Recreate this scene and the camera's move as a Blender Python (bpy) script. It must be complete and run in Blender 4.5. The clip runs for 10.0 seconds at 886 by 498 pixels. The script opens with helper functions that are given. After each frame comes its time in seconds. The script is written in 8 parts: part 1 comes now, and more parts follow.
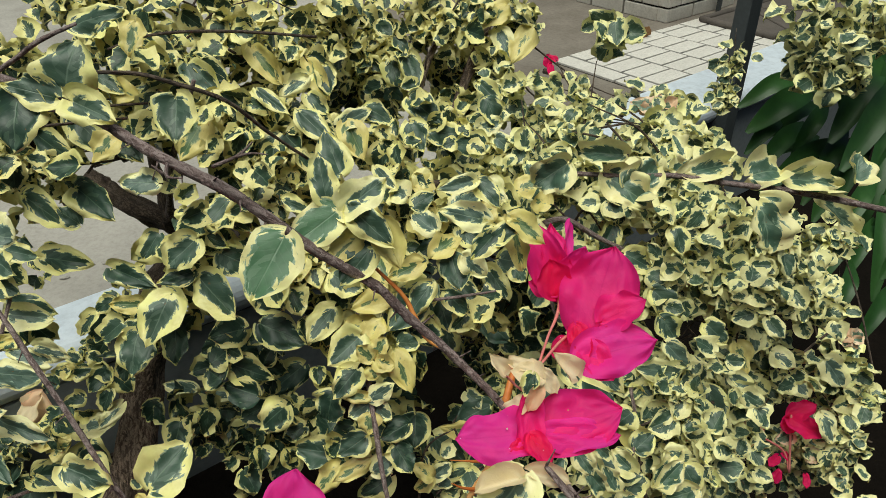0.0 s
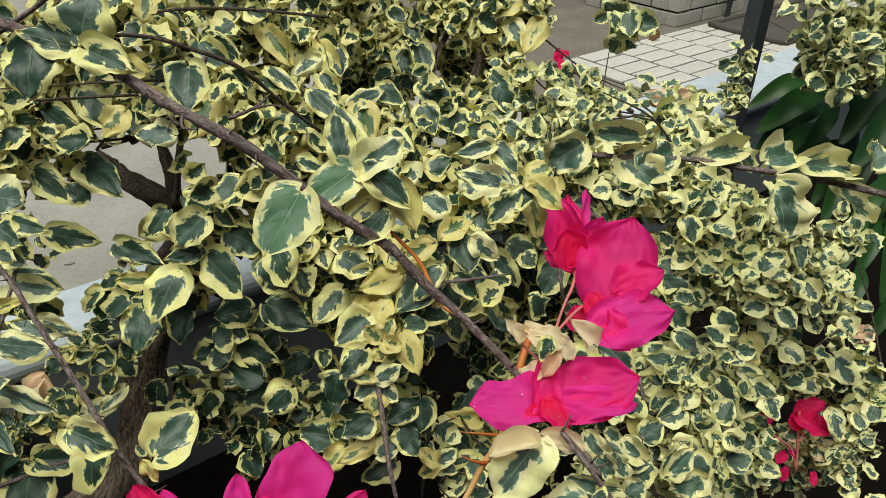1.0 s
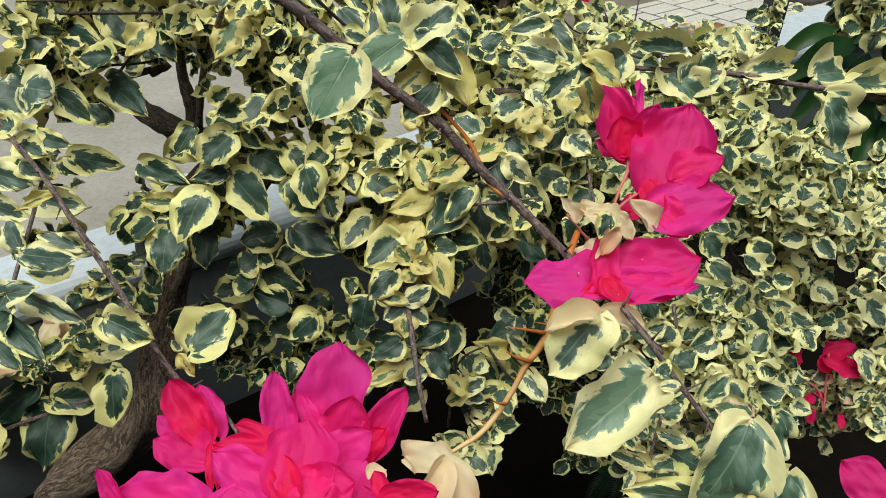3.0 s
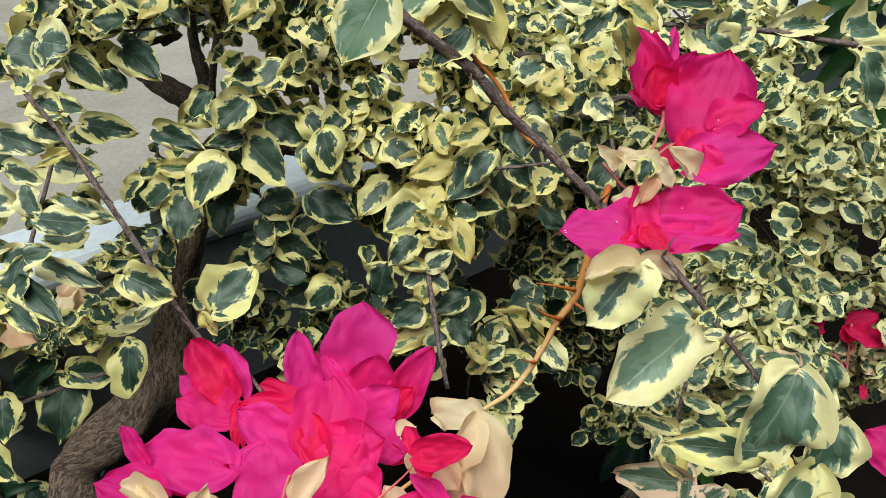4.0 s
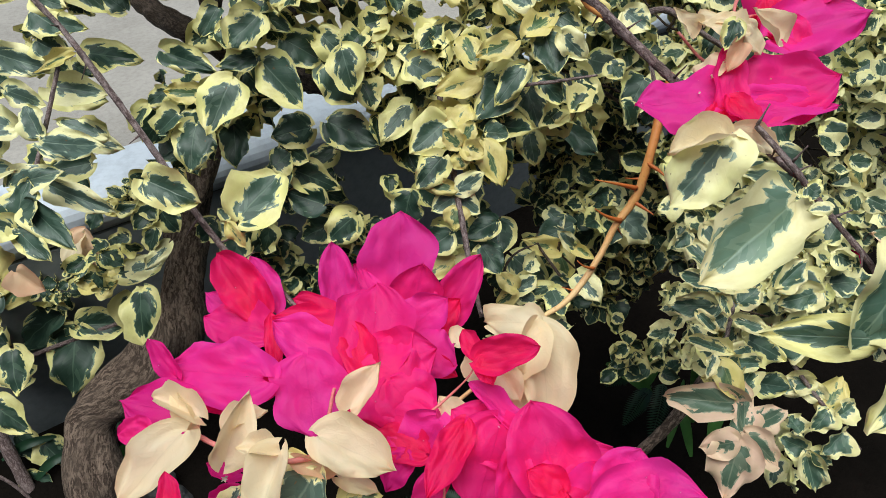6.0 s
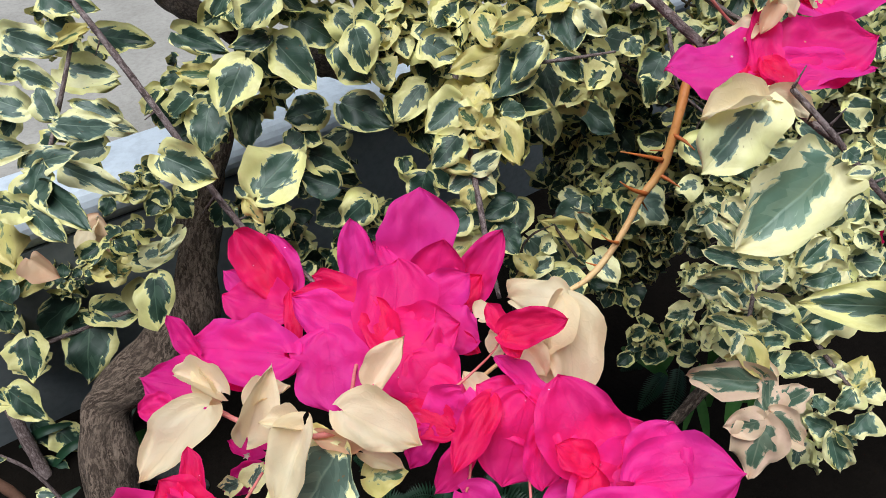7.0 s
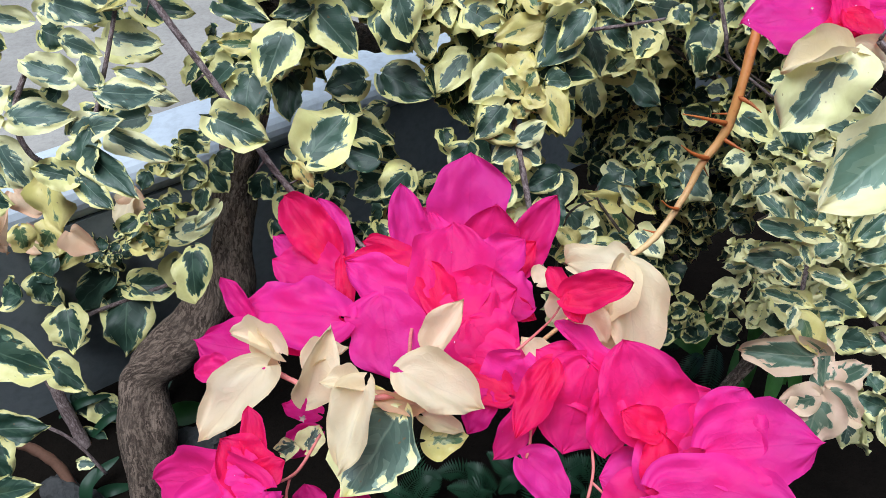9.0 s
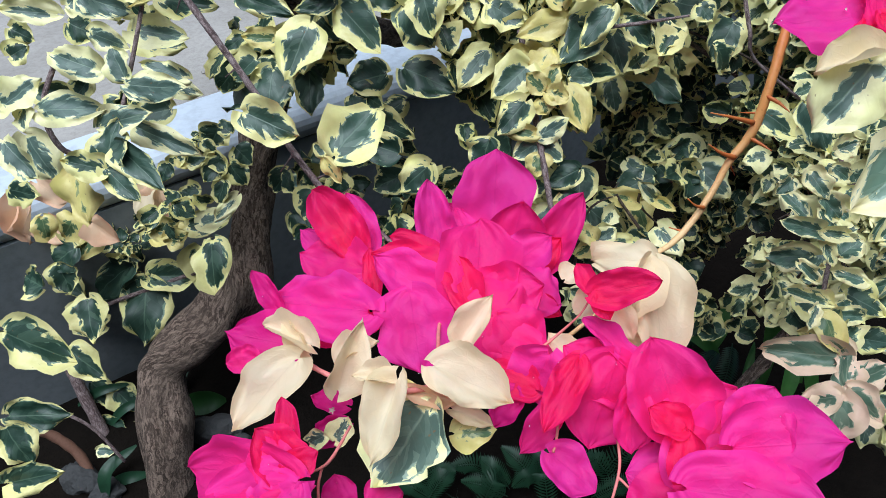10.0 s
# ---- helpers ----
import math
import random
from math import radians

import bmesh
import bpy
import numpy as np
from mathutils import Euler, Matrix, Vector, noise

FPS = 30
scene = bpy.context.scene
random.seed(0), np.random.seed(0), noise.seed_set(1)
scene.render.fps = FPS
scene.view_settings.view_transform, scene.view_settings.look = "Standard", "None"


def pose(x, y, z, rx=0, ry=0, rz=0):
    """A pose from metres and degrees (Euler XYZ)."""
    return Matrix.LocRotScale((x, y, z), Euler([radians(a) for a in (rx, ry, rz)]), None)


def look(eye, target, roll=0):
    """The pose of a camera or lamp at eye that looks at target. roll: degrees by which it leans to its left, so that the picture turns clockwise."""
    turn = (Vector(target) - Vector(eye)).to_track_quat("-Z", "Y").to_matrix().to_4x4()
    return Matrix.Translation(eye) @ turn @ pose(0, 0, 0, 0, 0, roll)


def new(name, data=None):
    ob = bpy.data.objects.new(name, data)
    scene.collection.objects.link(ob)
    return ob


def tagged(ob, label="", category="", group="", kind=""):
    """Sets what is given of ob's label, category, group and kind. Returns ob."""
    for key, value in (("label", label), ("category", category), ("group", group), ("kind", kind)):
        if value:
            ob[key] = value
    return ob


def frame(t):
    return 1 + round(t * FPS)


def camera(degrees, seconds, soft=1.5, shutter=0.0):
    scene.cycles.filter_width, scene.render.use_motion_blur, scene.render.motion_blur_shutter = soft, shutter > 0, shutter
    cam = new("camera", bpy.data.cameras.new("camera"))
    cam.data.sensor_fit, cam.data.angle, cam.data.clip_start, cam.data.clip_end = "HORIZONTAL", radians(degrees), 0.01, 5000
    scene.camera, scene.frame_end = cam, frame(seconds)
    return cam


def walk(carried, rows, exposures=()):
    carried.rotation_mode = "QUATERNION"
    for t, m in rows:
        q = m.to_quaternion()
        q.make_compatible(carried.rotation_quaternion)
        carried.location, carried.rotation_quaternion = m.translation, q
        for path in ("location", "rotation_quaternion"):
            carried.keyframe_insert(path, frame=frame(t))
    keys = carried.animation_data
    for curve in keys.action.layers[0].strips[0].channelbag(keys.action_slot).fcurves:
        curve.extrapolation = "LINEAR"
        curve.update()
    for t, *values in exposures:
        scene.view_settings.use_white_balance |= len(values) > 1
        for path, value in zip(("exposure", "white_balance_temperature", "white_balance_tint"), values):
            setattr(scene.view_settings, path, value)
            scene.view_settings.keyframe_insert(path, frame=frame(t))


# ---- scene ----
cam = camera(63.5, 10.0, soft=0.85)
walk(cam, [
    (0.0, look((0.0000, 0.0000, 1.0000), (-0.0000, 0.8434, 0.4627), -0.50)),
    (0.5, look((-0.0010, -0.0048, 0.9875), (-0.0007, 0.8367, 0.4473), -0.44)),
    (1.0, look((-0.0099, -0.0087, 0.9704), (-0.0128, 0.8387, 0.4396), 0.59)),
    (1.5, look((-0.0206, -0.0122, 0.9512), (-0.0221, 0.8337, 0.4179), 1.02)),
    (2.0, look((-0.0233, -0.0175, 0.9376), (-0.0290, 0.8231, 0.3958), 0.95)),
    (2.5, look((-0.0311, -0.0279, 0.9202), (-0.0394, 0.8079, 0.3713), 1.03)),
    (4.0, look((-0.0545, -0.0286, 0.8788), (-0.0758, 0.7857, 0.2987), 0.38)),
    (4.5, look((-0.0652, -0.0297, 0.8640), (-0.0845, 0.7837, 0.2826), 0.12)),
    (5.0, look((-0.0722, -0.0250, 0.8443), (-0.0895, 0.7798, 0.2510), 0.12)),
    (5.5, look((-0.0810, -0.0201, 0.8274), (-0.0980, 0.7713, 0.2164), -0.32)),
    (7.0, look((-0.0965, -0.0175, 0.8018), (-0.1316, 0.7566, 0.1697), -1.82)),
    (7.5, look((-0.0998, -0.0199, 0.7986), (-0.1421, 0.7462, 0.1572), -2.21)),
    (8.0, look((-0.1045, -0.0164, 0.7939), (-0.1539, 0.7470, 0.1499), -2.67)),
    (8.5, look((-0.1111, -0.0174, 0.7886), (-0.1677, 0.7441, 0.1429), -2.73)),
    (9.0, look((-0.1162, -0.0181, 0.7875), (-0.1858, 0.7387, 0.1376), -3.07)),
    (9.5, look((-0.1233, -0.0209, 0.7904), (-0.2023, 0.7338, 0.1391), -3.19)),
    (10.0, look((-0.1259, -0.0216, 0.7918), (-0.2112, 0.7285, 0.1360), -3.22)),
], exposures=[(0.0, -0.35, 6700, -2), (5.0, -0.19, 6300, 2), (7.0, -0.10, 5900, 7), (10.0, 0.01, 5450, 8)])

# ---- daylight: bright overcast sky, a wide soft sun high behind the path ----
SUN_EL, SUN_AZ = 76.0, 202.0
world = bpy.data.worlds.new("sky")
scene.world = world
world.use_nodes = True
wt = world.node_tree
sky = wt.nodes.new("ShaderNodeTexSky")
sky.sky_type, sky.sun_disc = "NISHITA", False
sky.sun_elevation, sky.sun_rotation = radians(SUN_EL), radians(SUN_AZ)
sky.air_density, sky.dust_density = 1.0, 2.5
wt.nodes["Background"].inputs["Strength"].default_value = 0.042
wt.links.new(sky.outputs[0], wt.nodes["Background"].inputs["Color"])
sun_data = bpy.data.lights.new("sun", "SUN")
sun_data.energy, sun_data.angle, sun_data.color = 4.15, radians(50), (1.0, 0.97, 0.92)
sun = new("sun", sun_data)
sd = Vector((math.sin(radians(SUN_AZ)) * math.cos(radians(SUN_EL)), math.cos(radians(SUN_AZ)) * math.cos(radians(SUN_EL)), math.sin(radians(SUN_EL))))
sun.rotation_euler = sd.to_track_quat("Z", "Y").to_euler()


# ---- materials ----
class Nodes:
    """A small helper to write node materials in few lines."""

    def __init__(self, name):
        self.m = bpy.data.materials.new(name)
        self.m.use_nodes = True
        self.t = self.m.node_tree
        self.b = self.t.nodes["Principled BSDF"]

    def add(self, kind, inputs=None, **props):
        n = self.t.nodes.new(kind)
        for k, v in props.items():
            setattr(n, k, v)
        for k, v in (inputs or {}).items():
            self.put(n.inputs[k], v)
        return n

    def put(self, socket, v):
        if hasattr(v, "is_linked"):
            self.t.links.new(v, socket)
        else:
            socket.default_value = v

    def math(self, op, a, b=0.0, clamp=False):
        n = self.add("ShaderNodeMath", operation=op, use_clamp=clamp)
        self.put(n.inputs[0], a)
        self.put(n.inputs[1], b)
        return n.outputs[0]

    def noise(self, vec, scale, detail=4.0, rough=0.55, w=None):
        n = self.add("ShaderNodeTexNoise", noise_dimensions="4D" if w is not None else "3D")
        self.put(n.inputs["Vector"], vec)
        n.inputs["Scale"].default_value, n.inputs["Detail"].default_value, n.inputs["Roughness"].default_value = scale, detail, rough
        if w is not None:
            self.put(n.inputs["W"], w)
        return n.outputs["Fac"]

    def ramp(self, fac, stops):
        n = self.add("ShaderNodeValToRGB")
        self.put(n.inputs[0], fac)
        e = n.color_ramp.elements
        while len(e) < len(stops):
            e.new(0.5)
        for el, (p, c) in zip(e, stops):
            el.position, el.color = p, (*c, 1.0)
        return n.outputs[0]

    def mix(self, fac, a, b, mode="MIX"):
        n = self.add("ShaderNodeMix", data_type="RGBA", blend_type=mode)
        self.put(n.inputs[0], fac)
        for s, v in ((n.inputs[6], a), (n.inputs[7], b)):
            self.put(s, v if hasattr(v, "is_linked") else (*v, 1.0))
        return n.outputs[2]

    def bump(self, height, strength, distance=0.002):
        n = self.add("ShaderNodeBump")
        self.put(n.inputs["Height"], height)
        n.inputs["Strength"].default_value, n.inputs["Distance"].default_value = strength, distance
        self.t.links.new(n.outputs[0], self.b.inputs["Normal"])
        return n.outputs[0]

    def coord(self, which="Object"):
        return self.add("ShaderNodeTexCoord").outputs[which]

    def rand(self):
        """One number for each object and each island of a joined mesh."""
        a = self.add("ShaderNodeObjectInfo").outputs["Random"]
        b = self.add("ShaderNodeNewGeometry").outputs["Random Per Island"]
        return self.math("FRACT", self.math("ADD", self.math("MULTIPLY", a, 3.7), self.math("MULTIPLY", b, 5.3)))

    def thin(self, colour, share):
        """Lets a share of the light through, as leaves do."""
        tr = self.add("ShaderNodeBsdfTranslucent")
        self.put(tr.inputs["Color"], colour)
        mx = self.add("ShaderNodeMixShader")
        mx.inputs[0].default_value = share
        self.t.links.new(self.b.outputs[0], mx.inputs[1])
        self.t.links.new(tr.outputs[0], mx.inputs[2])
        self.t.links.new(mx.outputs[0], self.t.nodes["Material Output"].inputs["Surface"])


def leaf_material(name, green, grey, cream, shift=0.0, gloss=0.36, blush=None, through_share=0.07, half=0.0):
    """A variegated leaf: an uneven green heart with a grey-green zone in a cream margin."""
    n = Nodes(name)
    r = n.rand()
    uv = n.add("ShaderNodeUVMap").outputs[0]
    sep = n.add("ShaderNodeSeparateXYZ", {0: uv})
    us = n.math("SUBTRACT", n.math("MULTIPLY", sep.outputs[0], 2.0), 1.0)
    u = n.math("ABSOLUTE", us)
    v = sep.outputs[1]
    ends = n.math("POWER", n.math("ABSOLUTE", n.math("SUBTRACT", n.math("MULTIPLY", v, 2.0), 0.94)), 3.0)
    edge = n.math("MAXIMUM", u, ends)
    w = n.math("MULTIPLY", r, 57.0)
    coarse = n.noise(uv, 3.0, 2.0, 0.5, w)
    fine = n.noise(uv, 13.0, 3.0, 0.6, w)
    # blocks between the side veins give the heart its stepped, toothed edge
    slant = n.math("SUBTRACT", v, n.math("MULTIPLY", u, 0.42))
    grid = n.add("ShaderNodeCombineXYZ")
    n.put(grid.inputs[0], n.math("MULTIPLY", us, 2.6))
    n.put(grid.inputs[1], n.math("MULTIPLY", slant, 8.5))
    n.put(grid.inputs[2], w)
    cell = n.add("ShaderNodeTexVoronoi", {"Scale": 1.0, "Randomness": 0.9}, feature="F1")
    n.put(cell.inputs["Vector"], grid.outputs[0])
    block = n.add("ShaderNodeSeparateXYZ", {0: cell.outputs["Color"]})
    e = n.math("ADD", edge, n.math("MULTIPLY", n.math("SUBTRACT", coarse, 0.5), 0.85))
    e = n.math("ADD", e, n.math("MULTIPLY", n.math("SUBTRACT", fine, 0.5), 0.22))
    e = n.math("ADD", e, n.math("MULTIPLY", n.math("SUBTRACT", block.outputs[0], 0.5), 0.30))
    e = n.math("ADD", e, n.math("ADD", n.math("MULTIPLY", n.math("SUBTRACT", r, 0.5), 0.42), shift))
    lean = n.math("SUBTRACT", n.math("FRACT", n.math("MULTIPLY", r, 17.3)), 0.5 - half)
    e = n.math("ADD", e, n.math("MULTIPLY", n.math("MULTIPLY", us, lean), 0.5))
    tone = n.noise(uv, 5.0, 3.0, 0.6, n.math("ADD", w, 9.0))
    gcol = n.mix(tone, tuple(c * 0.6 for c in green), tuple(min(1, c * 1.4) for c in green))
    gcol = n.mix(n.math("MULTIPLY", n.math("SUBTRACT", block.outputs[1], 0.62), 1.6, True), gcol, tuple(0.45 * a + 0.55 * b for a, b in zip(green, grey)))
    # pale veins
    side = n.add("ShaderNodeTexWave", {"Scale": 2.3, "Distortion": 1.4, "Detail": 1.0}, wave_type="BANDS", bands_direction="Y")
    comb = n.add("ShaderNodeCombineXYZ")
    n.put(comb.inputs[1], n.math("SUBTRACT", v, n.math("MULTIPLY", u, 0.28)))
    n.put(side.inputs["Vector"], comb.outputs[0])
    sv = n.math("MULTIPLY", n.math("SUBTRACT", side.outputs["Fac"], 0.93), 12.0, True)
    rib = n.math("SUBTRACT", 1.0, n.math("MULTIPLY", u, 22.0), True)
    vein = n.math("MAXIMUM", rib, n.math("MULTIPLY", sv, 0.13))
    gcol = n.mix(n.math("MULTIPLY", vein, 0.55), gcol, grey)
    mid = n.math("MULTIPLY", n.math("SUBTRACT", e, 0.54), 40.0, True)
    out = n.math("MULTIPLY", n.math("SUBTRACT", e, 0.60), 40.0, True)
    ccol = n.mix(n.math("MULTIPLY", n.math("SUBTRACT", fine, 0.35), 1.6, True), tuple(c * f for c, f in zip(cream, (0.82, 0.80, 0.66))), cream)
    hue = n.noise(n.coord("Object"), 2.0, 1.0, 0.5, n.math("MULTIPLY", r, 31.0))
    ccol = n.mix(n.math("MULTIPLY", n.math("SUBTRACT", hue, 0.45), 3.0, True), ccol, tuple(min(1, c * f) for c, f in zip(cream, (0.96, 0.99, 0.74))))
    if blush:
        ccol = n.mix(n.math("MULTIPLY", coarse, 0.9), ccol, blush)
    col = n.mix(out, n.mix(mid, gcol, grey), ccol)
    # brown freckles
    spot = n.math("MULTIPLY", n.math("SUBTRACT", n.noise(uv, 14.0, 1.0, 0.4, n.math("ADD", w, 3.0)), 0.74), 30.0, True)
    col = n.mix(n.math("MULTIPLY", spot, 0.55), col, (0.22, 0.10, 0.03))
    n.put(n.b.inputs["Base Color"], col)
    n.put(n.b.inputs["Roughness"], n.math("ADD", gloss, n.math("MULTIPLY", tone, 0.22)))
    n.b.inputs["Specular IOR Level"].default_value = 0.5
    relief = n.math("ADD", n.math("MULTIPLY", vein, -0.6), n.math("MULTIPLY", tone, 0.8))
    n.bump(relief, 0.4, 0.001)
    n.thin(col, through_share)
    return n.m


def petal_material(name, a, b, edge, through_share=0.46, gloss=0.5, crumpled=1.2):
    n = Nodes(name)
    r = n.rand()
    uv = n.add("ShaderNodeUVMap").outputs[0]
    sep = n.add("ShaderNodeSeparateXYZ", {0: uv})
    u = n.math("ABSOLUTE", n.math("SUBTRACT", n.math("MULTIPLY", sep.outputs[0], 2.0), 1.0))
    v = sep.outputs[1]
    w = n.math("MULTIPLY", r, 41.0)
    blot = n.noise(uv, 2.2, 3.0, 0.5, w)
    fine = n.noise(uv, 26.0, 3.0, 0.6, w)
    col = n.mix(n.math("MULTIPLY", n.math("SUBTRACT", blot, 0.3), 2.4, True), a, b)
    col = n.mix(n.math("MULTIPLY", n.math("POWER", n.math("MAXIMUM", u, v), 3.0), 0.55), col, edge)
    crease = n.math("ABSOLUTE", n.math("SUBTRACT", n.noise(uv, 5.0, 2.0, 0.5, n.math("ADD", w, 5.0)), 0.5))
    side = n.add("ShaderNodeTexWave", {"Scale": 2.0, "Distortion": 3.5, "Detail": 2.0, "Detail Scale": 2.0}, wave_type="BANDS", bands_direction="Y")
    comb = n.add("ShaderNodeCombineXYZ")
    n.put(comb.inputs[1], n.math("SUBTRACT", v, n.math("MULTIPLY", u, 0.35)))
    n.put(comb.inputs[0], n.math("MULTIPLY", u, 0.5))
    n.put(side.inputs["Vector"], comb.outputs[0])
    sv = n.math("MULTIPLY", n.math("SUBTRACT", side.outputs["Fac"], 0.9), 8.0, True)
    rib = n.math("SUBTRACT", 1.0, n.math("MULTIPLY", u, 30.0), True)
    vein = n.math("MAXIMUM", n.math("MULTIPLY", rib, 0.4), n.math("MULTIPLY", sv, 0.14))
    col = n.mix(n.math("MULTIPLY", vein, 0.3), col, tuple(c * 0.6 for c in a))
    n.put(n.b.inputs["Base Color"], col)
    n.put(n.b.inputs["Roughness"], n.math("ADD", gloss, n.math("MULTIPLY", fine, 0.15)))
    n.b.inputs["Specular IOR Level"].default_value = 0.3
    net = n.add("ShaderNodeTexVoronoi", {"Scale": 9.0, "Randomness": 1.0}, feature="DISTANCE_TO_EDGE")
    n.put(net.inputs["Vector"], uv)
    mesh = n.math("SUBTRACT", 1.0, n.math("MULTIPLY", net.outputs["Distance"], 9.0), True)
    height = n.math("ADD", n.math("ADD", n.math("MULTIPLY", vein, 0.9), n.math("MULTIPLY", fine, 0.35)), n.math("ADD", n.math("MULTIPLY", blot, 0.6), n.math("MULTIPLY", crease, crumpled)))
    n.bump(n.math("ADD", height, n.math("MULTIPLY", mesh, 0.22)), 0.34, 0.0012)
    n.thin(col, through_share)
    return n.m


def bark_material(name, a, b, scale=1.0, relief=0.9, depth=0.004, crackle=0.12, stretch=0.34, flaky=0.0):
    """Bark in long torn plates with dark fissures and pale worn ridges."""
    n = Nodes(name)
    c = n.add("ShaderNodeAttribute", attribute_name="bark").outputs["Vector"]
    warp = n.add("ShaderNodeVectorMath", {1: (0.5, 0.5, 0.5)}, operation="SUBTRACT")
    wn = n.add("ShaderNodeTexNoise", {"Scale": 45.0 * scale, "Detail": 3.0})
    n.put(wn.inputs["Vector"], c)
    n.put(warp.inputs[0], wn.outputs["Color"])
    wv = n.add("ShaderNodeVectorMath", {1: (0.02 / scale, 0.02 / scale, 0.05 / scale)}, operation="MULTIPLY")
    n.put(wv.inputs[0], warp.outputs[0])
    bent = n.add("ShaderNodeVectorMath", operation="ADD")
    n.put(bent.inputs[0], c)
    n.put(bent.inputs[1], wv.outputs[0])
    st = n.add("ShaderNodeMapping", {"Scale": (1.0, 1.0, stretch)})
    n.put(st.inputs["Vector"], bent.outputs[0])
    long = n.noise(st.outputs[0], 120.0 * scale, 5.0, 0.7)
    big = n.noise(c, 16.0 * scale, 3.0, 0.6)
    fine = n.noise(c, 420.0 * scale, 3.0, 0.6)
    v = n.add("ShaderNodeTexVoronoi", {"Scale": 160.0 * scale, "Randomness": 1.0}, feature="DISTANCE_TO_EDGE")
    n.put(v.inputs["Vector"], st.outputs[0])
    crack = n.math("MULTIPLY", v.outputs["Distance"], 5.0, True)
    cells = n.add("ShaderNodeTexVoronoi", {"Scale": 210.0 * scale, "Randomness": 1.0}, feature="F1")
    n.put(cells.inputs["Vector"], st.outputs[0])
    flake = n.add("ShaderNodeSeparateXYZ", {0: cells.outputs["Color"]}).outputs[0]
    long = n.math("ADD", n.math("MULTIPLY", long, 1.0 - flaky), n.math("MULTIPLY", n.math("ADD", n.math("MULTIPLY", flake, 0.6), 0.2), flaky))
    f = n.math("ADD", n.math("ADD", n.math("MULTIPLY", long, 0.8 - crackle), n.math("MULTIPLY", crack, crackle)), n.math("MULTIPLY", fine, 0.2))
    col = n.ramp(f, [(0.34, tuple(q * 0.28 for q in a)), (0.47, a), (0.57, b), (0.70, tuple(q * 1.25 for q in b))])
    col = n.mix(n.math("MULTIPLY", n.math("SUBTRACT", big, 0.42), 1.6, True), col, tuple(q * 0.6 for q in b))
    n.put(n.b.inputs["Base Color"], col)
    n.b.inputs["Roughness"].default_value = 0.85
    n.bump(n.math("ADD", f, n.math("MULTIPLY", big, 0.5)), relief, depth)
    return n.m


def plain_material(name, a, b, scale, fine, rough, bump=0.3, distance=0.002, spec=0.4):
    """Two tones in large blotches with fine grain over them."""
    n = Nodes(name)
    c = n.coord("Object")
    big = n.noise(c, scale, 4.0, 0.6)
    grain = n.noise(c, fine, 5.0, 0.65)
    col = n.mix(n.math("MULTIPLY", n.math("SUBTRACT", big, 0.3), 2.2, True), a, b)
    col = n.mix(0.5, col, n.ramp(grain, [(0.3, (0.55, 0.55, 0.55)), (0.55, (1, 1, 1)), (0.8, (1.15, 1.15, 1.15))]), "MULTIPLY")
    r = n.add("ShaderNodeObjectInfo").outputs["Random"]
    col = n.mix(n.math("MULTIPLY", r, 0.3), col, tuple(q * 0.82 for q in a))
    n.put(n.b.inputs["Base Color"], col)
    n.b.inputs["Roughness"].default_value = rough
    n.b.inputs["Specular IOR Level"].default_value = spec
    n.bump(n.math("ADD", grain, n.math("MULTIPLY", big, 0.6)), bump, distance)
    return n.m


def stem_material(name, old, middle, young):
    """A smooth young stem whose colour ripens from its tip to its foot."""
    n = Nodes(name)
    c = n.add("ShaderNodeAttribute", attribute_name="bark").outputs["Vector"]
    run = n.add("ShaderNodeSeparateXYZ", {0: c}).outputs[2]
    grain = n.noise(c, 260.0, 4.0, 0.6)
    blot = n.noise(c, 40.0, 3.0, 0.6)
    f = n.math("ADD", n.math("MULTIPLY", run, 5.5), n.math("MULTIPLY", n.math("SUBTRACT", blot, 0.5), 0.5))
    col = n.ramp(f, [(0.05, old), (0.45, middle), (0.95, young)])
    col = n.mix(n.math("MULTIPLY", n.math("SUBTRACT", grain, 0.55), 2.0, True), col, tuple(q * 0.6 for q in old))
    n.put(n.b.inputs["Base Color"], col)
    n.b.inputs["Roughness"].default_value = 0.5
    n.bump(n.math("ADD", grain, blot), 0.35, 0.001)
    return n.m


GREEN = leaf_material("variegated_leaf", (0.046, 0.090, 0.062), (0.220, 0.300, 0.230), (0.945, 0.903, 0.455))
CROWD = leaf_material("crowded_leaf", (0.021, 0.050, 0.029), (0.170, 0.260, 0.160), (0.956, 0.892, 0.456), 0.12)
# Broader green heart; its darker mean puts the lower face's shade into colour.
HEARTED_SHADED = leaf_material("broad_hearted_shaded_leaf", (0.021, 0.051, 0.030), (0.150, 0.240, 0.155), (0.90, 0.84, 0.37), -0.07)
BLEACHED = leaf_material("bleached_leaf", (0.048, 0.096, 0.062), (0.280, 0.360, 0.260), (0.970, 0.940, 0.551), 0.15)
# Darker copy of the variegated leaf: shade put into the colour.
DARK = leaf_material("shade_toned_leaf", (0.022, 0.053, 0.034), (0.140, 0.220, 0.145), (0.892, 0.840, 0.415), -0.09)
CURL = leaf_material("half_cream_leaf", (0.13, 0.215, 0.155), (0.33, 0.43, 0.33), (0.94, 0.88, 0.58), 0.0, half=-0.75)
PALE = leaf_material("pale_leaf", (0.080, 0.132, 0.106), (0.280, 0.380, 0.290), (0.970, 0.935, 0.583), 0.14)
RUFFLE = leaf_material("ruffled_leaf", (0.068, 0.132, 0.092), (0.300, 0.400, 0.290), (0.966, 0.913, 0.562), 0.10)
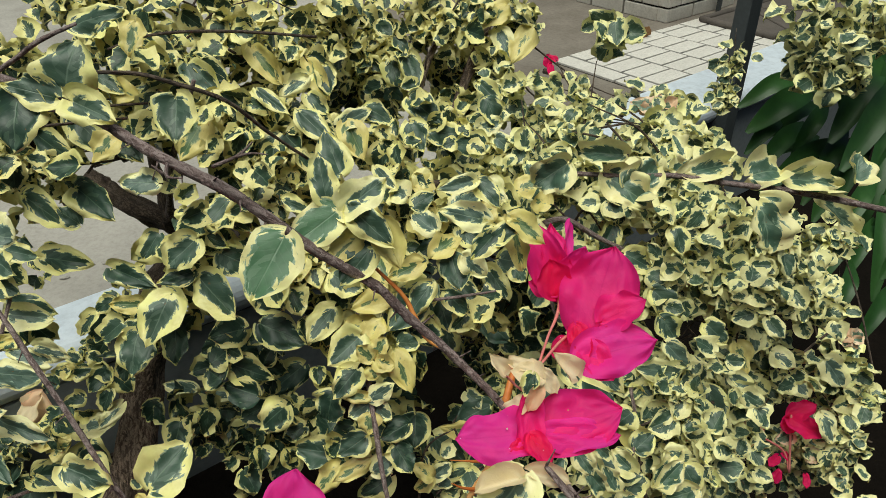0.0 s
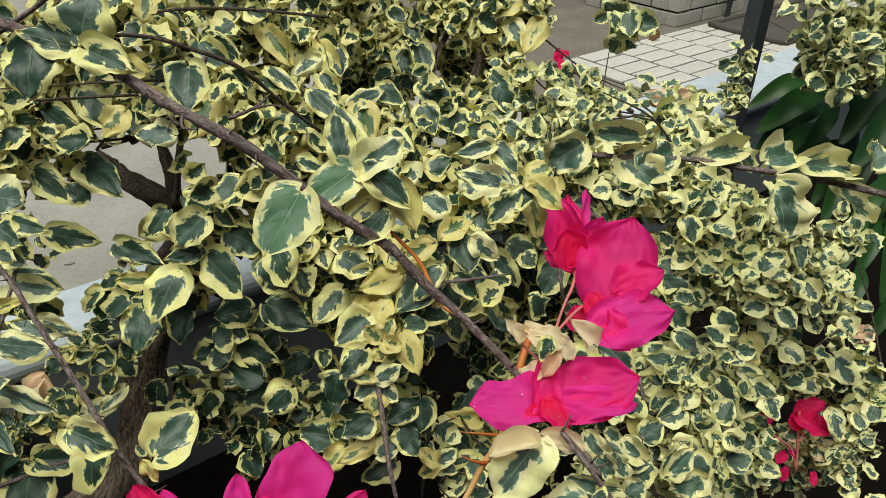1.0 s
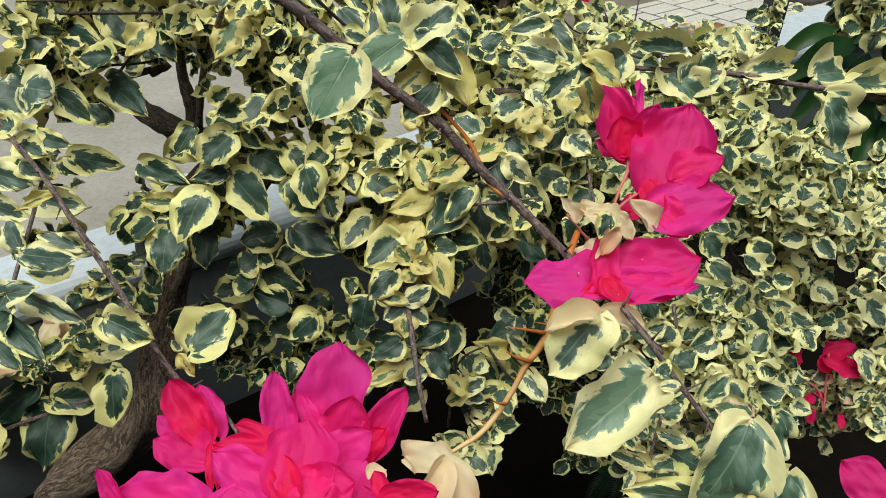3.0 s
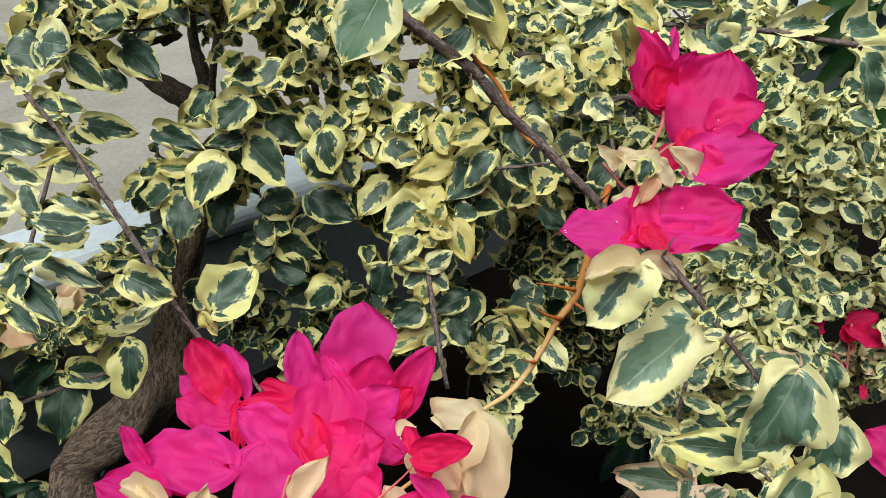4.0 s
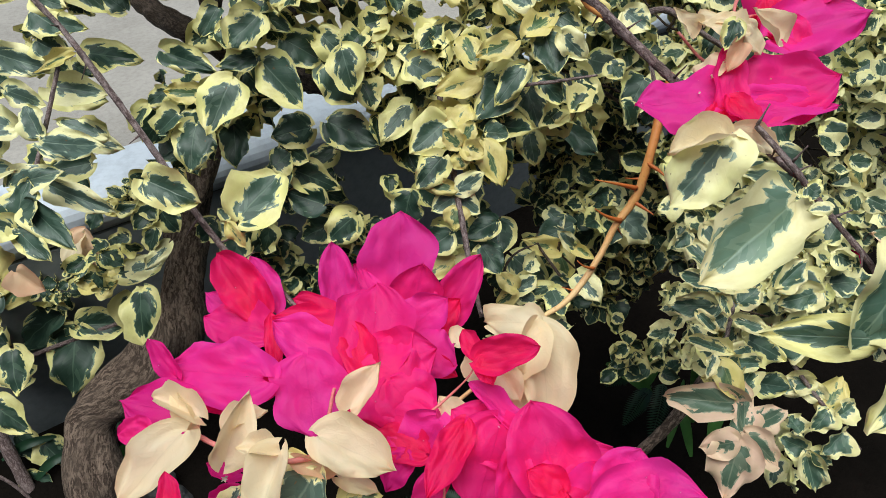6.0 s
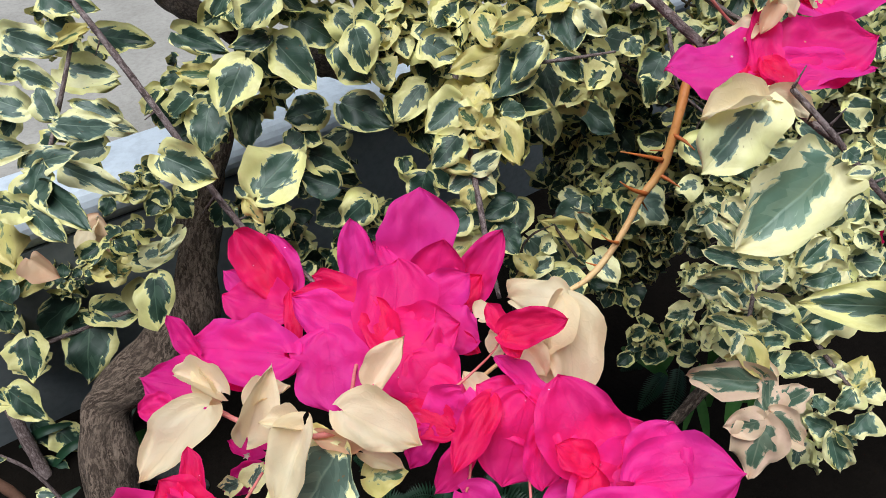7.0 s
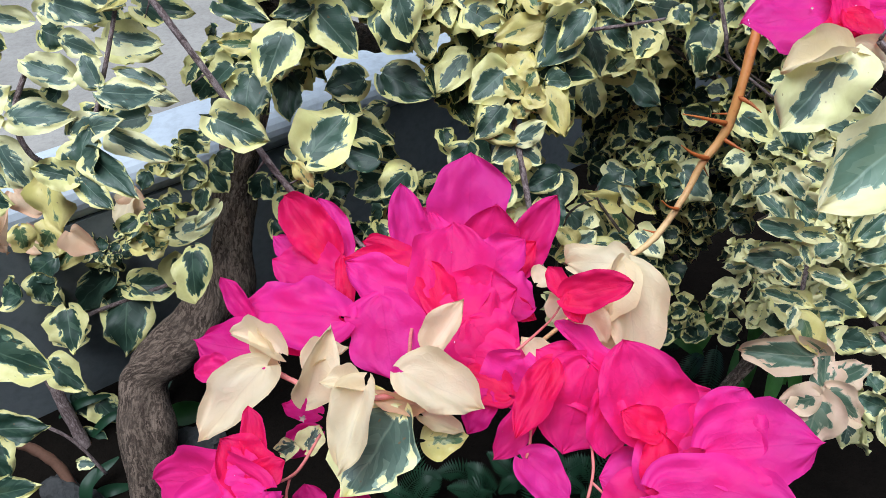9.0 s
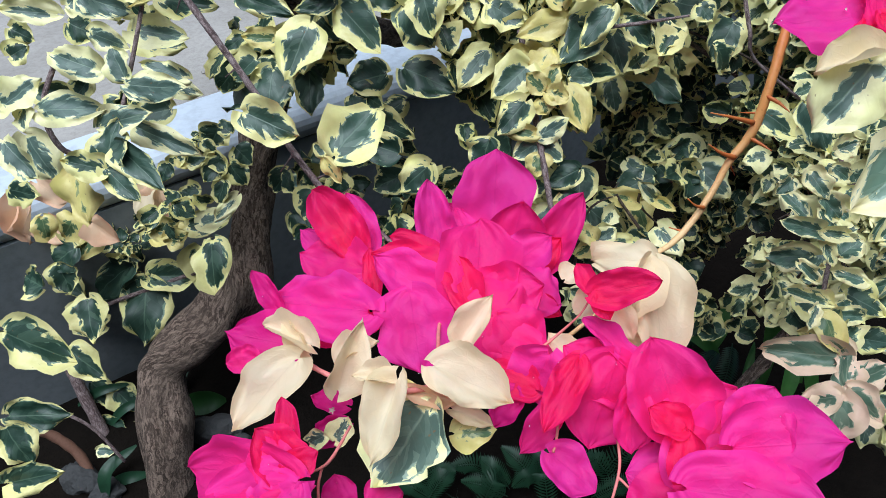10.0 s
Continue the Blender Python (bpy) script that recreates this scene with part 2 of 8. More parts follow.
HERO = leaf_material("fresh_leaf", (0.075, 0.170, 0.085), (0.250, 0.360, 0.250), (0.892, 0.840, 0.477), -0.10)
YELLOW = leaf_material("yellow_leaf", (0.09, 0.16, 0.07), (0.34, 0.38, 0.18), (0.80, 0.70, 0.30), 0.42)
BLUSH = leaf_material("blush_leaf", (0.10, 0.17, 0.11), (0.36, 0.40, 0.28), (0.85, 0.72, 0.50), 0.12, blush=(0.90, 0.58, 0.48))
PEACH = petal_material("peach_leaf", (0.86, 0.56, 0.36), (0.88, 0.68, 0.46), (0.84, 0.46, 0.30), 0.3)
CREAM = petal_material("cream_leaf", (0.95, 0.80, 0.53), (0.97, 0.86, 0.63), (0.94, 0.76, 0.44), 0.36, crumpled=0.6)
PINK = petal_material("pink_bract", (0.97, 0.020, 0.24), (0.98, 0.026, 0.31), (0.98, 0.034, 0.36))
# Bright pink doubles for lit petals and red for shaded ones, by colour alone.
LIGHT = petal_material("bright_lit_bract", (0.98, 0.028, 0.34), (0.98, 0.044, 0.45), (0.98, 0.055, 0.50))
RED = petal_material("red_and_shade_bract", (0.92, 0.009, 0.11), (0.95, 0.014, 0.17), (0.95, 0.016, 0.22))
MAGENTA = petal_material("magenta_bract", (0.84, 0.014, 0.27), (0.90, 0.022, 0.33), (0.84, 0.018, 0.32))
BARK = bark_material("bark", (0.105, 0.070, 0.050), (0.36, 0.265, 0.200), 1.3, 1.0, 0.016, 0.05, 0.26, 0.3)
# Bark copy darkened for inner limbs and twigs; the crown's shade is in its colour.
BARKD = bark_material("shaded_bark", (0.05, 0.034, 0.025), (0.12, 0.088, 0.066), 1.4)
TWIG = bark_material("twig_bark", (0.13, 0.085, 0.080), (0.33, 0.26, 0.25), 2.6, 0.8, 0.004, 0.0, 0.3, 0.2)
SUCKER = plain_material("sucker_bark", (0.17, 0.085, 0.055), (0.26, 0.14, 0.095), 20.0, 200.0, 0.6, 0.4, 0.001)
ORANGE = stem_material("orange_stem", (0.60, 0.17, 0.035), (0.82, 0.40, 0.11), (0.84, 0.58, 0.27))
STALK = plain_material("stalk", (0.72, 0.20, 0.19), (0.78, 0.30, 0.27), 40.0, 300.0, 0.5)
CONCRETE = plain_material("concrete", (0.32, 0.30, 0.27), (0.56, 0.53, 0.49), 3.2, 70.0, 0.9, 0.6, 0.004)
DIRT = plain_material("dirt", (0.17, 0.145, 0.12), (0.27, 0.24, 0.205), 5.0, 60.0, 0.95, 0.7, 0.004)
COPING = plain_material("coping_paint", (0.60, 0.67, 0.75), (0.68, 0.74, 0.81), 4.0, 40.0, 0.55, 0.15)
FASCIA = plain_material("fascia_paint", (0.21, 0.235, 0.245), (0.25, 0.275, 0.285), 3.0, 50.0, 0.6, 0.2)
TILE = plain_material("paving_tile", (0.64, 0.61, 0.56), (0.76, 0.73, 0.68), 7.0, 90.0, 0.6, 0.2)
JOINT = plain_material("joint_mortar", (0.030, 0.026, 0.022), (0.06, 0.05, 0.042), 9.0, 120.0, 0.95)
BRICK = plain_material("white_brick", (0.66, 0.63, 0.57), (0.50, 0.46, 0.40), 14.0, 80.0, 0.8, 0.4)
POST = plain_material("dark_paint", (0.055, 0.065, 0.068), (0.075, 0.085, 0.09), 6.0, 90.0, 0.45, 0.1)
# Darker than moist soil: shade missing under the shrub is put into the colour.
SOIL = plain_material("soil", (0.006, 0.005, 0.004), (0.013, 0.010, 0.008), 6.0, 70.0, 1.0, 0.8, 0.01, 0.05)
GLOSSY = plain_material("strap_leaf", (0.016, 0.058, 0.012), (0.034, 0.098, 0.020), 9.0, 60.0, 0.42, 0.35, 0.001, 0.4)
STRAP = plain_material("pale_strap_leaf", (0.05, 0.16, 0.03), (0.11, 0.26, 0.06), 14.0, 60.0, 0.4, 0.3, 0.001, 0.4)
FERN = plain_material("fern_leaf", (0.014, 0.045, 0.022), (0.025, 0.075, 0.036), 9.0, 60.0, 0.45, 0.2)
MAT = plain_material("rubber_mat", (0.10, 0.085, 0.075), (0.14, 0.12, 0.105), 8.0, 120.0, 0.8, 0.5)
DRY = plain_material("dry_leaf", (0.30, 0.15, 0.06), (0.40, 0.22, 0.10), 30.0, 200.0, 0.8, 0.4)
KINDS = {"green": GREEN, "dark": DARK, "pale": PALE, "yellow": YELLOW, "blush": BLUSH, "curl": CURL, "fresh": HERO, "ruffle": RUFFLE, "pink": PINK, "light": LIGHT,
         "red": RED, "magenta": MAGENTA, "cream": CREAM, "peach": PEACH}


# ---- builders ----
def mesh_of(name, verts, faces, material, uvs=None, smooth=True):
    me = bpy.data.meshes.new(name)
    me.from_pydata([tuple(v) for v in verts], [], [tuple(f) for f in faces])
    me.materials.append(material)
    if smooth:
        me.polygons.foreach_set("use_smooth", [True] * len(me.polygons))
    if uvs is not None:
        layer = me.uv_layers.new(name="UVMap")
        loops = np.zeros(len(me.loops), dtype=np.int32)
        me.loops.foreach_get("vertex_index", loops)
        layer.data.foreach_set("uv", np.asarray(uvs, dtype=np.float32)[loops].ravel())
    me.update()
    return me


def under(ob, parent, label=""):
    """Makes ob a part of parent, which keeps its place in the world."""
    if parent is not None:
        ob.parent = parent
        ob.matrix_parent_inverse = parent.matrix_basis.inverted()
    return tagged(ob, label)


def part(name, bm, material, parent, label=""):
    me = bpy.data.meshes.new(name)
    bm.to_mesh(me)
    bm.free()
    me.materials.append(material)
    return under(new(name, me), parent, label)


def box(bm, x0, x1, y0, y1, z0, z1, bevel=0.0):
    made = bmesh.ops.create_cube(bm, size=1.0)["verts"]
    for v in made:
        v.co = Vector((x0 + (v.co.x + 0.5) * (x1 - x0), y0 + (v.co.y + 0.5) * (y1 - y0), z0 + (v.co.z + 0.5) * (z1 - z0)))
    if bevel:
        edges = {e for v in made for e in v.link_edges}
        bmesh.ops.bevel(bm, geom=list(edges), offset=bevel, segments=2, affect="EDGES", profile=0.6)


def spline(points, per):
    """A smooth line through rows of x, y, z, radius."""
    p = np.array(points, float)
    p = np.vstack([2 * p[0] - p[1], p, 2 * p[-1] - p[-2]])
    out = []
    for i in range(1, len(p) - 2):
        for k in range(per):
            t = k / per
            out.append(0.5 * (2 * p[i] + (p[i + 1] - p[i - 1]) * t + (2 * p[i - 1] - 5 * p[i] + 4 * p[i + 1] - p[i + 2]) * t**2
                              + (3 * p[i] - p[i - 1] - 3 * p[i + 1] + p[i + 2]) * t**3))
    out.append(p[-2])
    return np.array(out)


def tube_mesh(rows, sides, wobble=0.0, seed=0):
    """Rings of vertices along rows of x, y, z, radius, with closed ends."""
    verts, faces, along, run = [], [], [], 0.0
    ref = np.array([0.3, 0.9, 0.2])
    for i, (x, y, z, r) in enumerate(rows):
        d = rows[min(i + 1, len(rows) - 1)][:3] - rows[max(i - 1, 0)][:3]
        d = d / (np.linalg.norm(d) + 1e-9)
        a = np.cross(d, ref)
        a /= np.linalg.norm(a) + 1e-9
        b = np.cross(d, a)
        run += np.linalg.norm(rows[i][:3] - rows[max(i - 1, 0)][:3])
        for k in range(sides):
            an = 2 * math.pi * k / sides
            q = max(r, 0.0004) * (1 + wobble * 2.2 * noise.noise(Vector((math.cos(an) * 1.3, math.sin(an) * 1.3 + seed, run / max(r, 0.001) * 0.55))))
            verts.append(np.array([x, y, z]) + q * (math.cos(an) * a + math.sin(an) * b))
            along.append((q * math.cos(an), q * math.sin(an), run))
    for i in range(len(rows) - 1):
        for k in range(sides):
            j = (k + 1) % sides
            faces.append((i * sides + k, i * sides + j, (i + 1) * sides + j, (i + 1) * sides + k))
    faces.append(tuple(range(sides))[::-1])
    faces.append(tuple((len(rows) - 1) * sides + k for k in range(sides)))
    return verts, faces, along


def barked(name, verts, faces, along, material):
    """A tube's mesh with its straightened place as an attribute, for the grain of the bark."""
    me = mesh_of(name, verts, faces, material)
    me.attributes.new("bark", "FLOAT_VECTOR", "POINT").data.foreach_set("vector", np.asarray(along, dtype=np.float32).ravel())
    return me


def tube(name, points, material, parent, label=""):
    big = max(p[3] for p in points)
    sides, per, wob = (28, 14, 0.17) if big > 0.02 else ((12, 7, 0.08) if big > 0.006 else (8, 6, 0.10))
    rows = spline(points, per)
    rs = np.random.RandomState(len(points))
    if 0.004 < big < 0.02:
        knots = 1 + 0.12 * np.sin(np.arange(len(rows)) * 1.9) * rs.uniform(0, 1, len(rows))
        rows[:, 3] *= knots
    return under(new(name, barked(name, *tube_mesh(rows, sides, wob, len(points)), material)), parent, label)


def blade(cols, rows, seed, belly=0.36, tipness=1.8, cup=0.1, fold=0.15, curl=0.3, wave=0.08, waves=2.0, lobe=0.08, rough=0.0, crumple=0.0, uneven=0.22, rim=0.5, ripple=0.35, blunt=1.0):
    """A leaf 1 long and 1 wide, base at the origin, along +y, facing +z: vertices, faces, uv."""
    rs = np.random.RandomState(seed)
    ph, ph2, tw = rs.uniform(0, 6.28, 3)
    side_bend = rs.uniform(-0.08, 0.08)
    us, vs = np.linspace(-1, 1, cols), (1 - np.cos(np.pi * np.linspace(0, 1, rows) ** 0.94)) / 2
    us = np.sign(us) * np.abs(us) ** 0.85
    verts, uvs = [], []
    for v in vs:
        if v < belly:
            h = 0.5 * max(0.012, 1 - ((belly - v) / belly) ** 2.6) ** 0.5
        else:
            q = (v - belly) / (1 - belly)
            h = 0.5 * max(0.004, (1 - q**tipness) ** blunt * (1 - 0.4 * q**6))
        for u in us:
            k = abs(u)
            side = 1.0 + uneven * noise.noise(Vector((v * 3.4 + seed * 1.7, 7.0 if u > 0 else 2.0, seed * 0.37))) * k
            x = u * h * side * (1 + rough * rs.uniform(-1, 1) * (k > 0.9))
            y = v - lobe * k**2 * (1 - v) ** 3
            z = fold * abs(x) + cup * (x * x * 3)
            z += wave * k**1.5 * math.sin(2 * math.pi * waves * v + ph + (1.3 if u > 0 else 0)) * math.sin(math.pi * min(1, v * 1.15 + 0.05)) * 0.6
            z += rim * max(0.0, k - 0.6) * noise.noise(Vector((v * 5.0 + seed, u * 2.0, ph)))
            z += 0.025 * math.sin(5 * v + ph2) * math.cos(3 * u + tw)
            if crumple:
                z += crumple * noise.noise(Vector((u * 1.6 + seed * 3.1, v * 2.6, ph))) * (0.3 + 0.7 * k)
                z += crumple * ripple * noise.noise(Vector((u * 4.0, v * 6.0 + seed, ph2)))
            th = curl * v * 1.2
            yy = y * (math.sin(th) / th if abs(th) > 1e-4 else 1.0)
            zz = -y * ((1 - math.cos(th)) / th if abs(th) > 1e-4 else 0.0)
            ny, nz = math.sin(th), math.cos(th)
            verts.append((x + side_bend * v * v, yy + z * ny, zz + z * nz))
            uvs.append(((u + 1) / 2, v))
    faces = []
    for i in range(rows - 1):
        for k in range(cols - 1):
            faces.append((i * cols + k, i * cols + k + 1, (i + 1) * cols + k + 1, (i + 1) * cols + k))
    return np.array(verts), faces, np.array(uvs)


OUTWARD, UPWARD = Vector((0.0, -0.8, 0.6)), Vector((0.0, -0.6, 0.8))
SHAPES, COUNT = {}, [0]
FORMS = ("flat", "cup", "fold", "arch")


def frame_of(base, tip, roll, facing=OUTWARD):
    """Axes of a leaf that points from base to tip and faces out of the bush, rolled about its rib."""
    y = (tip - base).normalized()
    z = (facing - y * facing.dot(y)).normalized()
    z = (Matrix.Rotation(radians(roll), 3, y) @ z).normalized()
    x = y.cross(z)
    return Matrix((x, y, z)).transposed()


def shaped(kind, variant):
    """The mesh for a kind of leaf, one of a few shapes, shared by all leaves alike."""
    key = (kind, variant)
    if key not in SHAPES:
        rs = random.Random(variant * 7 + 3)
        if kind in ("pink", "light", "red", "magenta"):
            cup, fold, curl = {"flat": (0.0, 0.05, 0.1), "cup": (0.2, 0.08, -0.25), "fold": (0.05, 0.26, 0.1), "arch": (-0.1, 0.06, 0.5)}[FORMS[variant % 4]]
            v, f, uv = blade(19, 23, variant, rs.uniform(0.38, 0.46), rs.uniform(2.2, 3.0), cup, fold, curl, rs.uniform(0.10, 0.20), rs.uniform(1.2, 2.4), 0.14, 0.0, 0.13, 0.2, 0.45, 0.5, 0.78)
        elif kind in ("cream", "peach"):
            cup, fold, curl = {"flat": (0.1, 0.3, 0.35), "cup": (0.5, 0.35, -0.35), "fold": (0.2, 0.85, 0.3), "arch": (-0.2, 0.3, 1.1)}[FORMS[variant % 4]]
            v, f, uv = blade(15, 19, variant, 0.37, 2.0, cup, fold, curl, rs.uniform(0.12, 0.22), rs.uniform(1.0, 2.0), 0.16, 0.0, 0.16, 0.18, 0.5)
        elif kind == "curl":
            v, f, uv = blade(17, 19, 3, 0.42, 2.0, 0.0, 0.2, 0.45, 0.14, 1.2, 0.12, 0.0, 0.10, 0.12, 0.4)
            # one half rolls up and over the rib
            for p in v:
                if p[0] < -0.12:
                    a = min(3.6, (-0.12 - p[0]) / 0.15)
                    p[0], p[2] = -0.12 - 0.15 * math.sin(a), p[2] + 0.15 * (1 - math.cos(a))
        elif kind == "ruffle":
            v, f, uv = blade(17, 25, variant, rs.uniform(0.34, 0.42), rs.uniform(1.9, 2.6), rs.uniform(0.0, 0.5), rs.uniform(0.1, 0.45), rs.uniform(0.1, 0.8), rs.uniform(0.20, 0.32), rs.uniform(1.6, 2.6), 0.14, 0.0, 0.16, 0.26, 0.9)
        elif kind == "fresh":
            v, f, uv = blade(13, 17, variant, 0.36, 2.3, -0.08, 0.1, 0.25, 0.08, 1.3, 0.12, 0.0, 0.06, 0.12, 0.3)
        else:
            v, f, uv = blade(11, 16, variant, rs.uniform(0.31, 0.39), rs.uniform(1.8, 2.4), rs.uniform(-0.25, 0.15), rs.uniform(0.05, 0.36), rs.uniform(0.0, 0.7), rs.uniform(0.10, 0.20), rs.uniform(1.2, 2.4), 0.12, 0.0, 0.16, 0.26, 0.75)
        SHAPES[key] = mesh_of("blade", v, f, KINDS[kind], uv)
    return SHAPES[key]


def leaf(parent, kind, bx, by, bz, tx, ty, tz, width, roll, form="", name="leaf", label=""):
    base, tip = Vector((bx, by, bz)), Vector((tx, ty, tz))
    COUNT[0] += 1
    variant = COUNT[0] % 4 * 4 + FORMS.index(form) if form else (COUNT[0] * 5) % 11
    ob = new(name, shaped(kind, variant))
    length = (tip - base).length * 1.06
    m = frame_of(base, tip, roll, UPWARD if kind in ("pink", "light", "red", "magenta", "cream") else OUTWARD).to_4x4()
    m.translation = base
    ob.matrix_basis = m @ Matrix.Diagonal((width * 1.12, length, (width + length) / 2, 1))
    return under(ob, parent, label)


def petal(parent, kind, *args):
    coloured = kind not in ("cream", "peach")
    words = {"pink": "vivid pink papery bract", "light": "bright pink papery bract, the bright tone also standing for light", "red": "crimson papery bract, the red also standing for shade", "magenta": "dark magenta papery bract",
             "cream": "plain cream leaf", "peach": "peach-orange young leaf"}[kind]
    return leaf(parent, kind, *args, name="bract" if coloured else "leaf", label=words)


# ---- ground, courtyard and its edge ----
EDGE = Vector((-0.826, 1.358, 0.0))
ALONG, ACROSS = Vector((0.788, 0.616, 0.0)), Vector((0.616, -0.788, 0.0))
WALL = Matrix((ALONG, -ACROSS, Vector((0, 0, 1)))).transposed().to_4x4()
WALL.translation = EDGE
LOW = -0.535


def structure(name, bm, material, label, m=None, category=""):
    ob = part(name, bm, material, None, label)
    if m is not None:
        ob.matrix_basis = m
    return tagged(ob, label, category, "", "structure")


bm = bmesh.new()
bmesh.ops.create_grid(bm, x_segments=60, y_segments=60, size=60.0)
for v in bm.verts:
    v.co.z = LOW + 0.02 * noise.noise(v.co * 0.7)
structure("ground", bm, SOIL, "dark bare soil around the foot of the shrub, darkened further for shade", None, "ground")

bm = bmesh.new()
box(bm, -40.0, 40.0, 0.0, 60.0, LOW - 0.1, 0.0)
structure("courtyard", bm, CONCRETE, "rough grey concrete yard surface behind the low wall", WALL, "pavement")

bm = bmesh.new()
prof = [(0.0, -0.1), (0.0, 0.015), (-0.118, 0.0165)] + [(-0.122 - 0.050 * math.sin(a), -0.034 + 0.050 * math.cos(a)) for a in [i * math.pi / 12 for i in range(13)]] + [(-0.115, -0.1)]
ends = []
for x in np.linspace(-14.0, 14.0, 57):
    g = max(-1.0, min(3.5, x))
    ends.append([bm.verts.new((x, y + 0.0015 * math.sin(x * 9) + (0.018 if y > -0.05 else -0.014) * g, z)) for y, z in prof])
for a, b in zip(ends, ends[1:]):
    for k in range(len(prof)):
        j = (k + 1) % len(prof)
        bm.faces.new((a[k], b[k], b[j], a[j]))
bmesh.ops.recalc_face_normals(bm, faces=bm.faces)
structure("coping", bm, COPING, "pale blue-white painted coping with a rounded nose", WALL, "wall coping")

bm = bmesh.new()
box(bm, -14.0, 14.0, -0.138, -0.004, LOW - 0.05, -0.078)
for v in bm.verts:
    v.co.y -= 0.014 * max(-1.0, min(3.5, v.co.x)) if v.co.y < -0.1 else 0.0
structure("wall_front", bm, FASCIA, "blue-grey painted face of the low retaining wall", WALL, "wall")

bm = bmesh.new()
edge = []
for k in range(48):
    a = 2 * math.pi * k / 48
    r = 1 + 0.12 * noise.noise(Vector((math.cos(a) * 1.6, math.sin(a) * 1.6, 3.0))) + 0.05 * noise.noise(Vector((math.cos(a) * 7, math.sin(a) * 7, 1.0)))
    edge.append(bm.verts.new((3.6 + 2.35 * r * math.cos(a), max(0.004, 1.0 + 1.5 * r * math.sin(a)), 0.003)))
bm.faces.new(edge)
structure("dirt_patch", bm, DIRT, "brown-grey dirt spread thinly over the concrete", WALL, "pavement")

# an unseen wall added behind the viewer cuts low sky light from that side
bm = bmesh.new()
box(bm, -9.0, 9.0, -2.2, -2.0, LOW - 0.05, 2.3)
structure("wall_back", bm, CONCRETE, "plain grey wall, added out of view to block low sky light", None, "wall")

# ---- the shrub ----
bush = tagged(new("bougainvillea_bush"), "variegated bougainvillea shrub with cream-edged leaves and pink bracts", "shrub")
bush.matrix_basis = pose(-0.80, 1.0, LOW)
tube("trunk", [(-0.566, 1.201, 0.172, 0.0365), (-0.603, 1.163, 0.071, 0.0398), (-0.629, 1.113, -0.029, 0.0406), (-0.637, 1.054, -0.127, 0.0423), (-0.647, 1.009, -0.195, 0.0461), (-0.692, 0.964, -0.241, 0.0507), (-0.754, 0.918, -0.272, 0.0504), (-0.801, 0.880, -0.309, 0.0504), (-0.814, 0.837, -0.358, 0.0504), (-0.811, 0.790, -0.428, 0.0507), (-0.807, 0.738, -0.520, 0.0537), (-0.803, 0.679, -0.619, 0.0616)], BARK, bush, "gnarled grey-brown trunk")
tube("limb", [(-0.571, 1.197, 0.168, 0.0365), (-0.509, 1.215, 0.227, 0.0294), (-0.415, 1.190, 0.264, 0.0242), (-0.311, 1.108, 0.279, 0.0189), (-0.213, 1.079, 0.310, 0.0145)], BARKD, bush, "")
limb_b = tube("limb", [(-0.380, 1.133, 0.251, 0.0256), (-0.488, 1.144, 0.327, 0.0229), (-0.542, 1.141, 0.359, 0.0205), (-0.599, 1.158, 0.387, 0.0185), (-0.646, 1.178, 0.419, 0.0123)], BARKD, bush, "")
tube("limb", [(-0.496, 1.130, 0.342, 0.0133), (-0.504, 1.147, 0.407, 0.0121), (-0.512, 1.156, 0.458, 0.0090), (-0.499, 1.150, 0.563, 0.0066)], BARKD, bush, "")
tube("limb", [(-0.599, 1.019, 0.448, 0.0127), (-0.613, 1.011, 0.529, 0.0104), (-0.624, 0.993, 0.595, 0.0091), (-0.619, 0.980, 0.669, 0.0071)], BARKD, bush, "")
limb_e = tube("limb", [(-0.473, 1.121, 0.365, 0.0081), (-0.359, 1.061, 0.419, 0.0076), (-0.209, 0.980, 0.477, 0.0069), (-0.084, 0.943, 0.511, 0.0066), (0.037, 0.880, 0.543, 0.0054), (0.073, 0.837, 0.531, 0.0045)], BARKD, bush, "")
tube("limb", [(0.001, 1.284, 0.397, 0.0099), (0.034, 1.362, 0.484, 0.0101), (0.079, 1.452, 0.571, 0.0103), (0.103, 1.504, 0.615, 0.0093), (0.116, 1.566, 0.658, 0.0071)], BARK, bush, "")
tube("limb", [(-0.058, 1.271, 0.471, 0.0064), (-0.034, 1.372, 0.537, 0.0066), (-0.001, 1.433, 0.598, 0.0056)], BARK, bush, "")
tube("limb", [(-0.584, 1.192, 0.441, 0.0072), (-0.554, 1.200, 0.455, 0.0072), (-0.636, 1.186, 0.432, 0.0051)], BARKD, bush, "")
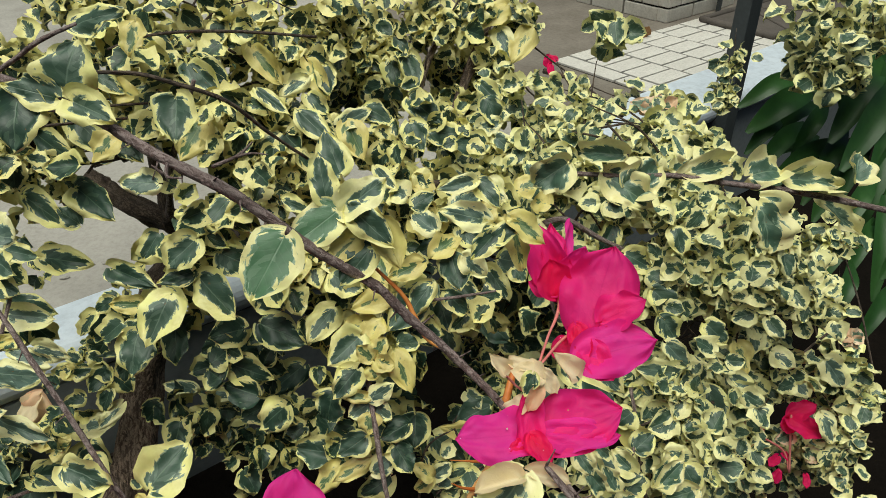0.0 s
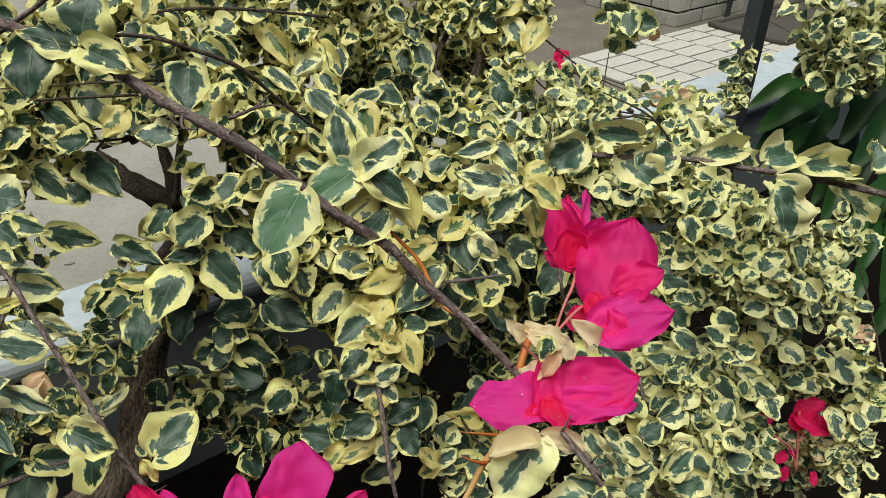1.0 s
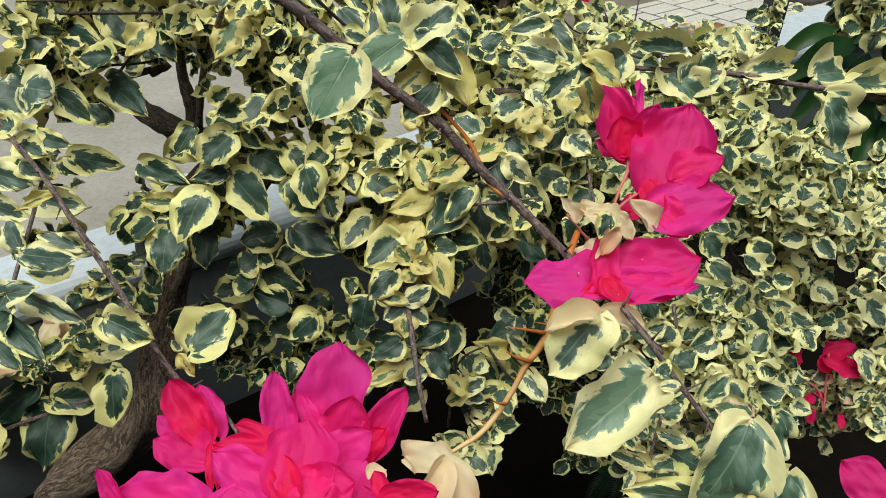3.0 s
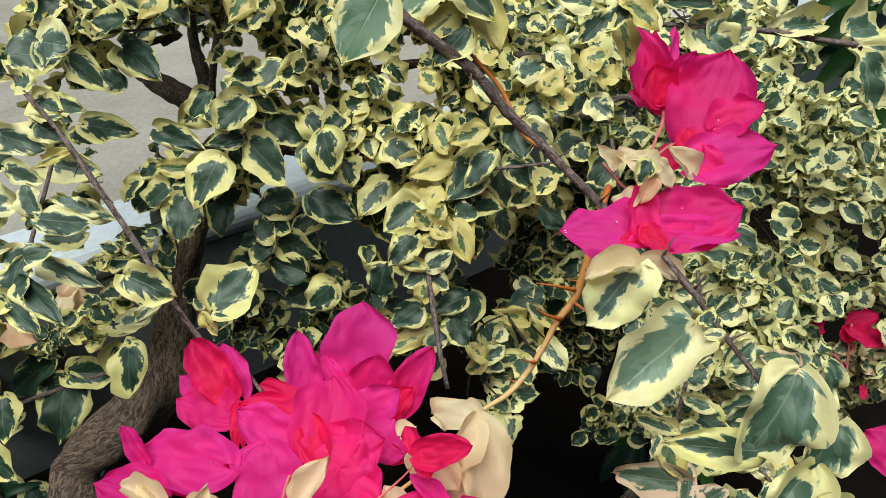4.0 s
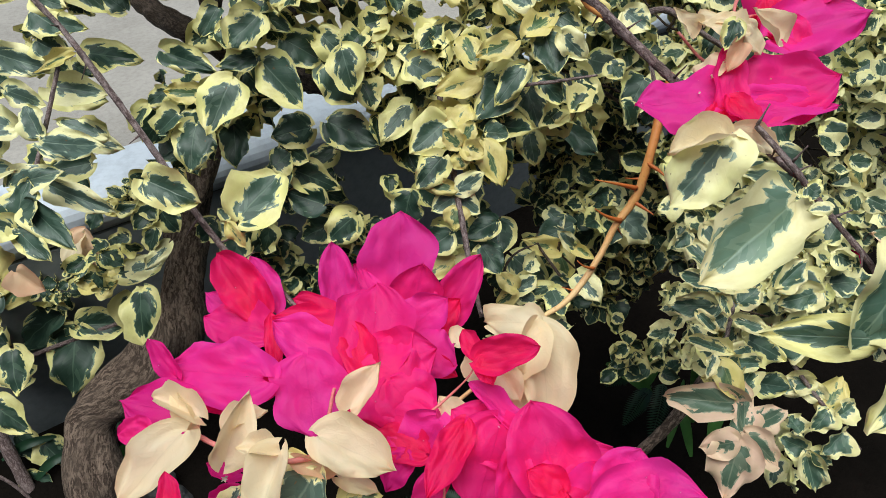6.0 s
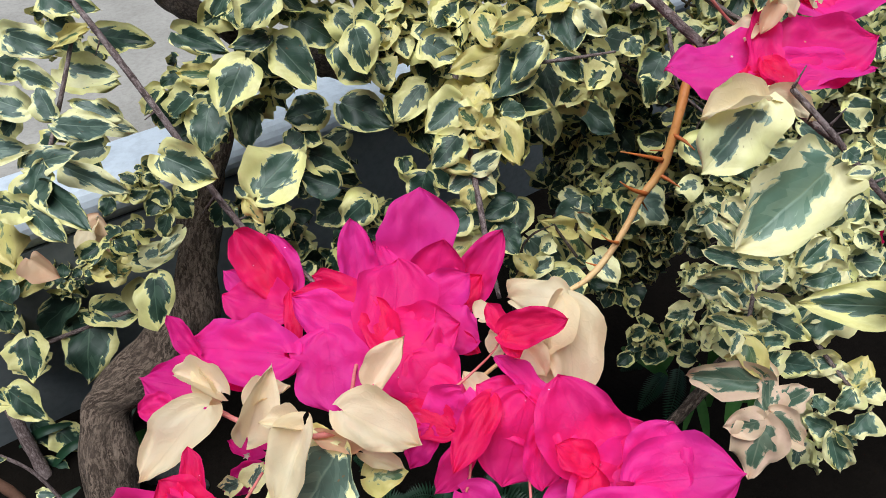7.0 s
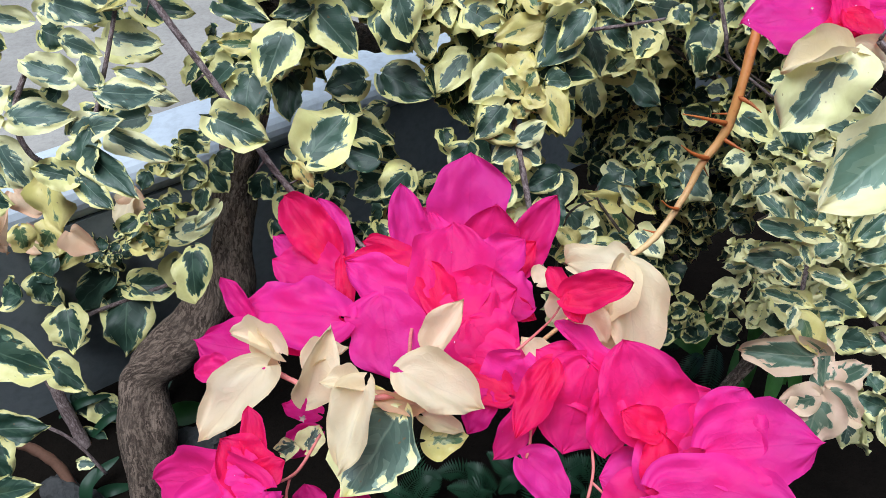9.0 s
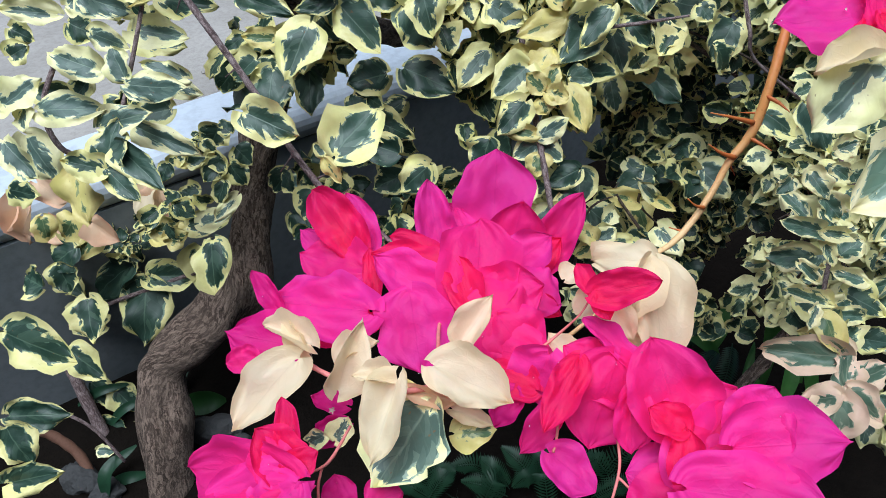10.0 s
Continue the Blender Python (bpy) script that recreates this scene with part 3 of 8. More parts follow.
br1 = tube("branch", [(-0.346, 0.500, 0.843, 0.0034), (-0.296, 0.469, 0.840, 0.0035), (-0.257, 0.453, 0.832, 0.0035), (-0.221, 0.439, 0.820, 0.0034), (-0.190, 0.425, 0.807, 0.0038), (-0.168, 0.419, 0.797, 0.0038), (-0.141, 0.416, 0.782, 0.0042), (-0.117, 0.415, 0.762, 0.0040), (-0.086, 0.415, 0.734, 0.0038), (-0.048, 0.415, 0.705, 0.0035), (-0.025, 0.411, 0.679, 0.0036), (-0.004, 0.405, 0.661, 0.0033), (0.016, 0.395, 0.645, 0.0031), (0.038, 0.379, 0.629, 0.0028), (0.058, 0.351, 0.621, 0.0022), (0.074, 0.325, 0.617, 0.0021), (0.089, 0.298, 0.612, 0.0018), (0.065, 0.313, 0.634, 0.0016), (0.081, 0.297, 0.620, 0.0016), (0.100, 0.278, 0.601, 0.0016), (0.119, 0.259, 0.583, 0.0016), (0.128, 0.248, 0.564, 0.0013)], TWIG, bush, "long thorny brown branch")
br2 = tube("branch", [(-0.441, 0.546, 0.650, 0.0019), (-0.416, 0.522, 0.633, 0.0023), (-0.387, 0.499, 0.616, 0.0022), (-0.358, 0.472, 0.595, 0.0026), (-0.333, 0.450, 0.572, 0.0025), (-0.306, 0.426, 0.546, 0.0025), (-0.281, 0.404, 0.515, 0.0025), (-0.263, 0.391, 0.495, 0.0025), (-0.247, 0.381, 0.481, 0.0022), (-0.224, 0.378, 0.467, 0.0017), (-0.184, 0.323, 0.474, 0.0012)], TWIG, bush, "slender thorny brown branch")
br3 = tube("branch", [(0.123, 0.727, 0.637, 0.0023), (0.161, 0.726, 0.636, 0.0027), (0.205, 0.725, 0.634, 0.0027), (0.265, 0.734, 0.629, 0.0032), (0.317, 0.730, 0.622, 0.0032), (0.381, 0.726, 0.615, 0.0037), (0.437, 0.730, 0.603, 0.0037), (0.494, 0.724, 0.592, 0.0037), (0.554, 0.726, 0.577, 0.0037)], TWIG, bush, "thin dark brown branch")
br4 = tube("branch", [(0.062, 0.459, 0.595, 0.0027), (0.053, 0.436, 0.584, 0.0032), (0.044, 0.413, 0.558, 0.0032), (0.038, 0.402, 0.536, 0.0033), (0.031, 0.396, 0.524, 0.0030), (0.022, 0.389, 0.514, 0.0027), (0.012, 0.377, 0.498, 0.0024), (-0.002, 0.362, 0.483, 0.0024), (-0.016, 0.350, 0.474, 0.0021), (-0.040, 0.333, 0.469, 0.0015), (-0.067, 0.301, 0.458, 0.0014), (-0.096, 0.274, 0.453, 0.0014), (-0.124, 0.247, 0.455, 0.0011), (-0.159, 0.210, 0.495, 0.0009)], ORANGE, bush, "smooth orange flowering stem")
tube("thorn", [(0.035, 0.400, 0.538, 0.0019), (0.021, 0.396, 0.544, 0.0011), (0.004, 0.392, 0.550, 0.0003)], ORANGE, br4, "")
tube("thorn", [(0.042, 0.408, 0.553, 0.0015), (0.048, 0.401, 0.552, 0.0011), (0.053, 0.393, 0.550, 0.0003)], ORANGE, br4, "")
tube("thorn", [(0.025, 0.389, 0.518, 0.0019), (0.014, 0.386, 0.524, 0.0011), (0.005, 0.385, 0.531, 0.0003)], ORANGE, br4, "")
tube("thorn", [(0.035, 0.397, 0.528, 0.0015), (0.040, 0.392, 0.527, 0.0011), (0.046, 0.385, 0.526, 0.0003)], ORANGE, br4, "")
tube("thorn", [(0.006, 0.368, 0.492, 0.0015), (-0.001, 0.364, 0.497, 0.0007), (-0.007, 0.363, 0.503, 0.0003)], ORANGE, br4, "")
br5 = tube("branch", [(-0.113, 0.745, 0.448, 0.0032), (-0.100, 0.700, 0.410, 0.0037), (-0.094, 0.663, 0.382, 0.0037), (-0.085, 0.623, 0.350, 0.0036), (-0.074, 0.576, 0.309, 0.0030), (-0.063, 0.546, 0.273, 0.0024)], TWIG, bush, "")
tube("branch", [(0.042, 1.016, 0.360, 0.0033), (0.109, 0.999, 0.332, 0.0033), (0.175, 0.977, 0.298, 0.0033), (0.217, 0.958, 0.271, 0.0025)], TWIG, bush, "")
tube("branch", [(-0.049, 0.430, 0.710, 0.0012), (-0.029, 0.423, 0.690, 0.0016), (-0.019, 0.413, 0.673, 0.0020), (-0.011, 0.406, 0.663, 0.0020), (0.002, 0.402, 0.656, 0.0016)], ORANGE, bush, "bare red-brown shoot")
br8 = tube("branch", [(-1.035, 0.942, -0.286, 0.0047), (-0.953, 0.978, -0.254, 0.0047), (-0.859, 1.008, -0.231, 0.0047), (-0.765, 1.038, -0.208, 0.0059), (-0.660, 1.053, -0.157, 0.0070)], TWIG, bush, "")
tube("branch", [(-0.029, 0.731, 0.456, 0.0021), (0.014, 0.733, 0.460, 0.0021), (0.067, 0.738, 0.466, 0.0014)], TWIG, bush, "")
tube("branch", [(-1.082, 0.941, -0.359, 0.0122), (-1.052, 0.901, -0.424, 0.0123), (-1.016, 0.858, -0.509, 0.0137), (-0.979, 0.816, -0.593, 0.0139)], TWIG, bush, "")
tube("branch", [(-1.073, 0.751, -0.380, 0.0090), (-1.036, 0.762, -0.418, 0.0103), (-0.996, 0.754, -0.478, 0.0105), (-0.972, 0.722, -0.549, 0.0107)], SUCKER, bush, "smooth red-brown sucker")
tube("branch", [(0.225, 0.733, -0.221, 0.0095), (0.288, 0.784, -0.200, 0.0106), (0.348, 0.842, -0.170, 0.0117), (0.405, 0.901, -0.124, 0.0109), (0.433, 0.955, -0.066, 0.0089)], BARK, bush, "")
tube("branch", [(-0.942, 0.714, -0.254, 0.0031), (-0.882, 0.707, -0.301, 0.0031), (-0.835, 0.686, -0.377, 0.0032)], TWIG, bush, "")
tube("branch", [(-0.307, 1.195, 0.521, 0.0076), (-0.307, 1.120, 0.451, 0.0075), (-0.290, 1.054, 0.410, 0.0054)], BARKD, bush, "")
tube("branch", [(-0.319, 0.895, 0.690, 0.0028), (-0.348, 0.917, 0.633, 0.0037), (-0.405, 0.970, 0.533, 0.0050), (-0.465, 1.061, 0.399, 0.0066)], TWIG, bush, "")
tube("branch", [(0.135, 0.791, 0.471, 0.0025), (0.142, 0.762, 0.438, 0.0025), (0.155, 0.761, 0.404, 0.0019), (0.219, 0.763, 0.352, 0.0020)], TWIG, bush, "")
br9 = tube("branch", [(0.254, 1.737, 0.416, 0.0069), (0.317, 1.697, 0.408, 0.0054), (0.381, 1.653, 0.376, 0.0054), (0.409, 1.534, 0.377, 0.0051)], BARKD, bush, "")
tube("branch", [(0.105, 0.859, 0.468, 0.0045), (0.165, 0.876, 0.490, 0.0045), (0.224, 0.879, 0.457, 0.0038), (0.320, 0.877, 0.400, 0.0032), (0.385, 0.837, 0.342, 0.0032)], TWIG, bush, "")
br11 = tube("branch", [(0.244, 0.691, 0.342, 0.0025), (0.248, 0.654, 0.299, 0.0025), (0.216, 0.573, 0.285, 0.0024), (0.175, 0.475, 0.284, 0.0021), (0.161, 0.406, 0.299, 0.0020), (0.163, 0.381, 0.285, 0.0019)], TWIG, bush, "")
br22 = tube("branch", [(0.255, 0.557, 0.252, 0.0018), (0.260, 0.506, 0.253, 0.0023), (0.287, 0.473, 0.226, 0.0023), (0.323, 0.436, 0.195, 0.0017)], TWIG, bush, "")
tube("branch", [(-0.337, 0.504, 0.824, 0.0021), (-0.306, 0.504, 0.841, 0.0018), (-0.281, 0.501, 0.856, 0.0018), (-0.255, 0.508, 0.866, 0.0012)], TWIG, bush, "thin purple-brown branch")
tube("branch", [(-0.328, 0.607, 0.798, 0.0016), (-0.274, 0.616, 0.794, 0.0019), (-0.243, 0.621, 0.784, 0.0020), (-0.199, 0.631, 0.762, 0.0020), (-0.172, 0.653, 0.723, 0.0018), (-0.139, 0.675, 0.682, 0.0015)], BARKD, bush, "thin brown branch")
tube("branch", [(-0.443, 0.946, 0.716, 0.0019), (-0.383, 0.956, 0.732, 0.0022), (-0.291, 0.978, 0.730, 0.0023), (-0.174, 1.003, 0.714, 0.0020)], BARKD, bush, "")
tube("spur", [(-0.146, 0.412, 0.801, 0.0014), (-0.129, 0.413, 0.808, 0.0011), (-0.119, 0.416, 0.816, 0.0005)], TWIG, br1, "pale bare thorny spur")
tube("spur", [(-0.131, 0.413, 0.807, 0.0011), (-0.120, 0.412, 0.810, 0.0007), (-0.109, 0.410, 0.810, 0.0004)], TWIG, br1, "pale bare thorny spur")
tube("spur", [(-0.175, 0.414, 0.803, 0.0011), (-0.174, 0.407, 0.797, 0.0011), (-0.164, 0.404, 0.797, 0.0004)], TWIG, br1, "pale bare thorny spur")
tube("spur", [(-0.177, 0.410, 0.797, 0.0011), (-0.184, 0.411, 0.803, 0.0004)], TWIG, br1, "pale bare thorny spur")
tube("branch", [(-0.581, 0.614, 0.477, 0.0028), (-0.586, 0.575, 0.447, 0.0028), (-0.562, 0.543, 0.422, 0.0028), (-0.515, 0.527, 0.413, 0.0027)], TWIG, bush, "")
br13 = tube("branch", [(-0.502, 0.688, 0.521, 0.0023), (-0.505, 0.644, 0.486, 0.0023), (-0.510, 0.597, 0.448, 0.0023), (-0.507, 0.550, 0.424, 0.0022), (-0.515, 0.527, 0.413, 0.0022)], TWIG, bush, "")
fl_a = tube("flower_stem", [(0.062, 0.366, 0.662, 0.0010), (0.077, 0.412, 0.659, 0.0010), (0.090, 0.447, 0.658, 0.0014), (0.094, 0.477, 0.667, 0.0014)], STALK, bush, "pink-red stalk of bracts")
fl_a2 = tube("flower_stem", [(0.067, 0.378, 0.662, 0.0010), (0.087, 0.414, 0.653, 0.0011), (0.104, 0.439, 0.645, 0.0011)], STALK, bush, "pink-red stalk of bracts")
fl_a3 = tube("flower_stem", [(0.038, 0.386, 0.655, 0.0009), (0.054, 0.377, 0.641, 0.0009), (0.072, 0.364, 0.640, 0.0009), (0.086, 0.357, 0.639, 0.0009)], STALK, bush, "pink-red stalk of bracts")
fl_b = tube("flower_stem", [(-0.159, 0.210, 0.495, 0.0013), (-0.162, 0.244, 0.487, 0.0012), (-0.163, 0.275, 0.477, 0.0011), (-0.152, 0.289, 0.478, 0.0011)], STALK, bush, "pink-red stalk of bracts")
fl_b2 = tube("flower_stem", [(-0.159, 0.210, 0.495, 0.0018), (-0.177, 0.201, 0.501, 0.0014), (-0.202, 0.207, 0.496, 0.0015), (-0.219, 0.216, 0.494, 0.0015), (-0.233, 0.223, 0.495, 0.0015)], STALK, bush, "pale orange stalk of bracts")
fl_b3 = tube("flower_stem", [(-0.077, 0.268, 0.505, 0.0006), (-0.083, 0.261, 0.498, 0.0006), (-0.095, 0.256, 0.486, 0.0008), (-0.105, 0.250, 0.480, 0.0008)], STALK, bush, "pink-red stalk of bracts")
fl_c = tube("flower_stem", [(-0.075, 0.160, 0.441, 0.0007), (-0.065, 0.186, 0.455, 0.0008), (-0.064, 0.199, 0.462, 0.0008), (-0.065, 0.207, 0.464, 0.0008)], STALK, bush, "pink stalk of bracts")
tube("flower_stem", [(-0.065, 0.186, 0.455, 0.0008), (-0.054, 0.179, 0.453, 0.0007), (-0.032, 0.183, 0.460, 0.0007)], STALK, bush, "pink stalk of bracts")
fl_c3 = tube("flower_stem", [(-0.095, 0.216, 0.471, 0.0008), (-0.096, 0.205, 0.461, 0.0008), (-0.098, 0.198, 0.457, 0.0008)], STALK, bush, "pink stalk of bracts")
fl_d = tube("flower_stem", [(-0.206, 0.199, 0.472, 0.0008), (-0.211, 0.176, 0.477, 0.0009), (-0.214, 0.164, 0.486, 0.0007), (-0.221, 0.156, 0.492, 0.0007)], STALK, bush, "pink stalk of bracts")
tube("flower_stem", [(-0.213, 0.168, 0.483, 0.0007), (-0.215, 0.161, 0.475, 0.0007), (-0.214, 0.151, 0.463, 0.0007)], STALK, bush, "pink stalk of bracts")
fl_e = tube("flower_stem", [(0.587, 0.822, 0.018, 0.0019), (0.577, 0.842, 0.050, 0.0019), (0.534, 0.850, 0.080, 0.0019), (0.524, 0.865, 0.104, 0.0019)], STALK, bush, "thin stalk of small red bracts")
fl_e2 = tube("flower_stem", [(0.587, 0.822, 0.018, 0.0019), (0.585, 0.846, 0.073, 0.0019), (0.582, 0.861, 0.115, 0.0019)], STALK, bush, "thin stalk of small red bracts")


def thorns(parent, points, seed, every, size):
    """Straight tapered spines that stand off a branch."""
    rows = spline(points, 6)
    rs = random.Random(seed)
    for i in range(2, len(rows) - 2, every):
        p, d = Vector(rows[i][:3]), Vector(rows[i + 1][:3] - rows[i - 1][:3]).normalized()
        off = d.cross(Vector((rs.uniform(-1, 1), rs.uniform(-1, 1), rs.uniform(-1, 1)))).normalized()
        s = size * rs.uniform(0.6, 1.2)
        way = (off + d * 0.25).normalized()
        r = rows[i][3]
        line = [np.array([*(p + way * (r * 0.5 + s * t)), max(0.0003, 0.0011 * (1 - t))]) for t in (0, 0.35, 0.7, 1.0)]
        under(new("thorn", barked("thorn", *tube_mesh(line, 6), parent.data.materials[0])), parent)


thorns(br1, [(-0.346, 0.500, 0.843, 0.0034), (-0.296, 0.469, 0.840, 0.0035), (-0.257, 0.453, 0.832, 0.0035), (-0.221, 0.439, 0.820, 0.0034), (-0.190, 0.425, 0.807, 0.0038), (-0.168, 0.419, 0.797, 0.0038), (-0.141, 0.416, 0.782, 0.0042), (-0.117, 0.415, 0.762, 0.0040), (-0.086, 0.415, 0.734, 0.0038), (-0.048, 0.415, 0.705, 0.0035), (-0.025, 0.411, 0.679, 0.0036), (-0.004, 0.405, 0.661, 0.0033), (0.016, 0.395, 0.645, 0.0031), (0.038, 0.379, 0.629, 0.0028), (0.058, 0.351, 0.621, 0.0022), (0.074, 0.325, 0.617, 0.0021), (0.089, 0.298, 0.612, 0.0018), (0.065, 0.313, 0.634, 0.0016), (0.081, 0.297, 0.620, 0.0016), (0.100, 0.278, 0.601, 0.0016), (0.119, 0.259, 0.583, 0.0016), (0.128, 0.248, 0.564, 0.0013)], 4, 4, 0.014)
thorns(br2, [(-0.441, 0.546, 0.650, 0.0019), (-0.416, 0.522, 0.633, 0.0023), (-0.387, 0.499, 0.616, 0.0022), (-0.358, 0.472, 0.595, 0.0026), (-0.333, 0.450, 0.572, 0.0025), (-0.306, 0.426, 0.546, 0.0025), (-0.281, 0.404, 0.515, 0.0025), (-0.263, 0.391, 0.495, 0.0025), (-0.247, 0.381, 0.481, 0.0022), (-0.224, 0.378, 0.467, 0.0017), (-0.184, 0.323, 0.474, 0.0012)], 5, 5, 0.015)
thorns(br4, [(0.062, 0.459, 0.595, 0.0027), (0.053, 0.436, 0.584, 0.0032), (0.044, 0.413, 0.558, 0.0032), (0.038, 0.402, 0.536, 0.0033), (0.031, 0.396, 0.524, 0.0030), (0.022, 0.389, 0.514, 0.0027), (0.012, 0.377, 0.498, 0.0024), (-0.002, 0.362, 0.483, 0.0024), (-0.016, 0.350, 0.474, 0.0021), (-0.040, 0.333, 0.469, 0.0015), (-0.067, 0.301, 0.458, 0.0014), (-0.096, 0.274, 0.453, 0.0014), (-0.124, 0.247, 0.455, 0.0011), (-0.159, 0.210, 0.495, 0.0009)], 14, 14, 0.012)

# leaves and bracts on the near branches
# leaves that face the path
leaf(br1, "green", -0.242, 0.446, 0.841, -0.237, 0.455, 0.871, 0.036, 0)
leaf(br1, "green", -0.248, 0.443, 0.836, -0.279, 0.439, 0.847, 0.020, 0)
leaf(br1, "green", -0.240, 0.442, 0.835, -0.208, 0.428, 0.827, 0.023, 0)
leaf(br1, "dark", -0.272, 0.445, 0.839, -0.275, 0.417, 0.812, 0.034, 0)
leaf(br1, "fresh", -0.103, 0.400, 0.757, -0.123, 0.369, 0.730, 0.036, 0)
leaf(br1, "green", -0.080, 0.436, 0.763, -0.086, 0.446, 0.794, 0.019, 0)
leaf(br1, "pale", -0.070, 0.432, 0.756, -0.040, 0.436, 0.780, 0.023, 0)
leaf(br1, "fresh", -0.072, 0.432, 0.757, -0.101, 0.412, 0.743, 0.028, 0)
leaf(br1, "green", -0.063, 0.433, 0.758, -0.036, 0.412, 0.741, 0.021, 0)
leaf(br1, "yellow", -0.057, 0.433, 0.739, -0.081, 0.414, 0.725, 0.018, 0)
leaf(br1, "green", -0.051, 0.427, 0.729, -0.071, 0.407, 0.713, 0.021, 0)
leaf(br1, "green", -0.115, 0.454, 0.754, -0.095, 0.446, 0.750, 0.011, 0)
leaf(br1, "pale", 0.032, 0.448, 0.739, -0.001, 0.444, 0.750, 0.019, 0)
leaf(br1, "pale", 0.024, 0.481, 0.754, -0.003, 0.471, 0.752, 0.013, 0)
leaf(br1, "green", 0.028, 0.481, 0.754, 0.041, 0.465, 0.740, 0.015, 0)
leaf(br1, "dark", 0.040, 0.444, 0.733, 0.021, 0.427, 0.720, 0.017, 0)
leaf(br1, "green", 0.034, 0.440, 0.727, 0.056, 0.441, 0.741, 0.014, 0)
leaf(br1, "yellow", 0.049, 0.449, 0.741, 0.073, 0.433, 0.730, 0.017, -10)
leaf(br1, "yellow", 0.052, 0.463, 0.725, 0.060, 0.438, 0.702, 0.015, 0)
leaf(br1, "pale", -0.183, 0.413, 0.789, -0.206, 0.408, 0.794, 0.017, 0)
leaf(br1, "green", -0.049, 0.476, 0.769, -0.034, 0.462, 0.757, 0.011, 0)
leaf(limb_e, "green", -0.524, 0.959, 0.623, -0.471, 0.914, 0.585, 0.045, 0)
leaf(limb_e, "dark", -0.570, 0.934, 0.604, -0.507, 0.896, 0.577, 0.036, 0)
leaf(limb_e, "yellow", -0.443, 0.901, 0.613, -0.468, 0.873, 0.589, 0.035, 0)
leaf(limb_e, "dark", -0.466, 0.960, 0.587, -0.427, 0.930, 0.562, 0.037, 0)
leaf(limb_e, "green", -0.339, 0.669, 0.822, -0.292, 0.665, 0.836, 0.025, 0)
leaf(limb_e, "yellow", -0.299, 0.711, 0.813, -0.302, 0.686, 0.789, 0.023, 0)
leaf(limb_e, "pale", -0.417, 1.007, 0.687, -0.454, 0.994, 0.687, 0.024, 0)
leaf(limb_e, "green", -0.438, 1.052, 0.679, -0.394, 1.024, 0.657, 0.028, 0)
leaf(limb_e, "green", -0.354, 0.986, 0.682, -0.311, 0.955, 0.658, 0.035, 0)
leaf(limb_e, "dark", -0.346, 1.000, 0.687, -0.303, 0.972, 0.666, 0.030, 0)
leaf(limb_e, "pale", -0.390, 1.003, 0.654, -0.437, 0.984, 0.649, 0.016, 0)
leaf(limb_e, "green", -0.491, 0.991, 0.666, -0.447, 0.967, 0.650, 0.024, 0)
leaf(limb_e, "yellow", -0.466, 0.979, 0.648, -0.428, 0.968, 0.647, 0.032, 0)
leaf(limb_e, "dark", -0.401, 0.968, 0.647, -0.413, 0.927, 0.609, 0.037, 0)
leaf(limb_e, "green", -0.268, 0.691, 0.744, -0.263, 0.657, 0.711, 0.042, 0)
leaf(limb_e, "yellow", -0.330, 0.936, 0.618, -0.362, 0.894, 0.582, 0.044, 0)
leaf(limb_e, "yellow", -0.312, 0.947, 0.634, -0.271, 0.901, 0.593, 0.031, 0)
leaf(limb_e, "pale", -0.291, 0.933, 0.646, -0.251, 0.905, 0.624, 0.022, 0)
leaf(limb_e, "pale", -0.321, 1.077, 0.703, -0.283, 1.052, 0.684, 0.022, 0)
leaf(limb_e, "yellow", -0.279, 1.048, 0.686, -0.233, 1.006, 0.651, 0.032, 0)
leaf(limb_e, "pale", -0.183, 0.941, 0.675, -0.218, 0.921, 0.662, 0.023, 0)
leaf(limb_e, "green", -0.250, 0.934, 0.664, -0.207, 0.904, 0.640, 0.021, 0)
leaf(limb_e, "pale", -0.227, 0.923, 0.601, -0.258, 0.904, 0.590, 0.023, 0)
leaf(limb_e, "dark", -0.409, 1.016, 0.713, -0.375, 0.995, 0.697, 0.024, 0)
leaf(limb_e, "green", -0.102, 1.394, 0.559, -0.081, 1.347, 0.514, 0.045, 0)
leaf(limb_e, "green", -0.065, 1.381, 0.568, -0.045, 1.333, 0.522, 0.040, 0)
leaf(limb_e, "green", -0.089, 1.400, 0.601, -0.067, 1.372, 0.576, 0.026, 0)
leaf(limb_e, "dark", -0.173, 1.040, 0.660, -0.165, 1.008, 0.629, 0.028, 0)
leaf(limb_e, "green", -0.183, 0.962, 0.673, -0.215, 0.941, 0.658, 0.025, 0)
leaf(limb_e, "yellow", -0.198, 1.044, 0.666, -0.166, 1.000, 0.626, 0.027, 0)
leaf(limb_e, "green", -0.181, 0.929, 0.657, -0.153, 0.909, 0.642, 0.024, 0)
leaf(limb_e, "pale", -0.138, 0.900, 0.625, -0.096, 0.901, 0.648, 0.027, 0)
leaf(limb_e, "green", -0.191, 0.908, 0.642, -0.149, 0.874, 0.614, 0.032, 0)
leaf(limb_e, "yellow", -0.127, 0.900, 0.631, -0.105, 0.862, 0.596, 0.036, 0)
leaf(limb_e, "green", -0.103, 0.920, 0.642, -0.068, 0.902, 0.632, 0.026, 0)
leaf(limb_e, "green", -0.046, 0.951, 0.607, -0.026, 0.921, 0.580, 0.035, 0)
leaf(limb_e, "green", -0.049, 1.083, 0.593, -0.002, 1.048, 0.566, 0.041, 0)
leaf(limb_e, "green", -0.020, 1.050, 0.552, 0.037, 1.032, 0.551, 0.036, 0)
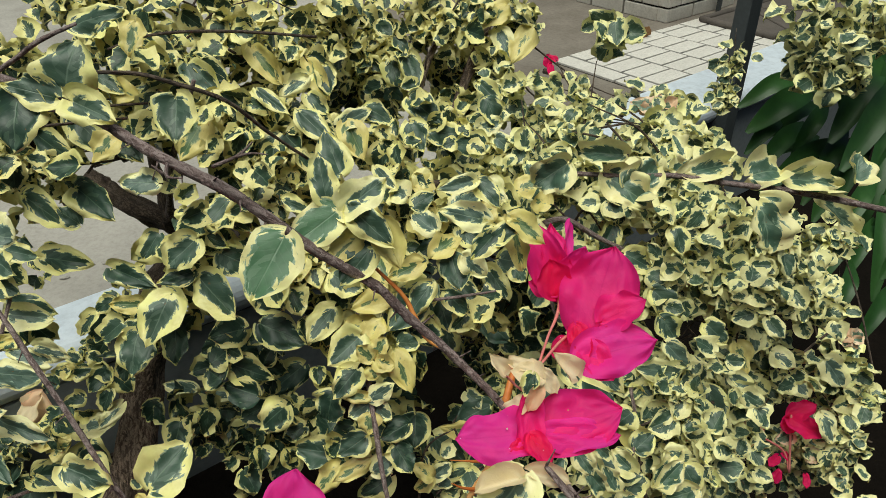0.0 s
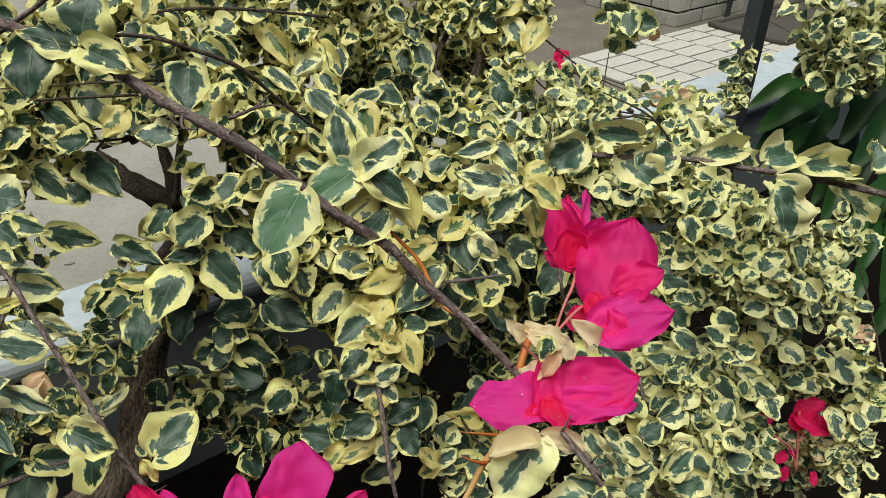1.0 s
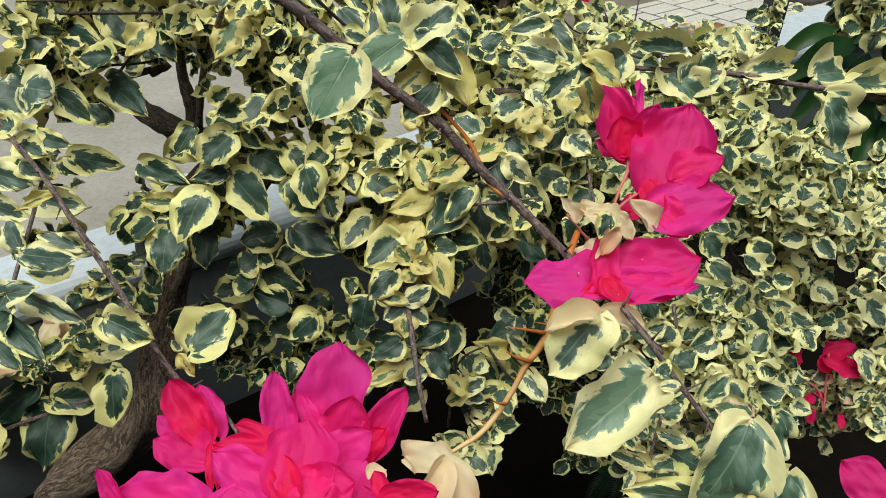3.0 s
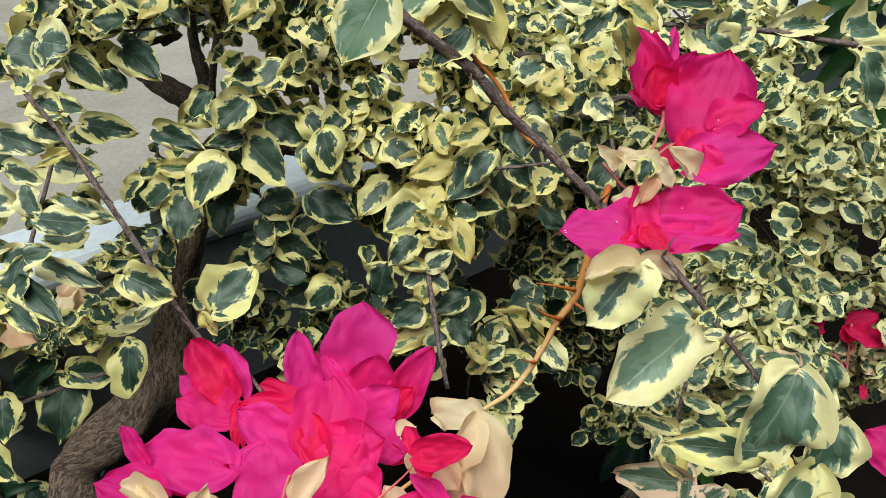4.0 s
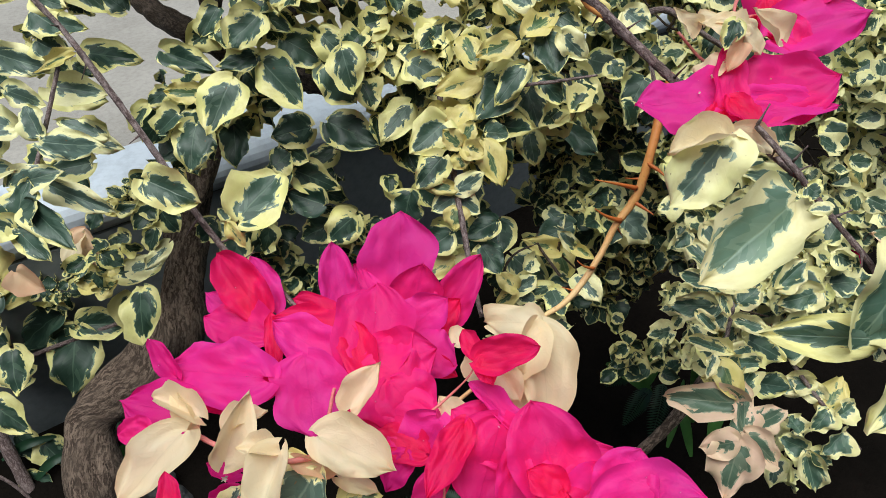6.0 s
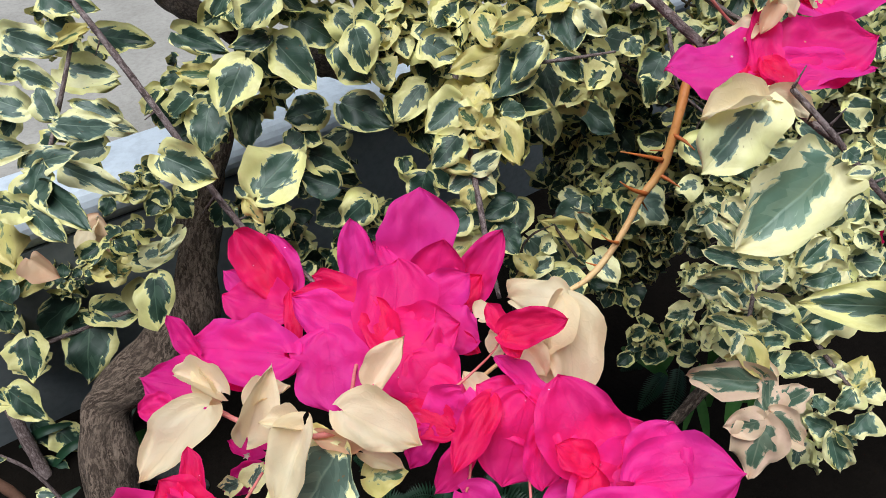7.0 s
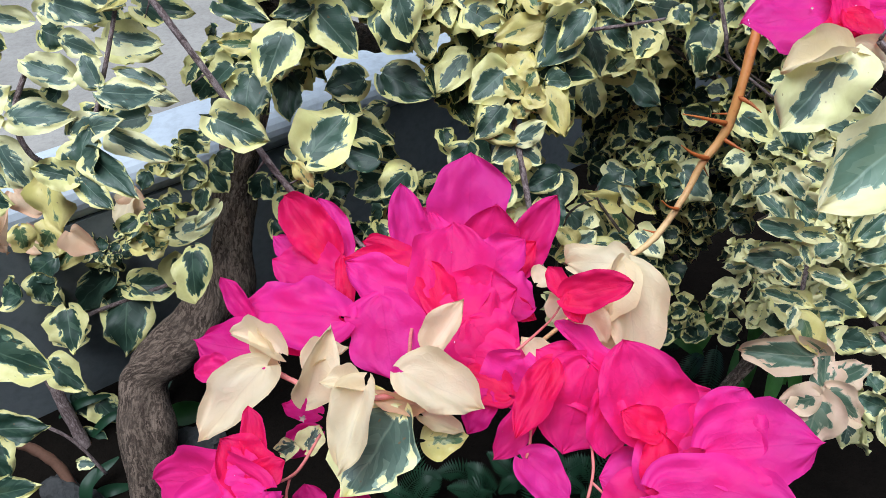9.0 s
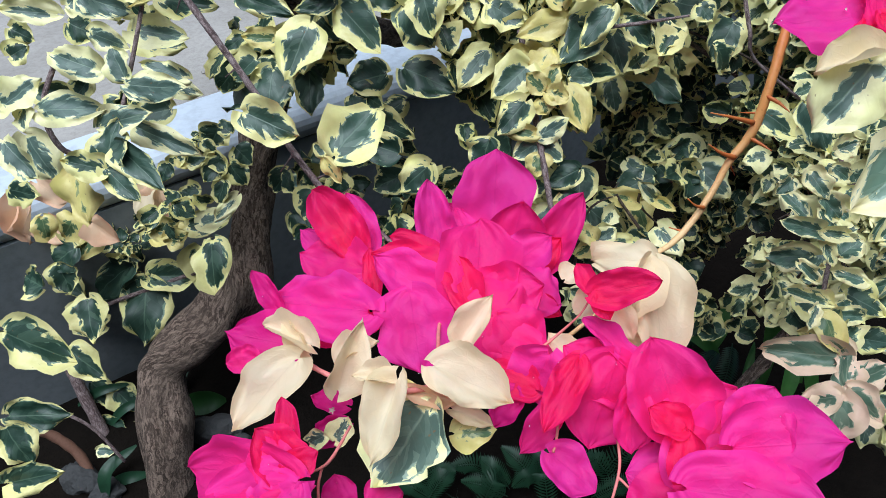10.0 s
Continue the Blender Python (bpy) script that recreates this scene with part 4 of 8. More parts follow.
leaf(limb_e, "green", 0.068, 1.028, 0.539, 0.018, 1.016, 0.543, 0.039, 0)
leaf(limb_e, "pale", 0.059, 1.079, 0.544, 0.099, 1.075, 0.557, 0.031, 0)
leaf(limb_e, "green", 0.069, 1.274, 0.550, 0.108, 1.240, 0.522, 0.033, 0)
leaf(limb_e, "green", 0.071, 1.104, 0.584, 0.090, 1.073, 0.555, 0.033, 0)
leaf(limb_e, "pale", 0.085, 1.058, 0.536, 0.117, 1.035, 0.518, 0.032, 0)
leaf(limb_e, "yellow", 0.180, 1.425, 0.607, 0.134, 1.372, 0.560, 0.047, 0)
leaf(limb_e, "yellow", 0.130, 1.443, 0.647, 0.075, 1.404, 0.617, 0.040, 0)
leaf(limb_e, "pale", 0.127, 1.452, 0.642, 0.177, 1.420, 0.620, 0.031, 0)
leaf(limb_e, "pale", 0.111, 1.423, 0.604, 0.138, 1.379, 0.564, 0.040, 0)
leaf(limb_e, "green", 0.010, 0.774, 0.499, 0.023, 0.740, 0.468, 0.039, 0)
leaf(limb_e, "dark", -0.005, 0.812, 0.492, -0.038, 0.796, 0.484, 0.024, 0)
leaf(limb_e, "yellow", -0.027, 0.753, 0.500, -0.068, 0.733, 0.491, 0.027, 0)
leaf(limb_e, "green", 0.064, 0.859, 0.420, 0.095, 0.822, 0.388, 0.029, 0)
leaf(limb_e, "green", 0.117, 1.025, 0.260, 0.097, 0.985, 0.223, 0.046, 0)
leaf(limb_e, "dark", 0.004, 0.747, 0.457, 0.030, 0.726, 0.441, 0.025, 0)
leaf(limb_e, "green", -0.016, 0.739, 0.476, -0.047, 0.707, 0.449, 0.029, 0)
leaf(limb_e, "green", -0.149, 0.785, 0.407, -0.185, 0.750, 0.378, 0.040, 0)
leaf(limb_e, "yellow", -0.066, 0.736, 0.465, -0.114, 0.715, 0.457, 0.030, 0)
leaf(limb_b, "green", -0.588, 0.889, 0.530, -0.527, 0.854, 0.505, 0.040, 0)
leaf(limb_b, "green", -0.508, 0.865, 0.496, -0.537, 0.868, 0.519, 0.027, 0)
leaf(limb_b, "dark", -0.492, 0.859, 0.554, -0.437, 0.824, 0.528, 0.044, 0)
leaf(limb_b, "dark", -0.579, 0.870, 0.438, -0.504, 0.849, 0.437, 0.039, 0)
leaf(limb_b, "green", -0.554, 0.757, 0.524, -0.499, 0.741, 0.521, 0.025, 0)
leaf(limb_b, "green", -0.565, 0.747, 0.444, -0.503, 0.729, 0.442, 0.037, 0)
leaf(limb_b, "green", -0.316, 0.780, 0.521, -0.353, 0.751, 0.499, 0.045, 0)
leaf(limb_b, "green", -0.363, 0.784, 0.527, -0.382, 0.759, 0.507, 0.026, 0)
leaf(limb_b, "green", -0.354, 0.835, 0.517, -0.291, 0.802, 0.497, 0.032, 0)
leaf(limb_b, "green", -0.288, 0.852, 0.539, -0.319, 0.825, 0.517, 0.032, 0)
leaf(limb_b, "green", -0.296, 0.853, 0.534, -0.258, 0.823, 0.509, 0.032, 0)
leaf(limb_b, "green", -0.321, 0.773, 0.469, -0.272, 0.732, 0.436, 0.046, 0)
leaf(limb_b, "dark", -0.327, 0.775, 0.475, -0.368, 0.757, 0.470, 0.027, 0)
leaf(limb_b, "dark", -0.435, 0.782, 0.476, -0.373, 0.757, 0.465, 0.031, 0)
leaf(limb_b, "green", -0.387, 0.799, 0.430, -0.378, 0.758, 0.392, 0.057, 0)
leaf(limb_b, "yellow", -0.398, 0.760, 0.433, -0.435, 0.752, 0.440, 0.024, 0)
leaf(limb_b, "dark", -0.445, 0.780, 0.427, -0.470, 0.765, 0.418, 0.020, 0)
leaf(br5, "dark", 0.251, 0.905, 0.462, 0.230, 0.873, 0.433, 0.030, 0)
leaf(br5, "green", 0.259, 0.859, 0.442, 0.296, 0.840, 0.433, 0.039, 0)
leaf(br5, "green", 0.293, 0.809, 0.413, 0.328, 0.778, 0.390, 0.038, 0)
leaf(br5, "green", 0.254, 0.860, 0.392, 0.285, 0.828, 0.366, 0.035, 0)
leaf(br5, "green", 0.326, 0.862, 0.483, 0.335, 0.834, 0.457, 0.030, 0)
leaf(br5, "pale", 0.305, 0.878, 0.508, 0.324, 0.859, 0.493, 0.021, 0)
leaf(br5, "pale", 0.553, 0.909, 0.362, 0.576, 0.888, 0.347, 0.026, 0)
leaf(br5, "pale", 0.607, 0.901, 0.346, 0.581, 0.882, 0.330, 0.025, 0)
leaf(limb_b, "green", -0.401, 0.736, 0.406, -0.409, 0.695, 0.368, 0.047, 0)
leaf(limb_b, "dark", -0.375, 0.789, 0.377, -0.370, 0.749, 0.340, 0.036, 0)
leaf(limb_b, "dark", -0.383, 1.011, 0.167, -0.441, 0.983, 0.156, 0.037, 0)
leaf(limb_b, "dark", -0.400, 1.004, 0.119, -0.465, 0.978, 0.114, 0.050, 0)
leaf(limb_b, "dark", -0.343, 1.019, 0.142, -0.386, 0.974, 0.107, 0.056, 0)
leaf(limb_b, "dark", -0.295, 1.135, -0.010, -0.362, 1.089, -0.040, 0.062, 0)
leaf(limb_b, "dark", -0.289, 0.987, 0.222, -0.338, 0.955, 0.203, 0.037, 0)
leaf(limb_b, "pale", -0.485, 1.035, 0.019, -0.544, 1.028, 0.039, 0.029, 0)
leaf(limb_b, "pale", -0.428, 1.067, -0.024, -0.500, 1.055, -0.007, 0.025, 0)
leaf(limb_b, "dark", -0.408, 1.090, -0.082, -0.488, 1.060, -0.086, 0.054, 0)
leaf(limb_b, "dark", -0.420, 1.070, -0.111, -0.483, 1.033, -0.132, 0.045, 0)
leaf(limb_b, "dark", -0.551, 1.084, -0.089, -0.516, 1.042, -0.126, 0.043, 0)
leaf(limb_b, "dark", -0.284, 0.900, -0.006, -0.292, 0.855, -0.047, 0.055, 0)
leaf(limb_b, "dark", -0.338, 0.953, -0.017, -0.334, 0.900, -0.065, 0.045, 0)
leaf(limb_b, "dark", -0.405, 0.986, -0.059, -0.379, 0.952, -0.088, 0.040, 0)
leaf(limb_e, "green", -0.154, 0.691, 0.226, -0.207, 0.682, 0.237, 0.041, 0)
leaf(limb_e, "yellow", -0.136, 0.632, 0.267, -0.166, 0.604, 0.246, 0.031, 0)
leaf(limb_e, "yellow", -0.094, 0.615, 0.296, -0.138, 0.593, 0.285, 0.024, 0)
leaf(limb_e, "pale", -0.091, 0.607, 0.283, -0.063, 0.612, 0.307, 0.027, 0)
leaf(limb_e, "dark", -0.075, 0.670, 0.199, -0.116, 0.644, 0.184, 0.033, 0)
leaf(limb_e, "green", -0.098, 0.622, 0.329, -0.129, 0.602, 0.317, 0.031, 0)
leaf(limb_e, "green", -0.104, 0.694, 0.431, -0.140, 0.664, 0.409, 0.045, 0)
leaf(limb_e, "dark", -0.106, 0.661, 0.406, -0.135, 0.634, 0.385, 0.033, 0)
leaf(limb_e, "yellow", -0.087, 0.667, 0.416, -0.105, 0.671, 0.433, 0.022, 0)
leaf(limb_e, "yellow", -0.087, 0.673, 0.416, -0.071, 0.680, 0.438, 0.022, 0)
leaf(limb_e, "yellow", -0.090, 0.662, 0.408, -0.082, 0.650, 0.398, 0.021, 0)
leaf(limb_e, "yellow", -0.084, 0.666, 0.414, -0.061, 0.659, 0.414, 0.022, 0)
leaf(limb_e, "yellow", -0.094, 0.642, 0.376, -0.129, 0.638, 0.386, 0.018, 0)
leaf(limb_e, "pale", -0.092, 0.641, 0.375, -0.061, 0.643, 0.394, 0.025, 0)
leaf(limb_e, "pale", -0.092, 0.644, 0.366, -0.117, 0.629, 0.357, 0.025, 0)
leaf(limb_e, "pale", -0.088, 0.644, 0.365, -0.065, 0.629, 0.356, 0.022, 0)
leaf(limb_e, "yellow", -0.091, 0.631, 0.359, -0.091, 0.614, 0.343, 0.026, 0)
leaf(limb_e, "dark", -0.039, 0.686, 0.301, -0.038, 0.655, 0.273, 0.039, 0)
leaf(limb_e, "dark", -0.046, 0.639, 0.334, -0.080, 0.622, 0.326, 0.027, 0)
leaf(limb_e, "dark", -0.062, 0.624, 0.311, -0.042, 0.600, 0.291, 0.030, 0)
leaf(limb_e, "yellow", -0.017, 0.641, 0.231, -0.041, 0.645, 0.251, 0.021, 0)
leaf(limb_e, "pale", -0.017, 0.655, 0.215, 0.008, 0.658, 0.235, 0.022, 0)
leaf(limb_e, "yellow", -0.017, 0.651, 0.219, -0.038, 0.635, 0.208, 0.021, 0)
leaf(limb_e, "pale", -0.017, 0.658, 0.210, 0.008, 0.646, 0.205, 0.022, 0)
leaf(limb_e, "green", 0.068, 0.771, 0.232, 0.016, 0.748, 0.223, 0.042, 0)
leaf(limb_e, "yellow", -0.061, 0.684, 0.412, -0.041, 0.648, 0.380, 0.030, 0)
leaf(limb_e, "green", -0.058, 0.701, 0.414, -0.032, 0.695, 0.417, 0.023, 0)
leaf(br13, "pale", -0.531, 0.716, 0.399, -0.483, 0.701, 0.395, 0.026, 0)
leaf(br13, "green", -0.521, 0.699, 0.375, -0.567, 0.681, 0.373, 0.037, 0)
leaf(br13, "pale", -0.615, 0.998, 0.021, -0.657, 0.959, -0.007, 0.028, 0)
leaf(br13, "pale", -0.578, 0.644, 0.514, -0.627, 0.630, 0.527, 0.023, 0)
leaf(br13, "pale", -0.534, 0.610, 0.469, -0.583, 0.605, 0.494, 0.032, 0)
leaf(br13, "pale", -0.509, 0.607, 0.462, -0.522, 0.618, 0.492, 0.026, 0)
leaf(br13, "pale", -0.525, 0.681, 0.480, -0.467, 0.670, 0.481, 0.033, 0)
leaf(br13, "pale", -0.451, 0.620, 0.455, -0.494, 0.616, 0.476, 0.021, 0)
leaf(br13, "pale", -0.508, 0.603, 0.458, -0.444, 0.591, 0.458, 0.031, 0)
leaf(br13, "pale", -0.556, 0.529, 0.471, -0.492, 0.523, 0.478, 0.030, 0)
leaf(br13, "pale", -0.500, 0.523, 0.457, -0.453, 0.528, 0.473, 0.026, 0)
leaf(br13, "green", -0.493, 0.499, 0.429, -0.483, 0.519, 0.467, 0.036, 0)
leaf(br13, "green", -0.481, 0.511, 0.441, -0.434, 0.480, 0.420, 0.028, 0)
leaf(br13, "green", -0.493, 0.499, 0.429, -0.460, 0.473, 0.410, 0.024, 0)
leaf(br13, "green", -0.493, 0.498, 0.427, -0.527, 0.492, 0.441, 0.027, 0)
leaf(br13, "pale", -0.483, 0.551, 0.441, -0.418, 0.525, 0.427, 0.023, 0)
leaf(br13, "pale", -0.592, 0.527, 0.474, -0.555, 0.539, 0.499, 0.032, 0)
leaf(br13, "pale", -0.587, 0.508, 0.452, -0.557, 0.481, 0.431, 0.027, 0)
leaf(br13, "yellow", -0.539, 0.520, 0.413, -0.527, 0.477, 0.382, 0.035, 0)
leaf(br13, "pale", -0.571, 0.530, 0.474, -0.568, 0.511, 0.460, 0.019, 0)
leaf(br13, "green", -0.351, 0.747, 0.457, -0.374, 0.693, 0.423, 0.050, 0)
leaf(br13, "dark", -0.614, 0.858, 0.032, -0.603, 0.788, -0.018, 0.064, 0)
leaf(br13, "dark", -0.936, 0.912, -0.169, -0.916, 0.845, -0.217, 0.071, 0)
leaf(br11, "ruffle", 0.161, 0.530, 0.432, 0.179, 0.532, 0.441, 0.019, 0)
leaf(br11, "ruffle", 0.138, 0.516, 0.419, 0.152, 0.496, 0.405, 0.020, 0)
leaf(br11, "ruffle", 0.123, 0.510, 0.415, 0.109, 0.498, 0.409, 0.013, 0)
leaf(br11, "ruffle", 0.149, 0.482, 0.379, 0.115, 0.480, 0.393, 0.016, 0)
leaf(br11, "ruffle", 0.150, 0.502, 0.402, 0.165, 0.486, 0.391, 0.019, 0)
leaf(br11, "ruffle", 0.150, 0.482, 0.379, 0.174, 0.477, 0.381, 0.014, 0)
leaf(br11, "ruffle", 0.131, 0.463, 0.360, 0.147, 0.448, 0.350, 0.013, 0)
leaf(br11, "ruffle", 0.139, 0.425, 0.346, 0.129, 0.407, 0.335, 0.011, 0)
leaf(br11, "yellow", 0.148, 0.428, 0.333, 0.160, 0.401, 0.314, 0.023, 0)
leaf(br11, "ruffle", 0.159, 0.520, 0.421, 0.173, 0.511, 0.416, 0.013, 0)
leaf(br11, "ruffle", 0.151, 0.476, 0.372, 0.159, 0.460, 0.361, 0.012, 0)
leaf(limb_e, "green", -0.024, 0.766, 0.459, -0.067, 0.710, 0.427, 0.051, 0)
leaf(limb_e, "dark", -0.007, 0.782, 0.430, 0.006, 0.740, 0.399, 0.033, 0)
leaf(limb_e, "green", 0.011, 0.823, 0.429, 0.049, 0.790, 0.407, 0.030, 0)
leaf(limb_e, "green", 0.157, 0.870, 0.402, 0.133, 0.827, 0.375, 0.045, 0)
leaf(limb_e, "green", 0.053, 0.837, 0.348, 0.095, 0.805, 0.327, 0.035, 0)
leaf(limb_e, "dark", 0.043, 0.853, 0.352, 0.062, 0.835, 0.340, 0.021, 0)
leaf(limb_e, "green", 0.003, 0.810, 0.353, 0.009, 0.775, 0.329, 0.037, 0)
leaf(limb_e, "dark", -0.039, 0.848, 0.327, -0.020, 0.819, 0.306, 0.031, 0)
leaf(limb_e, "pale", 0.168, 0.915, 0.178, 0.106, 0.893, 0.184, 0.053, 0)
leaf(limb_e, "pale", 0.152, 0.879, 0.185, 0.096, 0.838, 0.170, 0.051, 0)
leaf(limb_e, "pale", 0.156, 0.872, 0.177, 0.198, 0.838, 0.155, 0.053, 0)
leaf(limb_e, "pale", 0.034, 0.786, 0.246, 0.054, 0.765, 0.232, 0.025, 0)
leaf(br5, "green", 0.143, 0.566, 0.511, 0.180, 0.532, 0.486, 0.034, 0)
leaf(br5, "pale", 0.326, 0.734, 0.326, 0.259, 0.727, 0.345, 0.033, 0)
leaf(br5, "pale", 0.257, 0.720, 0.305, 0.295, 0.715, 0.317, 0.033, 0)
leaf(br5, "pale", 0.304, 0.756, 0.362, 0.333, 0.729, 0.341, 0.026, 0)
leaf(br5, "green", 0.300, 0.783, 0.387, 0.322, 0.759, 0.367, 0.033, 0)
leaf(br5, "green", 0.358, 0.769, 0.386, 0.384, 0.746, 0.369, 0.034, 0)
leaf(br5, "green", 0.355, 0.733, 0.335, 0.317, 0.709, 0.318, 0.029, 0)
leaf(br5, "green", 0.363, 0.728, 0.306, 0.372, 0.688, 0.270, 0.042, 0)
leaf(br5, "yellow", 0.332, 0.716, 0.309, 0.301, 0.688, 0.287, 0.029, 0)
leaf(br5, "yellow", 0.422, 0.794, 0.329, 0.435, 0.764, 0.302, 0.031, 0)
leaf(br5, "pale", 0.412, 0.770, 0.291, 0.444, 0.748, 0.277, 0.026, 0)
leaf(br5, "pale", 0.528, 0.877, 0.240, 0.558, 0.855, 0.225, 0.033, 0)
leaf(br5, "pale", 0.602, 0.929, 0.143, 0.628, 0.900, 0.120, 0.039, 0)
leaf(br5, "pale", 0.652, 0.929, 0.176, 0.685, 0.891, 0.146, 0.045, 0)
leaf(br5, "pale", 0.253, 0.707, 0.279, 0.274, 0.693, 0.271, 0.025, 0)
leaf(br5, "yellow", 0.238, 0.674, 0.286, 0.271, 0.652, 0.273, 0.032, 0)
leaf(br5, "pale", 0.294, 0.654, 0.262, 0.327, 0.641, 0.259, 0.030, 0)
leaf(br5, "pale", 0.188, 0.614, 0.299, 0.214, 0.593, 0.284, 0.027, 0)
leaf(br5, "pale", 0.208, 0.583, 0.301, 0.238, 0.578, 0.307, 0.022, 0)
leaf(br5, "green", 0.297, 0.604, 0.290, 0.316, 0.580, 0.270, 0.032, 0)
leaf(br5, "pale", 0.622, 0.847, 0.131, 0.636, 0.813, 0.101, 0.030, 0)
# near branch leaves
leaf(br1, "yellow", -0.045, 0.439, 0.743, -0.030, 0.420, 0.718, 0.022, 0)
leaf(br1, "green", -0.022, 0.463, 0.743, -0.006, 0.468, 0.750, 0.014, -4)
leaf(br1, "green", 0.082, 0.278, 0.620, 0.088, 0.275, 0.617, 0.011, -4)
leaf(br1, "pale", 0.050, 0.309, 0.631, 0.022, 0.280, 0.609, 0.035, 4)
petal(br1, "cream", 0.047, 0.305, 0.632, 0.019, 0.299, 0.629, 0.015, 20, "fold")
petal(br1, "cream", 0.055, 0.313, 0.629, 0.083, 0.312, 0.620, 0.013, -10, "flat")
leaf(br1, "curl", 0.077, 0.277, 0.612, 0.033, 0.237, 0.595, 0.044, -5)
leaf(br1, "pale", 0.092, 0.268, 0.614, 0.081, 0.269, 0.613, 0.007, 5)
leaf(br1, "green", 0.117, 0.233, 0.561, 0.064, 0.233, 0.563, 0.021, 5)
leaf(br1, "ruffle", 0.129, 0.251, 0.602, 0.106, 0.220, 0.565, 0.034, 8)
leaf(br1, "ruffle", 0.149, 0.233, 0.585, 0.134, 0.215, 0.559, 0.026, 3)
leaf(br1, "ruffle", 0.134, 0.218, 0.565, 0.107, 0.195, 0.537, 0.026, 6)
leaf(br1, "ruffle", 0.149, 0.203, 0.557, 0.122, 0.186, 0.540, 0.026, 0)
leaf(br1, "blush", 0.135, 0.262, 0.597, 0.114, 0.264, 0.602, 0.013, 5)
leaf(br1, "ruffle", 0.148, 0.260, 0.601, 0.144, 0.242, 0.576, 0.014, -7)
# twig leaves
leaf(br3, "ruffle", 0.138, 0.714, 0.655, 0.101, 0.699, 0.636, 0.037, -9)
leaf(br3, "ruffle", 0.202, 0.729, 0.658, 0.154, 0.731, 0.662, 0.024, -6)
leaf(br3, "ruffle", 0.208, 0.718, 0.623, 0.249, 0.725, 0.644, 0.045, 6)
leaf(br3, "ruffle", 0.274, 0.736, 0.650, 0.263, 0.758, 0.673, 0.020, 11)
leaf(br3, "ruffle", 0.281, 0.736, 0.631, 0.342, 0.756, 0.637, 0.029, 0)
leaf(br3, "ruffle", 0.352, 0.734, 0.628, 0.392, 0.741, 0.639, 0.039, -14)
leaf(br3, "ruffle", 0.398, 0.741, 0.620, 0.474, 0.748, 0.613, 0.036, -5)
leaf(br3, "ruffle", 0.479, 0.739, 0.617, 0.490, 0.766, 0.641, 0.035, 10)
leaf(br3, "ruffle", 0.186, 0.725, 0.634, 0.232, 0.695, 0.610, 0.040, 1)
leaf(br3, "ruffle", 0.454, 0.755, 0.586, 0.500, 0.734, 0.552, 0.030, -4)
leaf(br3, "ruffle", 0.335, 0.666, 0.633, 0.352, 0.627, 0.593, 0.044, -5)
# slender branch leaves
leaf(br2, "green", -0.301, 0.386, 0.554, -0.265, 0.372, 0.544, 0.027, 3)
leaf(br2, "green", -0.247, 0.398, 0.511, -0.222, 0.422, 0.541, 0.041, -5)
leaf(br2, "yellow", -0.252, 0.389, 0.514, -0.242, 0.380, 0.500, 0.010, 2)
leaf(br2, "green", -0.256, 0.399, 0.510, -0.262, 0.403, 0.518, 0.008, 8)
leaf(br2, "green", -0.441, 0.551, 0.657, -0.400, 0.562, 0.659, 0.039, -5)
leaf(br2, "green", -0.416, 0.529, 0.642, -0.436, 0.533, 0.645, 0.021, 3)
leaf(br2, "yellow", -0.377, 0.488, 0.601, -0.413, 0.485, 0.587, 0.010, 10)
leaf(br2, "green", -0.411, 0.521, 0.631, -0.387, 0.515, 0.626, 0.023, 2)
# left sprig leaves
leaf(br13, "pale", -0.622, 0.580, 0.412, -0.598, 0.558, 0.367, 0.040, -3)
leaf(br13, "pale", -0.589, 0.680, 0.508, -0.560, 0.688, 0.513, 0.026, 9)
leaf(br13, "pale", -0.572, 0.679, 0.520, -0.517, 0.668, 0.506, 0.032, 5)
leaf(br13, "dark", -0.559, 0.623, 0.453, -0.578, 0.611, 0.437, 0.029, -1)
leaf(br13, "dark", -0.651, 0.661, 0.416, -0.602, 0.663, 0.417, 0.025, 9)
leaf(br13, "dark", -0.659, 0.617, 0.366, -0.623, 0.601, 0.347, 0.039, 8)
leaf(br13, "dark", -0.716, 0.627, 0.308, -0.682, 0.620, 0.299, 0.038, 11)
leaf(br13, "dark", -0.629, 0.733, 0.467, -0.599, 0.725, 0.455, 0.036, 5)
leaf(br13, "pale", -0.559, 0.655, 0.490, -0.521, 0.649, 0.477, 0.025, 6)
leaf(br13, "dark", -0.697, 0.724, 0.465, -0.673, 0.720, 0.453, 0.031, 6)
leaf(br13, "dark", -0.697, 0.703, 0.440, -0.677, 0.713, 0.449, 0.029, 8)
# trunk side leaves
leaf(br8, "dark", -0.871, 1.016, -0.220, -0.882, 0.922, -0.312, 0.097, -6)
leaf(br8, "dark", -0.994, 0.977, -0.251, -0.996, 0.937, -0.319, 0.094, 14)
leaf(br8, "dark", -0.905, 1.036, -0.193, -1.008, 0.992, -0.244, 0.071, 10)
leaf(br8, "dark", -0.871, 1.023, -0.213, -0.768, 1.020, -0.205, 0.063, -6)
leaf(br8, "dark", -0.756, 1.065, -0.162, -0.726, 1.013, -0.236, 0.091, -1)
leaf(br8, "dark", -1.084, 1.047, -0.159, -1.030, 1.013, -0.195, 0.063, -3)
leaf(br8, "dark", -1.066, 1.021, -0.191, -1.017, 0.991, -0.244, 0.059, -4)
leaf(br8, "dark", -1.004, 0.880, -0.285, -0.936, 0.843, -0.334, 0.061, -7)
leaf(br8, "dark", -0.790, 0.578, 0.107, -0.697, 0.554, 0.081, 0.063, -9)
